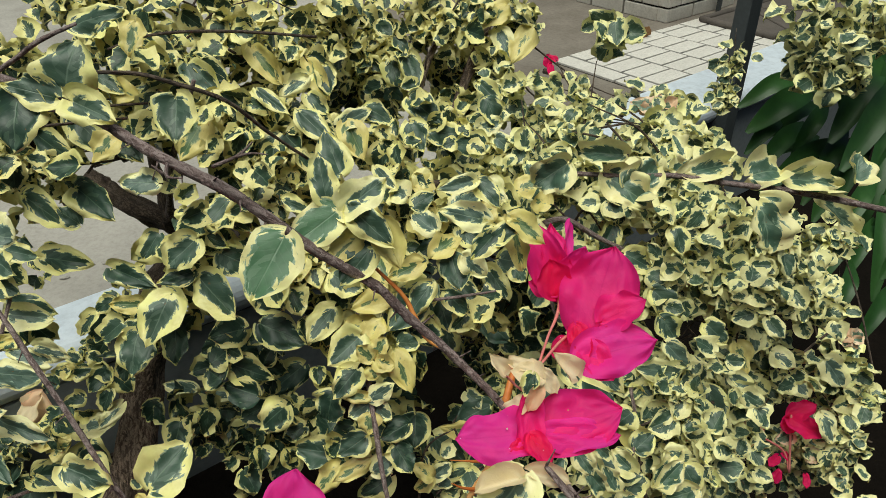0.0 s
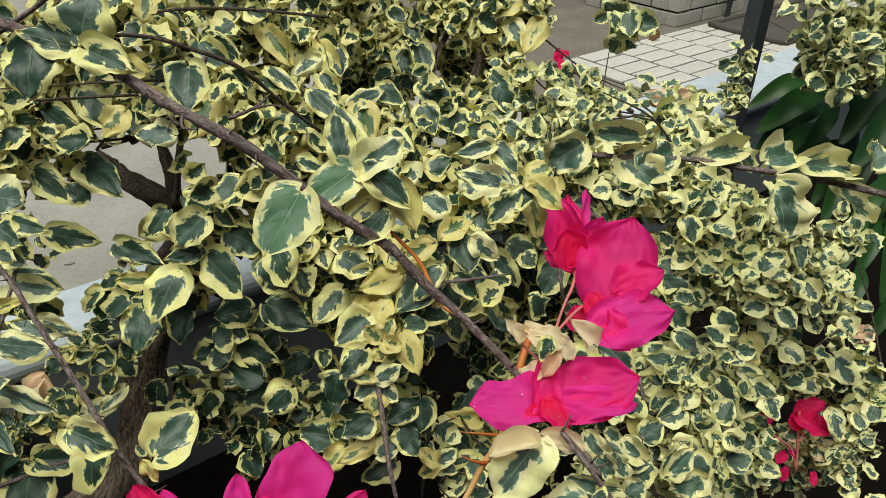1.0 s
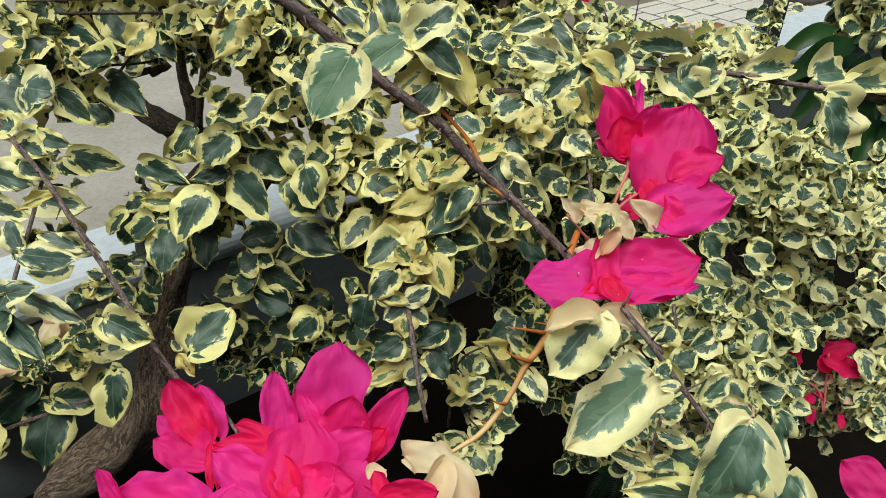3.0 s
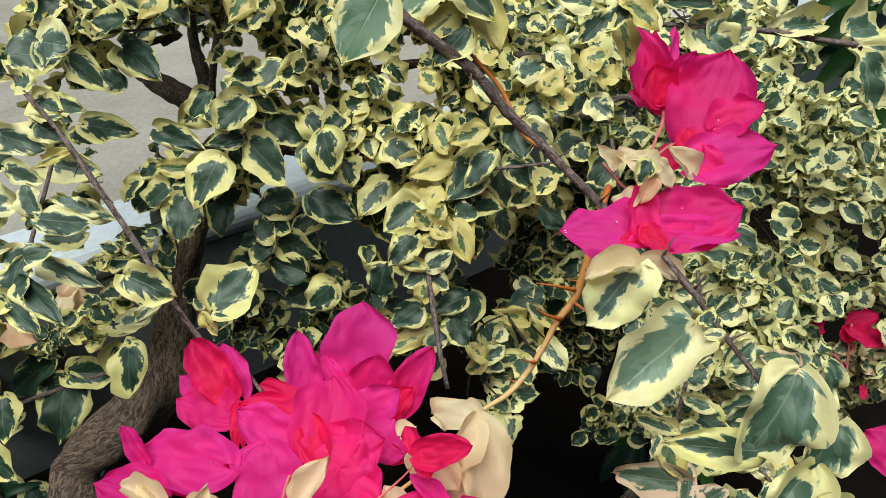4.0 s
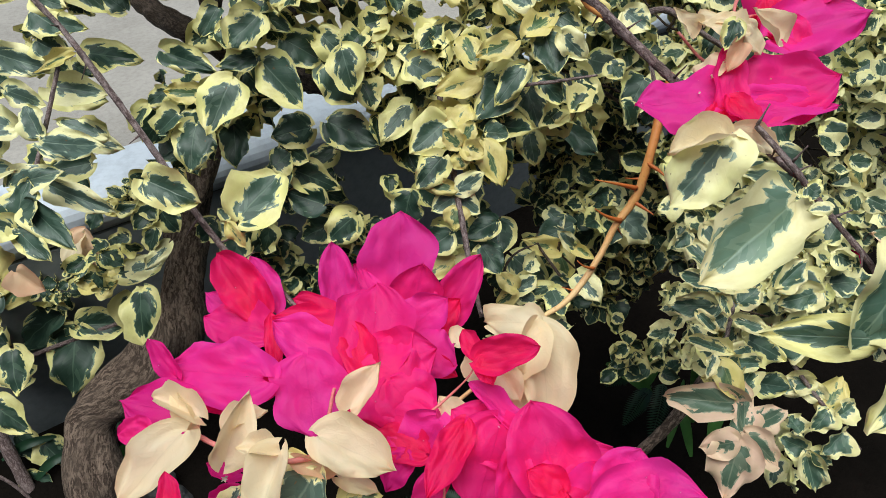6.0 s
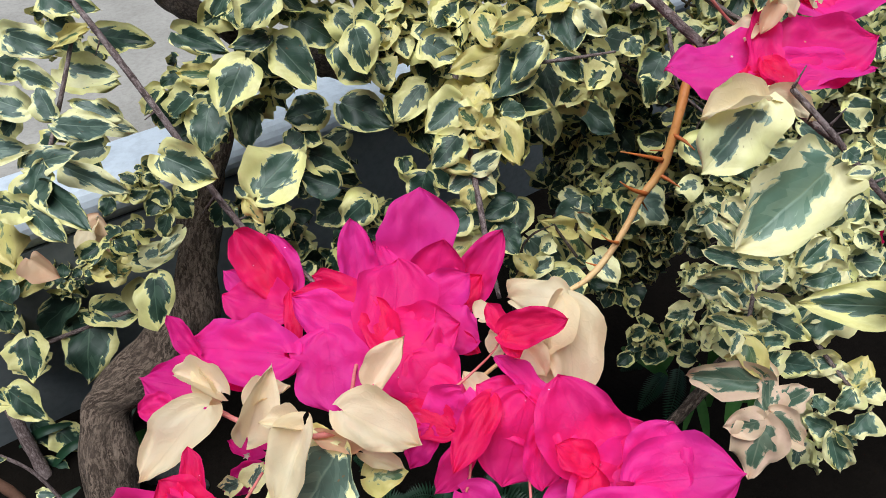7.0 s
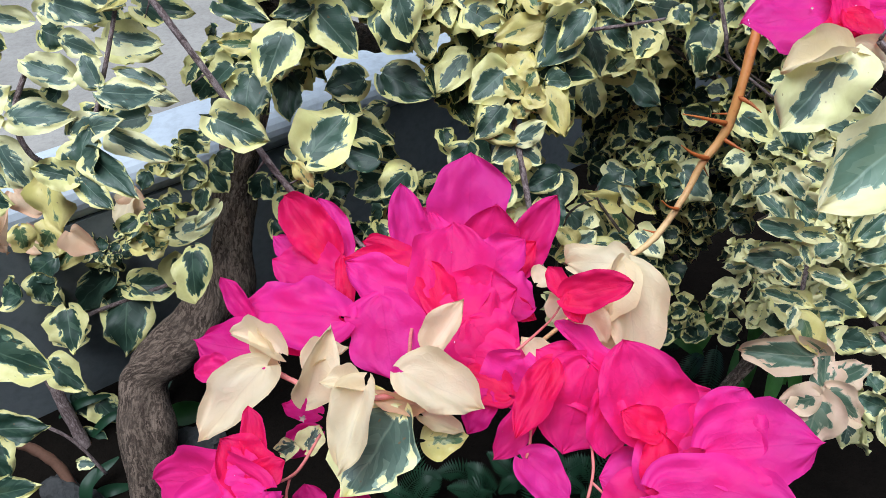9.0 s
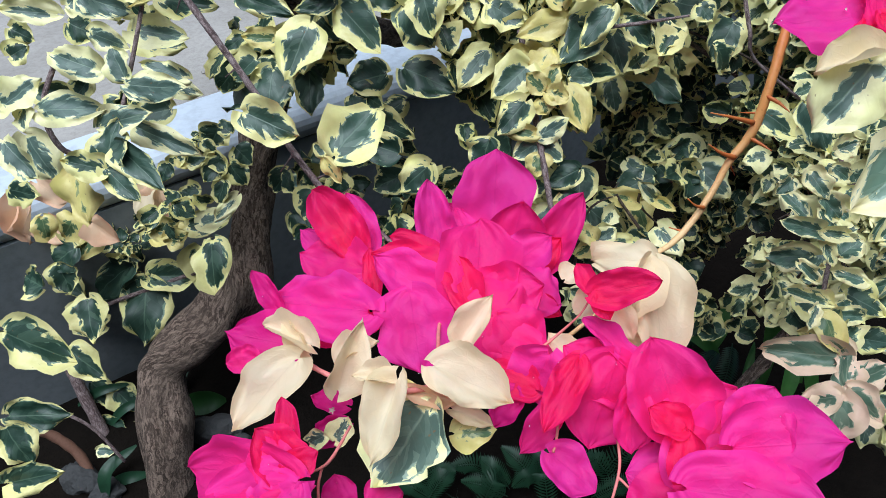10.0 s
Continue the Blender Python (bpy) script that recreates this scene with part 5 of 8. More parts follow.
leaf(br8, "dark", -0.816, 0.533, -0.020, -0.732, 0.535, -0.016, 0.045, 1)
leaf(br8, "dark", -0.780, 0.446, -0.047, -0.705, 0.456, -0.028, 0.041, -5)
leaf(br8, "dark", -0.785, 0.495, 0.010, -0.759, 0.467, -0.038, 0.051, -13)
petal(br8, "peach", -0.761, 0.993, 0.046, -0.776, 0.958, -0.018, 0.060, 9)
petal(br8, "cream", -0.770, 0.998, 0.038, -0.797, 0.950, 0.001, 0.037, 5)
petal(br8, "peach", -0.922, 0.888, 0.098, -0.942, 0.848, 0.027, 0.058, 4)
petal(br8, "peach", -0.910, 0.903, 0.114, -0.864, 0.882, 0.091, 0.043, -8)
petal(br8, "peach", -0.945, 0.873, 0.083, -0.968, 0.857, 0.047, 0.040, 2)
petal(br8, "peach", -0.875, 0.940, -0.001, -0.832, 0.918, -0.028, 0.048, -7)
leaf(br8, "yellow", -0.906, 0.941, 0.004, -0.940, 0.924, -0.022, 0.057, 6)
leaf(br8, "yellow", -0.954, 0.926, 0.023, -0.948, 0.902, -0.016, 0.046, -13)
leaf(br8, "yellow", -0.767, 0.937, -0.017, -0.721, 0.953, -0.003, 0.045, -6)
leaf(br8, "yellow", -0.736, 0.926, -0.034, -0.701, 0.938, -0.017, 0.038, 0)
leaf(br8, "pale", -0.702, 0.991, -0.040, -0.639, 1.003, -0.026, 0.040, -3)
leaf(br8, "dark", -0.998, 0.955, -0.122, -0.981, 0.928, -0.171, 0.056, -6)
leaf(br8, "dark", -0.965, 0.979, -0.098, -1.014, 0.948, -0.115, 0.068, 6)
leaf(br8, "dark", -0.998, 0.891, -0.120, -1.047, 0.908, -0.108, 0.059, 0)
leaf(br8, "dark", -0.647, 1.070, 0.122, -0.662, 1.046, 0.097, 0.055, -18)
leaf(br8, "dark", -0.626, 1.064, 0.113, -0.652, 1.082, 0.130, 0.034, 7)
leaf(br8, "dark", -0.684, 1.025, 0.106, -0.715, 1.034, 0.116, 0.024, 0)
leaf(br8, "dark", -0.669, 1.033, 0.113, -0.646, 1.031, 0.097, 0.023, -14)
leaf(br8, "dark", -0.704, 1.015, 0.096, -0.733, 1.006, 0.085, 0.027, -4)
leaf(br8, "yellow", -0.714, 1.011, 0.093, -0.684, 1.009, 0.083, 0.027, -8)
leaf(br8, "dark", -0.693, 1.006, 0.084, -0.662, 1.018, 0.091, 0.025, 8)
leaf(br8, "dark", -0.729, 1.004, 0.086, -0.745, 0.986, 0.061, 0.029, -3)
leaf(br8, "dark", -0.641, 1.033, 0.079, -0.667, 0.996, 0.055, 0.039, -10)
leaf(br8, "dark", -0.626, 1.027, 0.070, -0.600, 1.004, 0.037, 0.045, 5)
leaf(br8, "dark", -0.636, 1.007, 0.047, -0.650, 0.978, 0.018, 0.034, 8)
leaf(br8, "dark", -0.662, 1.038, 0.087, -0.631, 1.010, 0.070, 0.032, -8)
leaf(br8, "dark", -0.690, 1.009, 0.026, -0.729, 0.999, 0.026, 0.035, 9)
leaf(br8, "dark", -0.721, 1.004, 0.023, -0.709, 0.983, 0.003, 0.030, -5)
leaf(br8, "dark", -0.623, 1.065, 0.082, -0.597, 1.046, 0.057, 0.046, 4)
leaf(br8, "dark", -1.044, 0.927, -0.456, -0.991, 0.903, -0.484, 0.056, -7)
leaf(br8, "dark", -0.993, 0.922, -0.468, -0.943, 0.894, -0.510, 0.062, -10)
leaf(br8, "dark", -1.018, 0.871, -0.524, -0.954, 0.843, -0.544, 0.056, -8)
leaf(br8, "dark", -0.929, 0.869, -0.537, -0.997, 0.834, -0.622, 0.058, 18)
leaf(br8, "pale", -0.916, 0.723, -0.401, -0.881, 0.721, -0.401, 0.024, -4)
petal(br8, "peach", -1.032, 1.011, -0.053, -0.975, 0.985, -0.088, 0.053, -5)
leaf(br8, "yellow", -0.836, 1.041, -0.119, -0.767, 1.059, -0.104, 0.057, -9)
leaf(br8, "dark", -0.754, 1.038, -0.086, -0.676, 1.056, -0.071, 0.049, 4)
leaf(br8, "yellow", -0.967, 1.024, -0.077, -1.007, 0.994, -0.096, 0.068, -4)
leaf(br8, "yellow", -0.933, 1.011, -0.096, -0.989, 0.983, -0.124, 0.050, -10)
# canopy face leaves
leaf(br5, "green", -0.015, 0.741, 0.201, 0.031, 0.713, 0.173, 0.041, -2)
leaf(br5, "yellow", 0.045, 0.752, 0.207, 0.068, 0.726, 0.171, 0.033, -10)
leaf(br5, "green", 0.038, 0.718, 0.168, 0.076, 0.725, 0.167, 0.033, -8)
leaf(br5, "yellow", 0.041, 0.724, 0.228, -0.004, 0.705, 0.255, 0.026, 0)
leaf(br5, "green", 0.032, 0.691, 0.189, -0.009, 0.660, 0.202, 0.022, 0)
leaf(br5, "green", 0.034, 0.689, 0.186, 0.045, 0.646, 0.182, 0.032, 0)
leaf(br5, "pale", 0.069, 0.704, 0.202, 0.090, 0.661, 0.197, 0.032, 0)
leaf(br5, "pale", 0.065, 0.726, 0.228, 0.044, 0.713, 0.261, 0.019, 0)
leaf(br5, "yellow", 0.065, 0.726, 0.228, 0.081, 0.696, 0.238, 0.015, 0)
leaf(br5, "yellow", -0.104, 0.720, 0.433, -0.128, 0.703, 0.428, 0.026, -9)
leaf(br5, "green", 0.082, 0.877, 0.424, 0.120, 0.872, 0.418, 0.040, -11)
leaf(br5, "green", 0.098, 0.827, 0.441, 0.113, 0.811, 0.430, 0.026, 6)
leaf(br5, "green", 0.155, 0.706, 0.370, 0.196, 0.684, 0.354, 0.035, 1)
leaf(br5, "green", 0.173, 0.640, 0.415, 0.205, 0.618, 0.375, 0.038, 0)
# middle leaves
leaf(limb_b, "dark", -0.474, 0.850, 0.594, -0.520, 0.850, 0.589, 0.038, 12)
leaf(limb_b, "pale", -0.406, 0.545, 0.673, -0.381, 0.538, 0.671, 0.039, -1)
leaf(limb_b, "green", -0.518, 0.686, 0.560, -0.484, 0.664, 0.548, 0.036, 7)
leaf(limb_b, "green", -0.517, 0.671, 0.536, -0.485, 0.658, 0.525, 0.028, -1)
leaf(limb_b, "green", -0.470, 0.771, 0.413, -0.495, 0.751, 0.388, 0.023, 9)
leaf(limb_b, "green", -0.423, 0.747, 0.413, -0.456, 0.733, 0.398, 0.035, 16)
leaf(limb_b, "green", -0.420, 0.745, 0.409, -0.396, 0.739, 0.401, 0.030, -10)
leaf(limb_b, "dark", -0.322, 0.748, 0.339, -0.299, 0.758, 0.352, 0.038, -8)
leaf(limb_b, "dark", -0.306, 0.736, 0.320, -0.330, 0.747, 0.330, 0.038, 7)
leaf(limb_e, "green", -0.223, 0.761, 0.490, -0.208, 0.731, 0.451, 0.042, 2)
leaf(limb_e, "green", 0.022, 0.830, 0.506, 0.056, 0.810, 0.495, 0.040, -8)
leaf(limb_e, "green", -0.109, 0.689, 0.658, -0.127, 0.718, 0.694, 0.033, 8)
leaf(limb_e, "green", -0.238, 0.943, 0.592, -0.200, 0.919, 0.578, 0.035, 6)
leaf(limb_e, "yellow", -0.042, 0.836, 0.515, -0.011, 0.826, 0.495, 0.035, -20)
leaf(limb_e, "yellow", -0.004, 0.828, 0.503, -0.019, 0.857, 0.530, 0.030, 6)
leaf(limb_e, "green", -0.244, 0.772, 0.464, -0.211, 0.746, 0.430, 0.050, -2)
leaf(limb_e, "green", -0.300, 0.817, 0.476, -0.258, 0.805, 0.458, 0.042, 4)
leaf(limb_e, "green", -0.257, 0.822, 0.482, -0.220, 0.796, 0.457, 0.042, -6)
leaf(limb_e, "dark", -0.273, 0.772, 0.381, -0.321, 0.764, 0.375, 0.044, -9)
leaf(limb_e, "dark", -0.252, 0.777, 0.386, -0.190, 0.750, 0.373, 0.046, -2)
leaf(limb_e, "dark", -0.313, 0.769, 0.361, -0.280, 0.752, 0.348, 0.033, 11)
leaf(limb_e, "dark", -0.302, 0.766, 0.323, -0.245, 0.762, 0.298, 0.040, 1)
leaf(limb_e, "dark", -0.263, 0.740, 0.287, -0.311, 0.750, 0.298, 0.040, -5)
leaf(limb_e, "dark", -0.222, 0.732, 0.275, -0.263, 0.717, 0.246, 0.043, 0)
leaf(limb_e, "green", -0.148, 0.785, 0.462, -0.109, 0.769, 0.446, 0.041, 1)
leaf(limb_e, "dark", -0.146, 0.693, 0.337, -0.159, 0.668, 0.305, 0.040, 17)
leaf(limb_e, "yellow", -0.111, 0.727, 0.432, -0.078, 0.707, 0.421, 0.027, -2)
# pale rosette leaves
leaf(br11, "blush", 0.164, 0.405, 0.305, 0.099, 0.406, 0.305, 0.031, 2)
leaf(br11, "blush", 0.165, 0.384, 0.288, 0.174, 0.416, 0.317, 0.025, 1)
leaf(br11, "blush", 0.169, 0.387, 0.291, 0.208, 0.402, 0.294, 0.028, -5)
leaf(br11, "blush", 0.157, 0.373, 0.292, 0.126, 0.370, 0.284, 0.025, 5)
leaf(br11, "blush", 0.166, 0.381, 0.292, 0.194, 0.358, 0.276, 0.025, 3)
leaf(br11, "blush", 0.158, 0.374, 0.292, 0.146, 0.342, 0.252, 0.040, 24)
leaf(br11, "green", 0.175, 0.475, 0.284, 0.152, 0.496, 0.297, 0.027, -27)
leaf(br11, "ruffle", 0.180, 0.475, 0.284, 0.207, 0.485, 0.290, 0.024, -8)
leaf(br11, "yellow", 0.171, 0.453, 0.276, 0.149, 0.455, 0.281, 0.017, 8)
leaf(br11, "ruffle", 0.177, 0.440, 0.275, 0.185, 0.452, 0.293, 0.023, -22)
leaf(br11, "green", 0.212, 0.561, 0.288, 0.177, 0.554, 0.285, 0.027, 17)
leaf(br11, "green", 0.219, 0.573, 0.285, 0.246, 0.587, 0.297, 0.029, -1)
leaf(br11, "ruffle", 0.196, 0.541, 0.282, 0.177, 0.529, 0.277, 0.021, -8)
leaf(br11, "green", 0.236, 0.621, 0.293, 0.209, 0.619, 0.278, 0.031, -1)
leaf(br11, "green", 0.243, 0.633, 0.291, 0.269, 0.645, 0.306, 0.030, -7)
leaf(br11, "green", 0.244, 0.670, 0.319, 0.222, 0.661, 0.302, 0.032, 8)
leaf(br11, "green", 0.205, 0.505, 0.285, 0.247, 0.490, 0.270, 0.036, -1)
leaf(br11, "green", 0.197, 0.448, 0.282, 0.238, 0.454, 0.269, 0.026, -1)
# right sprig leaves
leaf(br11, "ruffle", 0.164, 0.503, 0.333, 0.124, 0.515, 0.322, 0.025, -2)
leaf(br11, "ruffle", 0.164, 0.453, 0.320, 0.126, 0.459, 0.331, 0.015, 15)
leaf(br11, "ruffle", 0.165, 0.443, 0.315, 0.194, 0.439, 0.320, 0.016, -14)
leaf(br11, "ruffle", 0.170, 0.442, 0.305, 0.157, 0.465, 0.326, 0.014, -3)
leaf(br11, "ruffle", 0.168, 0.422, 0.297, 0.187, 0.438, 0.313, 0.020, -11)
leaf(br11, "ruffle", 0.179, 0.563, 0.327, 0.155, 0.587, 0.350, 0.025, 1)
leaf(br11, "ruffle", 0.198, 0.545, 0.320, 0.184, 0.559, 0.346, 0.020, 8)
leaf(br11, "ruffle", 0.195, 0.519, 0.320, 0.212, 0.524, 0.337, 0.024, -26)
leaf(br11, "ruffle", 0.216, 0.497, 0.307, 0.186, 0.504, 0.313, 0.016, 6)
leaf(br11, "ruffle", 0.224, 0.572, 0.320, 0.200, 0.587, 0.338, 0.023, -4)
leaf(br11, "ruffle", 0.258, 0.569, 0.299, 0.285, 0.584, 0.325, 0.025, -9)
leaf(br11, "ruffle", 0.300, 0.567, 0.293, 0.261, 0.562, 0.281, 0.031, -2)
leaf(br11, "ruffle", 0.275, 0.597, 0.315, 0.249, 0.569, 0.299, 0.025, 1)
leaf(br11, "ruffle", 0.278, 0.533, 0.284, 0.239, 0.515, 0.277, 0.025, 7)
leaf(br11, "ruffle", 0.285, 0.522, 0.302, 0.242, 0.496, 0.263, 0.034, 2)
leaf(br22, "yellow", 0.260, 0.510, 0.257, 0.281, 0.516, 0.264, 0.029, 8)
leaf(br22, "ruffle", 0.281, 0.489, 0.238, 0.247, 0.485, 0.233, 0.025, 16)
leaf(br22, "ruffle", 0.290, 0.475, 0.228, 0.262, 0.494, 0.240, 0.022, -7)
leaf(br22, "yellow", 0.293, 0.467, 0.219, 0.315, 0.492, 0.242, 0.029, -9)
leaf(br22, "ruffle", 0.293, 0.464, 0.223, 0.279, 0.447, 0.208, 0.022, 9)
leaf(br22, "ruffle", 0.267, 0.435, 0.197, 0.242, 0.440, 0.204, 0.023, -10)
leaf(br22, "ruffle", 0.265, 0.428, 0.197, 0.274, 0.404, 0.170, 0.025, 11)
leaf(br22, "ruffle", 0.270, 0.430, 0.199, 0.292, 0.421, 0.188, 0.019, -19)
leaf(br22, "ruffle", 0.264, 0.449, 0.206, 0.253, 0.460, 0.219, 0.019, 18)
leaf(br22, "ruffle", 0.301, 0.457, 0.222, 0.320, 0.462, 0.234, 0.022, -13)
leaf(br22, "ruffle", 0.304, 0.444, 0.213, 0.280, 0.420, 0.208, 0.023, -1)
# far tips
petal(br9, "red", 0.258, 1.683, 0.471, 0.250, 1.670, 0.448, 0.020, -1)
petal(br9, "red", 0.261, 1.680, 0.466, 0.277, 1.676, 0.459, 0.018, 1)
petal(br9, "red", 0.258, 1.672, 0.453, 0.260, 1.644, 0.432, 0.016, 7)
leaf(br3, "blush", 0.377, 1.187, 0.531, 0.333, 1.195, 0.544, 0.029, 13)
leaf(br3, "blush", 0.377, 1.187, 0.531, 0.416, 1.180, 0.526, 0.028, 2)
leaf(br3, "blush", 0.372, 1.189, 0.533, 0.386, 1.205, 0.552, 0.024, 2)
leaf(br3, "blush", 0.382, 1.186, 0.528, 0.372, 1.175, 0.515, 0.024, -6)
petal(br3, "peach", 0.392, 1.189, 0.533, 0.413, 1.200, 0.543, 0.021, -1)
petal(br3, "peach", 0.363, 1.191, 0.537, 0.347, 1.181, 0.523, 0.021, -5)
petal(br11, "peach", 0.657, 0.892, 0.256, 0.640, 0.899, 0.260, 0.023, 6)
leaf(br11, "blush", 0.657, 0.892, 0.256, 0.678, 0.892, 0.261, 0.026, 2)
petal(br11, "peach", 0.659, 0.891, 0.254, 0.675, 0.884, 0.245, 0.022, 11)
leaf(br11, "blush", 0.656, 0.891, 0.254, 0.643, 0.883, 0.247, 0.020, -5)
# bract upper
petal(fl_a, "pink", 0.092, 0.467, 0.661, 0.072, 0.496, 0.706, 0.029, -6, "cup")
petal(fl_a, "light", 0.095, 0.468, 0.664, 0.110, 0.478, 0.697, 0.023, 8, "cup")
petal(fl_a, "light", 0.093, 0.468, 0.663, 0.104, 0.506, 0.703, 0.010, 30, "fold")
petal(fl_a, "red", 0.089, 0.455, 0.666, 0.082, 0.470, 0.688, 0.025, 0, "cup")
petal(fl_a, "pink", 0.091, 0.460, 0.667, 0.069, 0.467, 0.671, 0.017, 0, "flat")
petal(fl_a, "pink", 0.092, 0.464, 0.664, 0.088, 0.500, 0.702, 0.022, 0, "flat")
petal(fl_a2, "pink", 0.111, 0.427, 0.653, 0.132, 0.468, 0.699, 0.052, -6, "flat")
petal(fl_a2, "light", 0.102, 0.405, 0.644, 0.154, 0.409, 0.659, 0.036, -4, "flat")
petal(fl_a2, "pink", 0.105, 0.413, 0.648, 0.124, 0.392, 0.637, 0.021, 0, "fold")
petal(fl_a2, "red", 0.100, 0.424, 0.660, 0.105, 0.404, 0.643, 0.016, 6, "flat")
petal(fl_a2, "red", 0.084, 0.421, 0.639, 0.101, 0.417, 0.647, 0.017, 6, "flat")
petal(fl_a2, "pink", 0.120, 0.427, 0.662, 0.151, 0.436, 0.674, 0.026, -10, "cup")
petal(fl_a3, "light", 0.058, 0.340, 0.634, 0.010, 0.335, 0.637, 0.032, 8, "flat")
petal(fl_a3, "pink", 0.057, 0.333, 0.631, 0.056, 0.362, 0.655, 0.019, 6, "cup")
petal(fl_a3, "pink", 0.064, 0.343, 0.633, 0.119, 0.355, 0.643, 0.039, -4, "flat")
petal(fl_a3, "light", 0.064, 0.339, 0.634, 0.118, 0.339, 0.640, 0.021, -14, "arch")
petal(fl_a3, "red", 0.057, 0.335, 0.638, 0.067, 0.318, 0.628, 0.015, -8, "cup")
petal(fl_a3, "red", 0.055, 0.333, 0.633, 0.043, 0.327, 0.632, 0.010, 0, "flat")
petal(fl_a, "cream", 0.042, 0.376, 0.657, 0.031, 0.383, 0.669, 0.011, 10, "cup")
petal(fl_a, "cream", 0.062, 0.370, 0.666, 0.043, 0.374, 0.673, 0.011, 8, "arch")
petal(fl_a, "cream", 0.065, 0.365, 0.666, 0.078, 0.358, 0.655, 0.013, -8, "flat")
petal(fl_a, "cream", 0.092, 0.374, 0.655, 0.075, 0.383, 0.667, 0.015, 6, "cup")
petal(fl_a, "cream", 0.056, 0.353, 0.651, 0.038, 0.350, 0.647, 0.012, 6, "arch")
petal(fl_a, "peach", 0.065, 0.357, 0.660, 0.056, 0.347, 0.650, 0.010, 10, "fold")
petal(fl_a, "cream", 0.066, 0.362, 0.665, 0.046, 0.366, 0.670, 0.016, 8, "flat")
leaf(fl_a, "dark", 0.059, 0.359, 0.672, 0.054, 0.349, 0.661, 0.011, 6)
# bract lower
petal(fl_b, "light", -0.135, 0.386, 0.444, -0.132, 0.425, 0.496, 0.052, 0, "fold")
petal(fl_b, "pink", -0.121, 0.356, 0.453, -0.116, 0.377, 0.488, 0.039, 0, "cup")
petal(fl_b, "pink", -0.104, 0.350, 0.451, -0.073, 0.383, 0.488, 0.026, 8, "cup")
petal(fl_b, "red", -0.113, 0.345, 0.450, -0.089, 0.356, 0.472, 0.022, 0, "flat")
petal(fl_b, "magenta", -0.138, 0.374, 0.437, -0.167, 0.401, 0.465, 0.030, 6, "flat")
petal(fl_b, "light", -0.143, 0.371, 0.447, -0.163, 0.393, 0.471, 0.015, 10, "flat")
petal(fl_b, "light", -0.172, 0.362, 0.451, -0.181, 0.399, 0.487, 0.025, 6, "cup")
petal(fl_b, "red", -0.228, 0.348, 0.466, -0.260, 0.382, 0.493, 0.029, 0, "fold")
petal(fl_b, "light", -0.221, 0.353, 0.463, -0.238, 0.379, 0.490, 0.024, -6, "flat")
petal(fl_b, "light", -0.247, 0.356, 0.454, -0.273, 0.369, 0.465, 0.017, 0, "flat")
petal(fl_b, "pink", -0.221, 0.333, 0.463, -0.268, 0.348, 0.463, 0.032, 6, "flat")
petal(fl_b, "light", -0.206, 0.270, 0.486, -0.272, 0.284, 0.480, 0.040, 12, "flat")
petal(fl_b, "pink", -0.208, 0.281, 0.475, -0.262, 0.276, 0.462, 0.030, 10, "flat")
petal(fl_b, "magenta", -0.246, 0.253, 0.473, -0.292, 0.261, 0.473, 0.033, 4, "flat")
petal(fl_b, "magenta", -0.263, 0.277, 0.480, -0.280, 0.290, 0.497, 0.012, 0, "fold")
petal(fl_b, "pink", -0.266, 0.237, 0.481, -0.283, 0.234, 0.480, 0.014, 0, "fold")
petal(fl_b, "red", -0.157, 0.310, 0.471, -0.211, 0.329, 0.479, 0.035, 10, "flat")
petal(fl_b, "red", -0.171, 0.342, 0.467, -0.206, 0.353, 0.476, 0.018, 0, "arch")
petal(fl_b, "red", -0.211, 0.311, 0.459, -0.216, 0.334, 0.479, 0.012, 0, "flat")
petal(fl_b, "light", -0.166, 0.296, 0.475, -0.208, 0.313, 0.486, 0.030, 8, "cup")
petal(fl_b, "light", -0.182, 0.282, 0.491, -0.174, 0.242, 0.471, 0.043, 4, "arch")
petal(fl_b, "pink", -0.144, 0.279, 0.482, -0.138, 0.330, 0.507, 0.047, 4, "fold")
petal(fl_b, "pink", -0.146, 0.278, 0.487, -0.110, 0.256, 0.482, 0.046, -6, "arch")
petal(fl_b, "pink", -0.141, 0.283, 0.481, -0.104, 0.291, 0.491, 0.038, 0, "flat")
petal(fl_b, "red", -0.145, 0.275, 0.487, -0.157, 0.308, 0.494, 0.022, 6, "cup")
petal(fl_b, "light", -0.125, 0.324, 0.470, -0.098, 0.343, 0.486, 0.030, 0, "cup")
petal(fl_b, "light", -0.116, 0.309, 0.475, -0.089, 0.301, 0.470, 0.029, -6, "arch")
petal(fl_b, "red", -0.114, 0.307, 0.468, -0.090, 0.298, 0.459, 0.014, 0, "flat")
petal(fl_b, "pink", -0.105, 0.248, 0.473, -0.155, 0.263, 0.473, 0.034, 12, "flat")
petal(fl_b, "light", -0.100, 0.243, 0.484, -0.112, 0.227, 0.458, 0.034, 8, "arch")
petal(fl_b, "red", -0.107, 0.232, 0.466, -0.136, 0.242, 0.472, 0.020, 6, "flat")
petal(fl_b, "magenta", -0.119, 0.231, 0.467, -0.129, 0.217, 0.452, 0.016, 0, "flat")
petal(fl_b, "pink", -0.129, 0.270, 0.485, -0.108, 0.250, 0.469, 0.036, 0, "flat")
petal(fl_b3, "red", -0.077, 0.261, 0.515, -0.086, 0.277, 0.519, 0.011, 6, "cup")
petal(fl_b3, "red", -0.077, 0.259, 0.516, -0.044, 0.258, 0.526, 0.019, 1, "cup")
petal(fl_b3, "red", -0.076, 0.259, 0.517, -0.069, 0.248, 0.509, 0.012, -10, "flat")
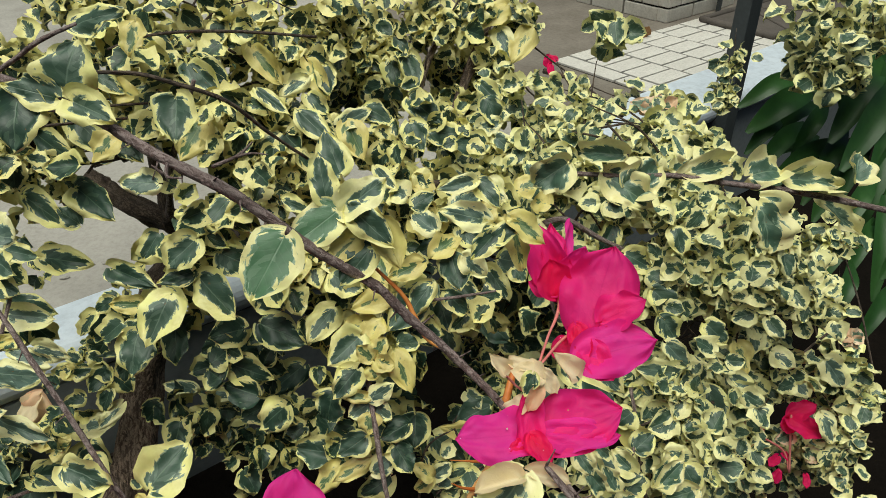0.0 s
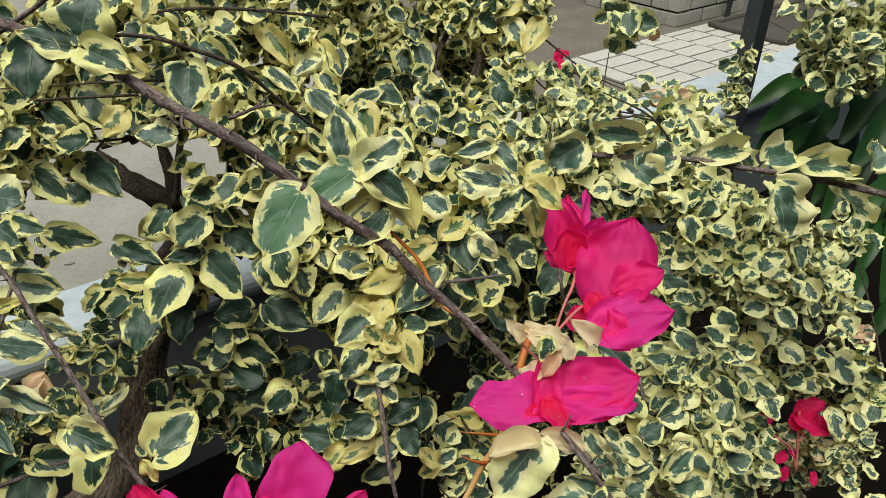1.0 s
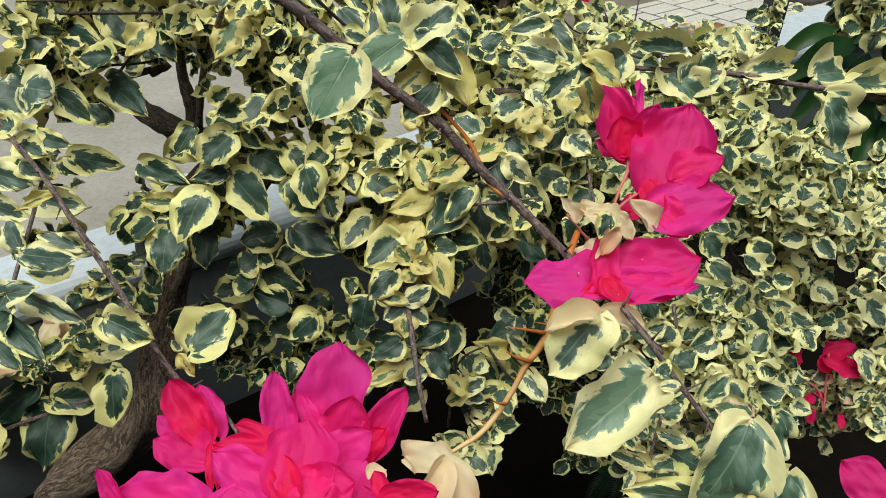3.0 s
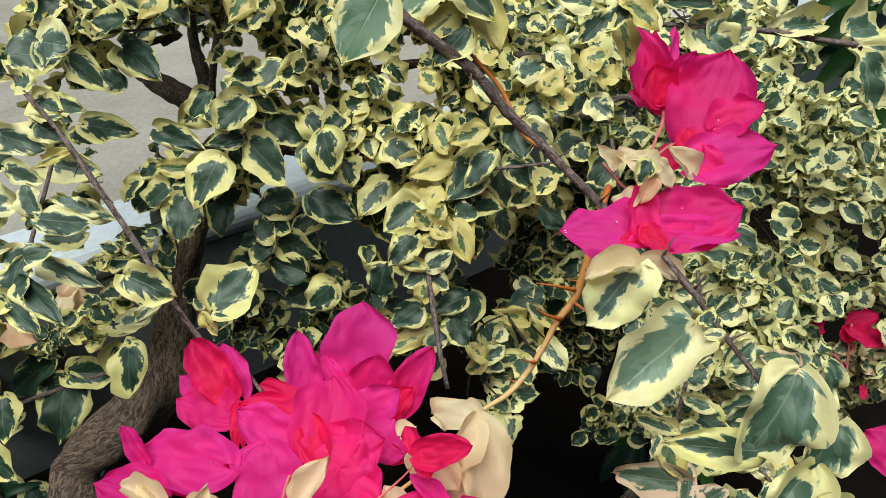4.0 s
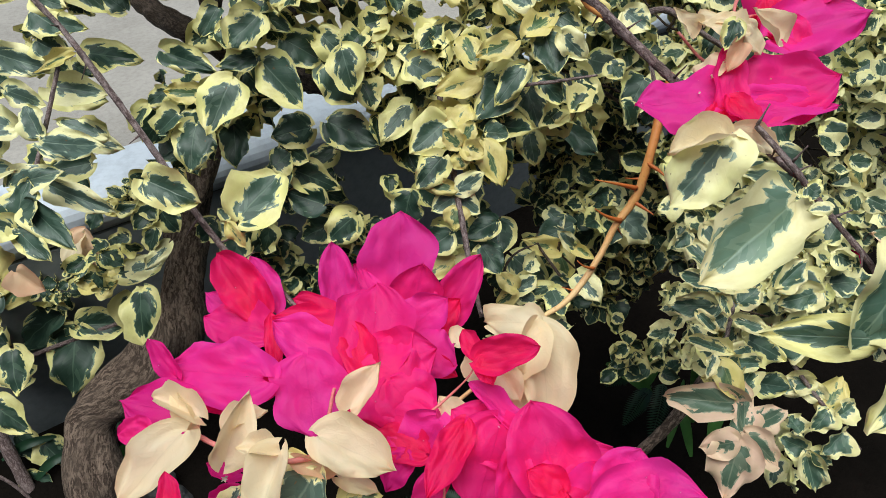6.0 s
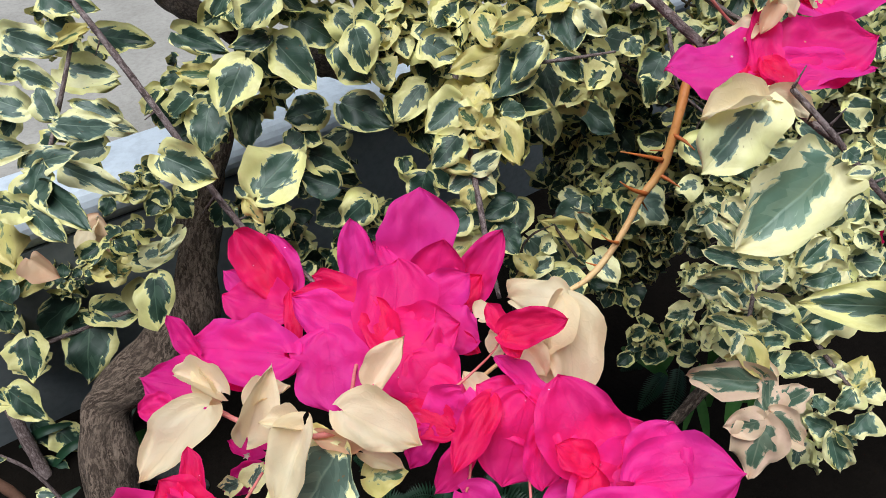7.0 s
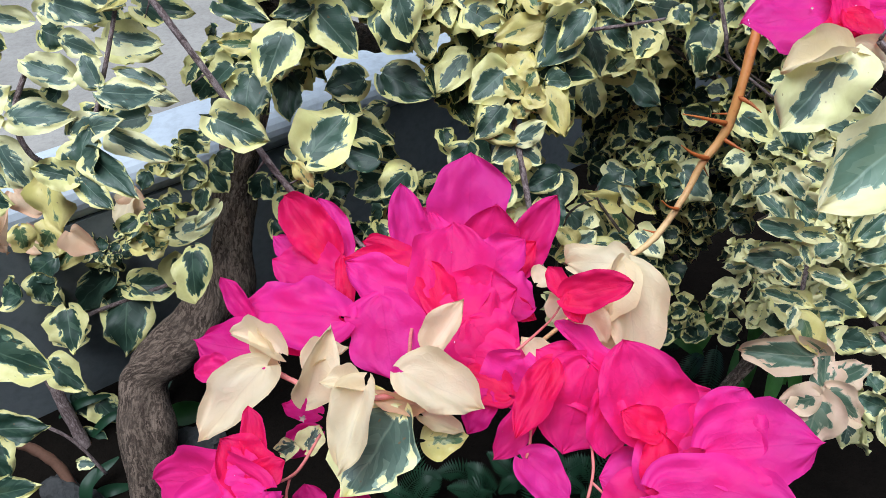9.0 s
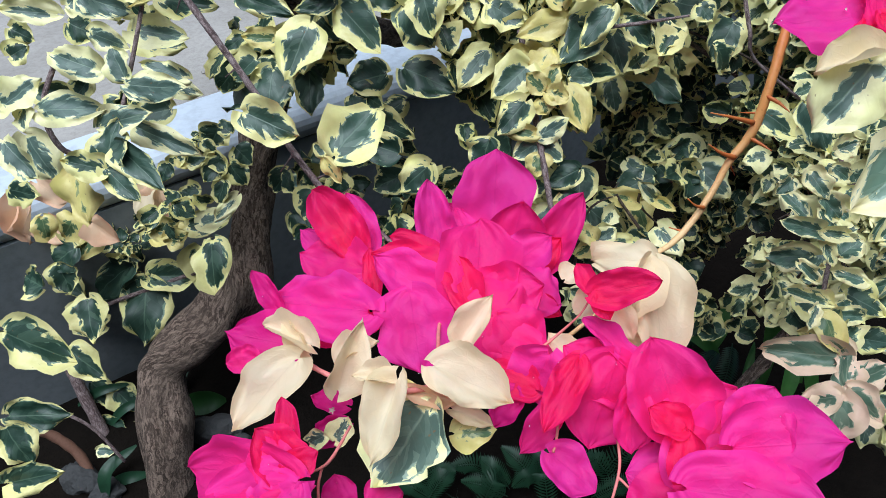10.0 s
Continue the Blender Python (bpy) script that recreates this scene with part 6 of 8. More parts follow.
petal(fl_b2, "cream", -0.233, 0.213, 0.507, -0.262, 0.183, 0.491, 0.025, 10, "flat")
petal(fl_b2, "cream", -0.227, 0.224, 0.507, -0.253, 0.234, 0.515, 0.014, 24, "fold")
petal(fl_b2, "cream", -0.229, 0.225, 0.502, -0.243, 0.241, 0.516, 0.010, -20, "cup")
petal(fl_b2, "cream", -0.210, 0.203, 0.498, -0.202, 0.231, 0.521, 0.019, 26, "cup")
petal(fl_b2, "cream", -0.211, 0.219, 0.501, -0.193, 0.229, 0.508, 0.013, -24, "fold")
petal(fl_b2, "cream", -0.177, 0.197, 0.515, -0.188, 0.164, 0.494, 0.022, 12, "flat")
petal(fl_b2, "cream", -0.181, 0.198, 0.513, -0.198, 0.197, 0.518, 0.011, 30, "fold")
petal(fl_b2, "cream", -0.159, 0.207, 0.514, -0.121, 0.197, 0.504, 0.026, -18, "flat")
petal(fl_b2, "cream", -0.148, 0.237, 0.499, -0.131, 0.257, 0.513, 0.018, -8, "cup")
petal(fl_b2, "peach", -0.173, 0.206, 0.497, -0.149, 0.202, 0.492, 0.009, -8, "fold")
petal(fl_b2, "cream", -0.151, 0.201, 0.488, -0.130, 0.196, 0.483, 0.010, -14, "flat")
petal(br4, "cream", -0.037, 0.296, 0.502, -0.032, 0.255, 0.464, 0.032, -6, "flat")
petal(br4, "cream", -0.042, 0.299, 0.503, -0.059, 0.270, 0.482, 0.020, -14, "fold")
petal(br4, "cream", -0.040, 0.305, 0.498, -0.077, 0.312, 0.502, 0.024, 10, "arch")
petal(br4, "cream", -0.066, 0.277, 0.492, -0.052, 0.259, 0.481, 0.019, 10, "flat")
petal(br4, "cream", -0.082, 0.268, 0.491, -0.071, 0.274, 0.497, 0.016, -20, "fold")
petal(br4, "cream", -0.039, 0.269, 0.465, -0.063, 0.262, 0.452, 0.028, 10, "flat")
petal(br4, "cream", -0.090, 0.288, 0.499, -0.081, 0.295, 0.502, 0.015, -16, "flat")
petal(br4, "cream", -0.090, 0.250, 0.471, -0.099, 0.260, 0.482, 0.014, 18, "fold")
leaf(br4, "yellow", -0.165, 0.208, 0.485, -0.180, 0.199, 0.475, 0.031, 19)
leaf(br4, "yellow", -0.150, 0.195, 0.475, -0.129, 0.196, 0.477, 0.018, -26)
leaf(br4, "pale", -0.162, 0.199, 0.494, -0.188, 0.168, 0.470, 0.042, 33)
leaf(br4, "yellow", -0.175, 0.191, 0.477, -0.155, 0.182, 0.467, 0.019, 0)
leaf(br4, "pale", -0.219, 0.205, 0.449, -0.212, 0.213, 0.459, 0.014, -2)
leaf(br4, "pale", -0.224, 0.206, 0.452, -0.236, 0.203, 0.446, 0.011, 12)
# bract right
petal(fl_c, "light", -0.051, 0.235, 0.481, -0.079, 0.256, 0.500, 0.014, 24, "fold")
petal(fl_c, "pink", -0.057, 0.229, 0.471, -0.090, 0.245, 0.488, 0.030, 6, "flat")
petal(fl_c, "red", -0.085, 0.233, 0.492, -0.103, 0.195, 0.483, 0.018, -2, "flat")
petal(fl_c, "pink", -0.065, 0.235, 0.490, -0.077, 0.206, 0.454, 0.041, -4, "flat")
petal(fl_c, "pink", -0.057, 0.218, 0.487, -0.059, 0.197, 0.463, 0.019, 0, "fold")
petal(fl_c, "pink", -0.032, 0.204, 0.473, -0.046, 0.240, 0.501, 0.042, 2, "cup")
petal(fl_c, "pink", -0.033, 0.200, 0.478, -0.005, 0.222, 0.485, 0.038, -14, "flat")
petal(fl_c, "red", -0.033, 0.198, 0.482, -0.051, 0.206, 0.488, 0.017, 10, "cup")
petal(fl_c, "light", -0.017, 0.179, 0.496, 0.032, 0.182, 0.502, 0.037, -8, "flat")
petal(fl_c, "light", -0.010, 0.183, 0.492, 0.005, 0.204, 0.507, 0.030, -6, "cup")
petal(fl_c, "light", -0.035, 0.177, 0.467, 0.003, 0.211, 0.483, 0.039, -10, "flat")
petal(fl_c, "light", -0.030, 0.184, 0.457, -0.059, 0.189, 0.454, 0.034, 14, "flat")
petal(fl_c, "red", -0.034, 0.175, 0.468, -0.034, 0.199, 0.480, 0.017, -8, "cup")
petal(fl_c, "light", -0.040, 0.162, 0.487, 0.016, 0.150, 0.494, 0.038, -14, "flat")
petal(fl_c, "pink", -0.037, 0.172, 0.475, 0.009, 0.173, 0.479, 0.014, -10, "fold")
petal(fl_c, "pink", -0.034, 0.179, 0.466, -0.054, 0.155, 0.449, 0.036, 12, "flat")
petal(fl_c, "pink", -0.095, 0.220, 0.470, -0.114, 0.204, 0.447, 0.016, 6, "flat")
petal(fl_c3, "light", -0.100, 0.197, 0.458, -0.077, 0.183, 0.448, 0.022, -14, "fold")
petal(fl_d, "red", -0.223, 0.160, 0.488, -0.245, 0.173, 0.500, 0.024, 12, "cup")
petal(fl_d, "red", -0.228, 0.158, 0.492, -0.213, 0.164, 0.500, 0.013, 0, "fold")
petal(fl_d, "pink", -0.223, 0.155, 0.492, -0.280, 0.168, 0.480, 0.029, 6, "fold")
petal(fl_d, "red", -0.227, 0.170, 0.495, -0.234, 0.188, 0.508, 0.011, 10, "fold")
petal(fl_d, "light", -0.220, 0.151, 0.494, -0.242, 0.137, 0.480, 0.030, 14, "flat")
petal(fl_d, "light", -0.222, 0.153, 0.494, -0.268, 0.148, 0.478, 0.026, 10, "flat")
petal(fl_d, "pink", -0.229, 0.155, 0.490, -0.242, 0.171, 0.501, 0.019, 6, "flat")
petal(fl_d, "magenta", -0.214, 0.217, 0.448, -0.235, 0.209, 0.438, 0.015, 10, "fold")
petal(fl_d, "magenta", -0.217, 0.230, 0.448, -0.240, 0.239, 0.444, 0.013, 14, "flat")
petal(fl_d, "magenta", -0.207, 0.165, 0.448, -0.213, 0.178, 0.457, 0.017, 0, "flat")
petal(fl_d, "pink", -0.191, 0.163, 0.459, -0.176, 0.168, 0.463, 0.020, -14, "flat")
petal(fl_e, "red", 0.526, 0.861, 0.097, 0.513, 0.829, 0.066, 0.037, -12)
petal(fl_e, "red", 0.532, 0.866, 0.087, 0.540, 0.885, 0.111, 0.024, -6)
petal(fl_e, "red", 0.568, 0.837, 0.042, 0.549, 0.823, 0.036, 0.015, 5)
petal(fl_e, "red", 0.568, 0.824, 0.022, 0.565, 0.808, 0.005, 0.015, -8)
petal(fl_e, "red", 0.614, 0.820, 0.016, 0.612, 0.805, 0.000, 0.014, -4)
petal(fl_e, "red", 0.587, 0.835, 0.038, 0.575, 0.841, 0.046, 0.012, 12)
petal(fl_e2, "red", 0.580, 0.858, 0.110, 0.629, 0.834, 0.098, 0.044, -26)
petal(fl_e2, "red", 0.585, 0.867, 0.106, 0.628, 0.880, 0.118, 0.029, -16)
petal(fl_e2, "red", 0.587, 0.865, 0.103, 0.576, 0.845, 0.089, 0.026, 12)
leaf(fl_e2, "blush", 0.593, 0.858, 0.074, 0.564, 0.848, 0.069, 0.027, -1)
leaf(fl_e2, "blush", 0.615, 0.843, 0.050, 0.647, 0.828, 0.034, 0.028, -17)
petal(fl_e2, "pink", 0.582, 0.613, 0.065, 0.526, 0.652, 0.097, 0.059, -9)
# sunlit shoots
leaf(br5, "yellow", -0.069, 0.737, 0.479, -0.086, 0.763, 0.509, 0.030, -2)
leaf(br5, "pale", -0.010, 0.786, 0.527, -0.041, 0.806, 0.545, 0.031, 11)
leaf(br5, "yellow", -0.013, 0.767, 0.501, 0.018, 0.790, 0.522, 0.031, -12)
leaf(br5, "pale", 0.026, 0.759, 0.506, 0.054, 0.743, 0.484, 0.031, 8)
leaf(br5, "yellow", 0.046, 0.812, 0.526, 0.072, 0.833, 0.541, 0.031, 3)
leaf(br5, "pale", 0.015, 0.822, 0.541, 0.051, 0.842, 0.550, 0.031, 1)
leaf(br5, "yellow", -0.012, 0.844, 0.555, -0.041, 0.843, 0.571, 0.032, 11)
leaf(br5, "pale", 0.058, 0.859, 0.557, 0.087, 0.845, 0.541, 0.033, -15)
leaf(br5, "yellow", 0.080, 0.819, 0.502, 0.059, 0.834, 0.519, 0.029, -8)
leaf(br5, "yellow", 0.104, 0.872, 0.539, 0.134, 0.882, 0.551, 0.030, -10)
leaf(br5, "pale", 0.112, 0.843, 0.500, 0.139, 0.824, 0.486, 0.034, 14)
leaf(br5, "yellow", 0.147, 0.861, 0.523, 0.121, 0.877, 0.524, 0.031, 0)
leaf(br5, "yellow", -0.094, 0.696, 0.424, -0.078, 0.713, 0.446, 0.028, -15)
leaf(br5, "pale", -0.046, 0.830, 0.553, -0.070, 0.836, 0.564, 0.033, 1)
leaf(br5, "yellow", -0.087, 0.809, 0.526, -0.108, 0.833, 0.544, 0.030, -11)

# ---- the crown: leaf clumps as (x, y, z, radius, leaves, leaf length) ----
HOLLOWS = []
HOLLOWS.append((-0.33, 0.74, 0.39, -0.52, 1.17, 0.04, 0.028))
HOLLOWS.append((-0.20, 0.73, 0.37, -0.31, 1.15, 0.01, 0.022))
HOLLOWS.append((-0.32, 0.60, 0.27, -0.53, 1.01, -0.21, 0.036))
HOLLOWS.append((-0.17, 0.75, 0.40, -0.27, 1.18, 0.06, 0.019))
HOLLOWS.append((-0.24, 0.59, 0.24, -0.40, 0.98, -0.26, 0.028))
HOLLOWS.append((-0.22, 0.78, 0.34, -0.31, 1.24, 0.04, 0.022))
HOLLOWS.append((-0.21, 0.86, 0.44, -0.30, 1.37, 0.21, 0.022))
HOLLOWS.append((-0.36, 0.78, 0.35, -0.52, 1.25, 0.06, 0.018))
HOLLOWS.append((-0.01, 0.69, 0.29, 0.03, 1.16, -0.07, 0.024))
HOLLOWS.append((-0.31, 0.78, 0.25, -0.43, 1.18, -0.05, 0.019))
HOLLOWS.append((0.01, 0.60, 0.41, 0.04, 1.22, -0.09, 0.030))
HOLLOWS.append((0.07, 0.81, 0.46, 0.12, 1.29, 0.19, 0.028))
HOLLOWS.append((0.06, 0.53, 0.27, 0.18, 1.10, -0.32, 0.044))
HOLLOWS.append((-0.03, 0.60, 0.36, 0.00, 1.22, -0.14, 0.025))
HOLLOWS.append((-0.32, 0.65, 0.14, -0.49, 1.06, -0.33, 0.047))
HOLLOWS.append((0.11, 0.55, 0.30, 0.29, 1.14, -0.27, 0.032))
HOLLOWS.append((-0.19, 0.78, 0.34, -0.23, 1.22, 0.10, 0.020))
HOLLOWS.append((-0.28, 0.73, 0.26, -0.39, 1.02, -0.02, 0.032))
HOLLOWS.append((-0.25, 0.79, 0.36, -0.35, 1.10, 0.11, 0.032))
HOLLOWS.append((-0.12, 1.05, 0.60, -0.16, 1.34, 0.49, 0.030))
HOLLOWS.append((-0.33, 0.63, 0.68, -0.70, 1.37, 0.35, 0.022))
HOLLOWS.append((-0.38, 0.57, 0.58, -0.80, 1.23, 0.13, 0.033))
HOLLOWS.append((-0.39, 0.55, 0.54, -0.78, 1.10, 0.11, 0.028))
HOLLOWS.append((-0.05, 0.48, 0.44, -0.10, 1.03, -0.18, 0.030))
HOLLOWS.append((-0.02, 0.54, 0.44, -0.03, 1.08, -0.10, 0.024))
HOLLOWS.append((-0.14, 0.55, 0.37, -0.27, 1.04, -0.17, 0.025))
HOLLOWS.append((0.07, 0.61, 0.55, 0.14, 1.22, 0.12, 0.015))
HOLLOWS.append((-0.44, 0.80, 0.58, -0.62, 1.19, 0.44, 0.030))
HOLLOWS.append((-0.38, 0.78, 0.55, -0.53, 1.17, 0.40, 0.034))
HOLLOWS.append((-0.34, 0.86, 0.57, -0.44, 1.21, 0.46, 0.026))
HOLLOWS.append((-0.46, 0.72, 0.55, -0.66, 1.09, 0.39, 0.024))
CROWN_TOP = []
CROWN_TOP += [(-0.57, 1.01, 0.72, 0.071, 40, 0.045), (-0.62, 0.97, 0.63, 0.047, 16, 0.046), (-0.56, 0.99, 0.62, 0.048, 16, 0.046), (-0.47, 0.99, 0.62, 0.048, 16, 0.046), (-0.61, 0.91, 0.57, 0.035, 12, 0.046), (-0.55, 0.94, 0.58, 0.036, 12, 0.046), (-0.42, 1.00, 0.58, 0.041, 14, 0.045), (-0.35, 0.97, 0.62, 0.039, 14, 0.045), (-0.33, 0.97, 0.53, 0.041, 14, 0.045), (-0.55, 0.81, 0.65, 0.034, 7, 0.046), (-0.25, 1.46, 0.59, 0.103, 50, 0.045), (-0.16, 1.48, 0.53, 0.107, 50, 0.045), (-0.04, 1.48, 0.52, 0.107, 50, 0.045), (0.08, 1.47, 0.51, 0.095, 50, 0.045)]
CROWN_TOP += [(-0.35, 1.11, 0.61, 0.064, 30, 0.045), (-0.46, 1.13, 0.64, 0.054, 24, 0.045), (-0.33, 1.37, 0.64, 0.096, 40, 0.045), (-0.45, 1.38, 0.66, 0.085, 34, 0.045), (-0.63, 1.23, 0.70, 0.076, 30, 0.045), (-0.48, 1.07, 0.72, 0.066, 34, 0.045), (-0.37, 1.04, 0.68, 0.075, 40, 0.045), (-0.31, 1.11, 0.69, 0.069, 34, 0.045), (-0.23, 1.08, 0.65, 0.078, 40, 0.045), (-0.19, 1.32, 0.65, 0.092, 60, 0.045), (-0.09, 1.46, 0.60, 0.103, 70, 0.045), (0.02, 1.46, 0.60, 0.103, 70, 0.045), (0.13, 1.46, 0.59, 0.069, 40, 0.045), (-0.09, 1.41, 0.51, 0.080, 40, 0.045)]
CROWN_TOP += [(-0.24, 0.95, 0.63, 0.063, 34, 0.045), (-0.54, 1.04, 0.63, 0.043, 12, 0.050)]
CROWN_FACE = []
CROWN_FACE += [(-0.10, 0.66, 0.15, 0.036, 10, 0.044), (-0.66, 0.96, 0.36, 0.050, 14, 0.044), (-0.59, 0.98, 0.48, 0.043, 12, 0.044), (-0.69, 0.91, 0.28, 0.045, 12, 0.044), (-0.69, 0.96, 0.08, 0.051, 12, 0.044), (-0.77, 0.95, 0.07, 0.051, 12, 0.044), (-0.38, 0.95, 0.51, 0.041, 14, 0.045), (-0.61, 0.83, 0.50, 0.030, 7, 0.046), (-0.56, 0.90, 0.52, 0.028, 6, 0.046), (-0.02, 1.23, 0.51, 0.062, 30, 0.040), (0.03, 1.04, 0.49, 0.073, 40, 0.042), (-0.07, 0.89, 0.54, 0.055, 28, 0.042), (-0.30, 0.96, 0.55, 0.050, 20, 0.045), (-0.17, 0.83, 0.48, 0.054, 26, 0.045)]
CROWN_FACE += [(-0.24, 0.81, 0.45, 0.046, 20, 0.048), (-0.14, 0.93, 0.60, 0.063, 34, 0.042), (-0.07, 0.97, 0.57, 0.066, 40, 0.042), (0.05, 1.12, 0.53, 0.085, 54, 0.042), (-0.31, 0.85, 0.47, 0.055, 18, 0.050), (-0.36, 0.94, 0.62, 0.047, 18, 0.045), (-0.62, 1.02, 0.56, 0.043, 12, 0.050), (-0.57, 0.94, 0.52, 0.033, 4, 0.050), (-0.24, 0.89, 0.54, 0.055, 24, 0.045), (-0.18, 0.89, 0.54, 0.055, 24, 0.045), (-0.11, 0.80, 0.48, 0.060, 30, 0.045), (-0.03, 0.86, 0.49, 0.063, 30, 0.045), (0.05, 0.86, 0.49, 0.063, 34, 0.045)]
CROWN_FACE += [(0.03, 0.78, 0.46, 0.052, 26, 0.042), (-0.15, 0.82, 0.37, 0.065, 24, 0.045), (-0.06, 0.74, 0.43, 0.044, 22, 0.045), (-0.09, 0.68, 0.39, 0.050, 24, 0.045), (-0.24, 0.77, 0.19, 0.068, 30, 0.045), (-0.11, 0.69, 0.27, 0.054, 26, 0.045), (-0.39, 0.82, 0.37, 0.041, 10, 0.050), (-0.44, 0.79, 0.35, 0.036, 6, 0.050), (-0.43, 0.80, 0.40, 0.028, 6, 0.045), (-0.56, 0.76, 0.42, 0.034, 3, 0.045)]
CROWN_FACE += [(-0.56, 0.72, 0.37, 0.037, 4, 0.045), (-0.71, 1.09, 0.07, 0.036, 60, 0.020), (-0.13, 0.93, 0.38, 0.046, 22, 0.042), (-0.17, 0.81, 0.38, 0.050, 26, 0.045), (-0.38, 0.94, 0.02, 0.049, 16, 0.040), (-0.52, 0.97, -0.01, 0.041, 10, 0.040), (-0.37, 0.87, 0.40, 0.045, 16, 0.050), (-0.47, 0.86, 0.40, 0.037, 10, 0.050), (-0.54, 0.86, 0.40, 0.022, 3, 0.050)]
CROWN_RIGHT = []
CROWN_RIGHT += [(0.33, 0.78, 0.33, 0.040, 16, 0.036), (0.41, 0.79, 0.28, 0.041, 14, 0.036), (0.29, 0.74, 0.30, 0.039, 14, 0.036), (0.47, 0.89, 0.35, 0.039, 12, 0.036), (0.03, 0.69, 0.23, 0.031, 10, 0.044), (-0.01, 0.64, 0.15, 0.035, 10, 0.044), (0.07, 0.68, 0.17, 0.028, 7, 0.044), (0.18, 1.52, 0.59, 0.047, 16, 0.045), (0.14, 1.41, 0.52, 0.069, 30, 0.045), (0.34, 1.36, 0.44, 0.069, 30, 0.040), (0.25, 1.37, 0.45, 0.069, 34, 0.040), (0.40, 1.15, 0.48, 0.049, 24, 0.040), (0.13, 1.09, 0.48, 0.076, 40, 0.042), (0.14, 0.97, 0.47, 0.061, 34, 0.042)]
CROWN_RIGHT += [(0.17, 0.94, 0.42, 0.052, 30, 0.040), (0.24, 0.92, 0.43, 0.060, 36, 0.040), (0.29, 0.86, 0.39, 0.058, 36, 0.038), (0.29, 0.79, 0.32, 0.057, 36, 0.038), (0.29, 0.75, 0.28, 0.048, 30, 0.038), (0.13, 1.28, 0.50, 0.064, 40, 0.042), (0.19, 1.26, 0.47, 0.064, 40, 0.040), (0.27, 1.16, 0.50, 0.069, 44, 0.040), (0.33, 1.07, 0.53, 0.054, 36, 0.040), (0.19, 1.01, 0.50, 0.071, 44, 0.040), (0.27, 0.96, 0.50, 0.068, 44, 0.040), (0.36, 0.96, 0.50, 0.068, 44, 0.040), (0.41, 1.02, 0.52, 0.044, 24, 0.040), (0.44, 0.92, 0.44, 0.068, 44, 0.038)]
CROWN_RIGHT += [(0.34, 0.88, 0.45, 0.066, 44, 0.038), (0.47, 0.89, 0.38, 0.077, 56, 0.036), (0.57, 0.92, 0.32, 0.054, 36, 0.036), (0.38, 0.82, 0.38, 0.073, 56, 0.036), (0.54, 0.92, 0.22, 0.085, 56, 0.036), (0.68, 0.97, 0.15, 0.061, 36, 0.036), (0.35, 0.76, 0.31, 0.072, 56, 0.036), (0.53, 0.90, 0.11, 0.088, 56, 0.036), (0.70, 0.96, 0.01, 0.074, 44, 0.036), (0.31, 0.70, 0.26, 0.070, 56, 0.038), (0.45, 0.79, 0.08, 0.082, 56, 0.038), (0.65, 0.91, -0.07, 0.085, 50, 0.038), (0.25, 0.67, 0.19, 0.063, 44, 0.038), (0.29, 0.96, 0.35, 0.043, 26, 0.040)]
CROWN_RIGHT += [(0.27, 0.78, 0.29, 0.036, 20, 0.036), (0.27, 0.85, 0.29, 0.037, 20, 0.038), (0.27, 0.78, 0.21, 0.037, 18, 0.036), (0.26, 0.71, 0.21, 0.036, 18, 0.036), (0.33, 0.76, 0.26, 0.036, 16, 0.036), (0.31, 0.66, 0.23, 0.030, 14, 0.036), (0.01, 0.99, 0.39, 0.052, 22, 0.042), (-0.01, 0.96, 0.36, 0.043, 18, 0.042), (0.11, 1.06, 0.40, 0.045, 18, 0.042), (0.06, 1.06, 0.49, 0.052, 20, 0.042), (0.27, 0.73, 0.26, 0.042, 24, 0.036), (0.28, 0.66, 0.23, 0.037, 22, 0.036), (0.23, 0.61, 0.20, 0.029, 16, 0.036), (0.28, 0.57, 0.20, 0.028, 14, 0.036)]
CROWN_RIGHT += [(0.29, 0.50, 0.12, 0.025, 12, 0.036), (0.85, 1.60, 0.54, 0.101, 60, 0.050), (0.93, 1.56, 0.48, 0.063, 34, 0.050), (0.96, 1.62, 0.57, 0.076, 40, 0.050), (0.82, 1.96, 0.36, 0.047, 16, 0.040), (0.80, 1.92, 0.29, 0.039, 12, 0.040), (0.22, 1.23, 0.69, 0.024, 6, 0.050), (0.31, 1.31, 0.64, 0.026, 6, 0.050), (0.45, 1.43, 0.45, 0.041, 14, 0.045), (0.71, 1.09, 0.30, 0.051, 20, 0.040), (0.72, 0.91, 0.11, 0.039, 14, 0.036), (0.68, 0.83, 0.06, 0.047, 20, 0.036)]
CROWN_LOW = []
CROWN_LOW += [(0.11, 0.83, 0.21, 0.036, 10, 0.048), (0.20, 0.89, 0.12, 0.039, 12, 0.044), (0.12, 0.88, 0.03, 0.045, 13, 0.042), (0.20, 0.86, 0.00, 0.045, 13, 0.042), (0.23, 0.88, 0.18, 0.033, 10, 0.042), (0.08, 1.02, 0.20, 0.036, 10, 0.044), (0.16, 1.04, 0.23, 0.041, 12, 0.044), (0.05, 1.06, 0.25, 0.082, 44, 0.045), (0.14, 1.16, 0.28, 0.066, 24, 0.045), (0.21, 1.12, 0.15, 0.069, 26, 0.045), (0.13, 1.12, 0.16, 0.059, 22, 0.045), (0.20, 1.12, 0.08, 0.072, 26, 0.045), (0.28, 1.11, 0.13, 0.059, 24, 0.045)]
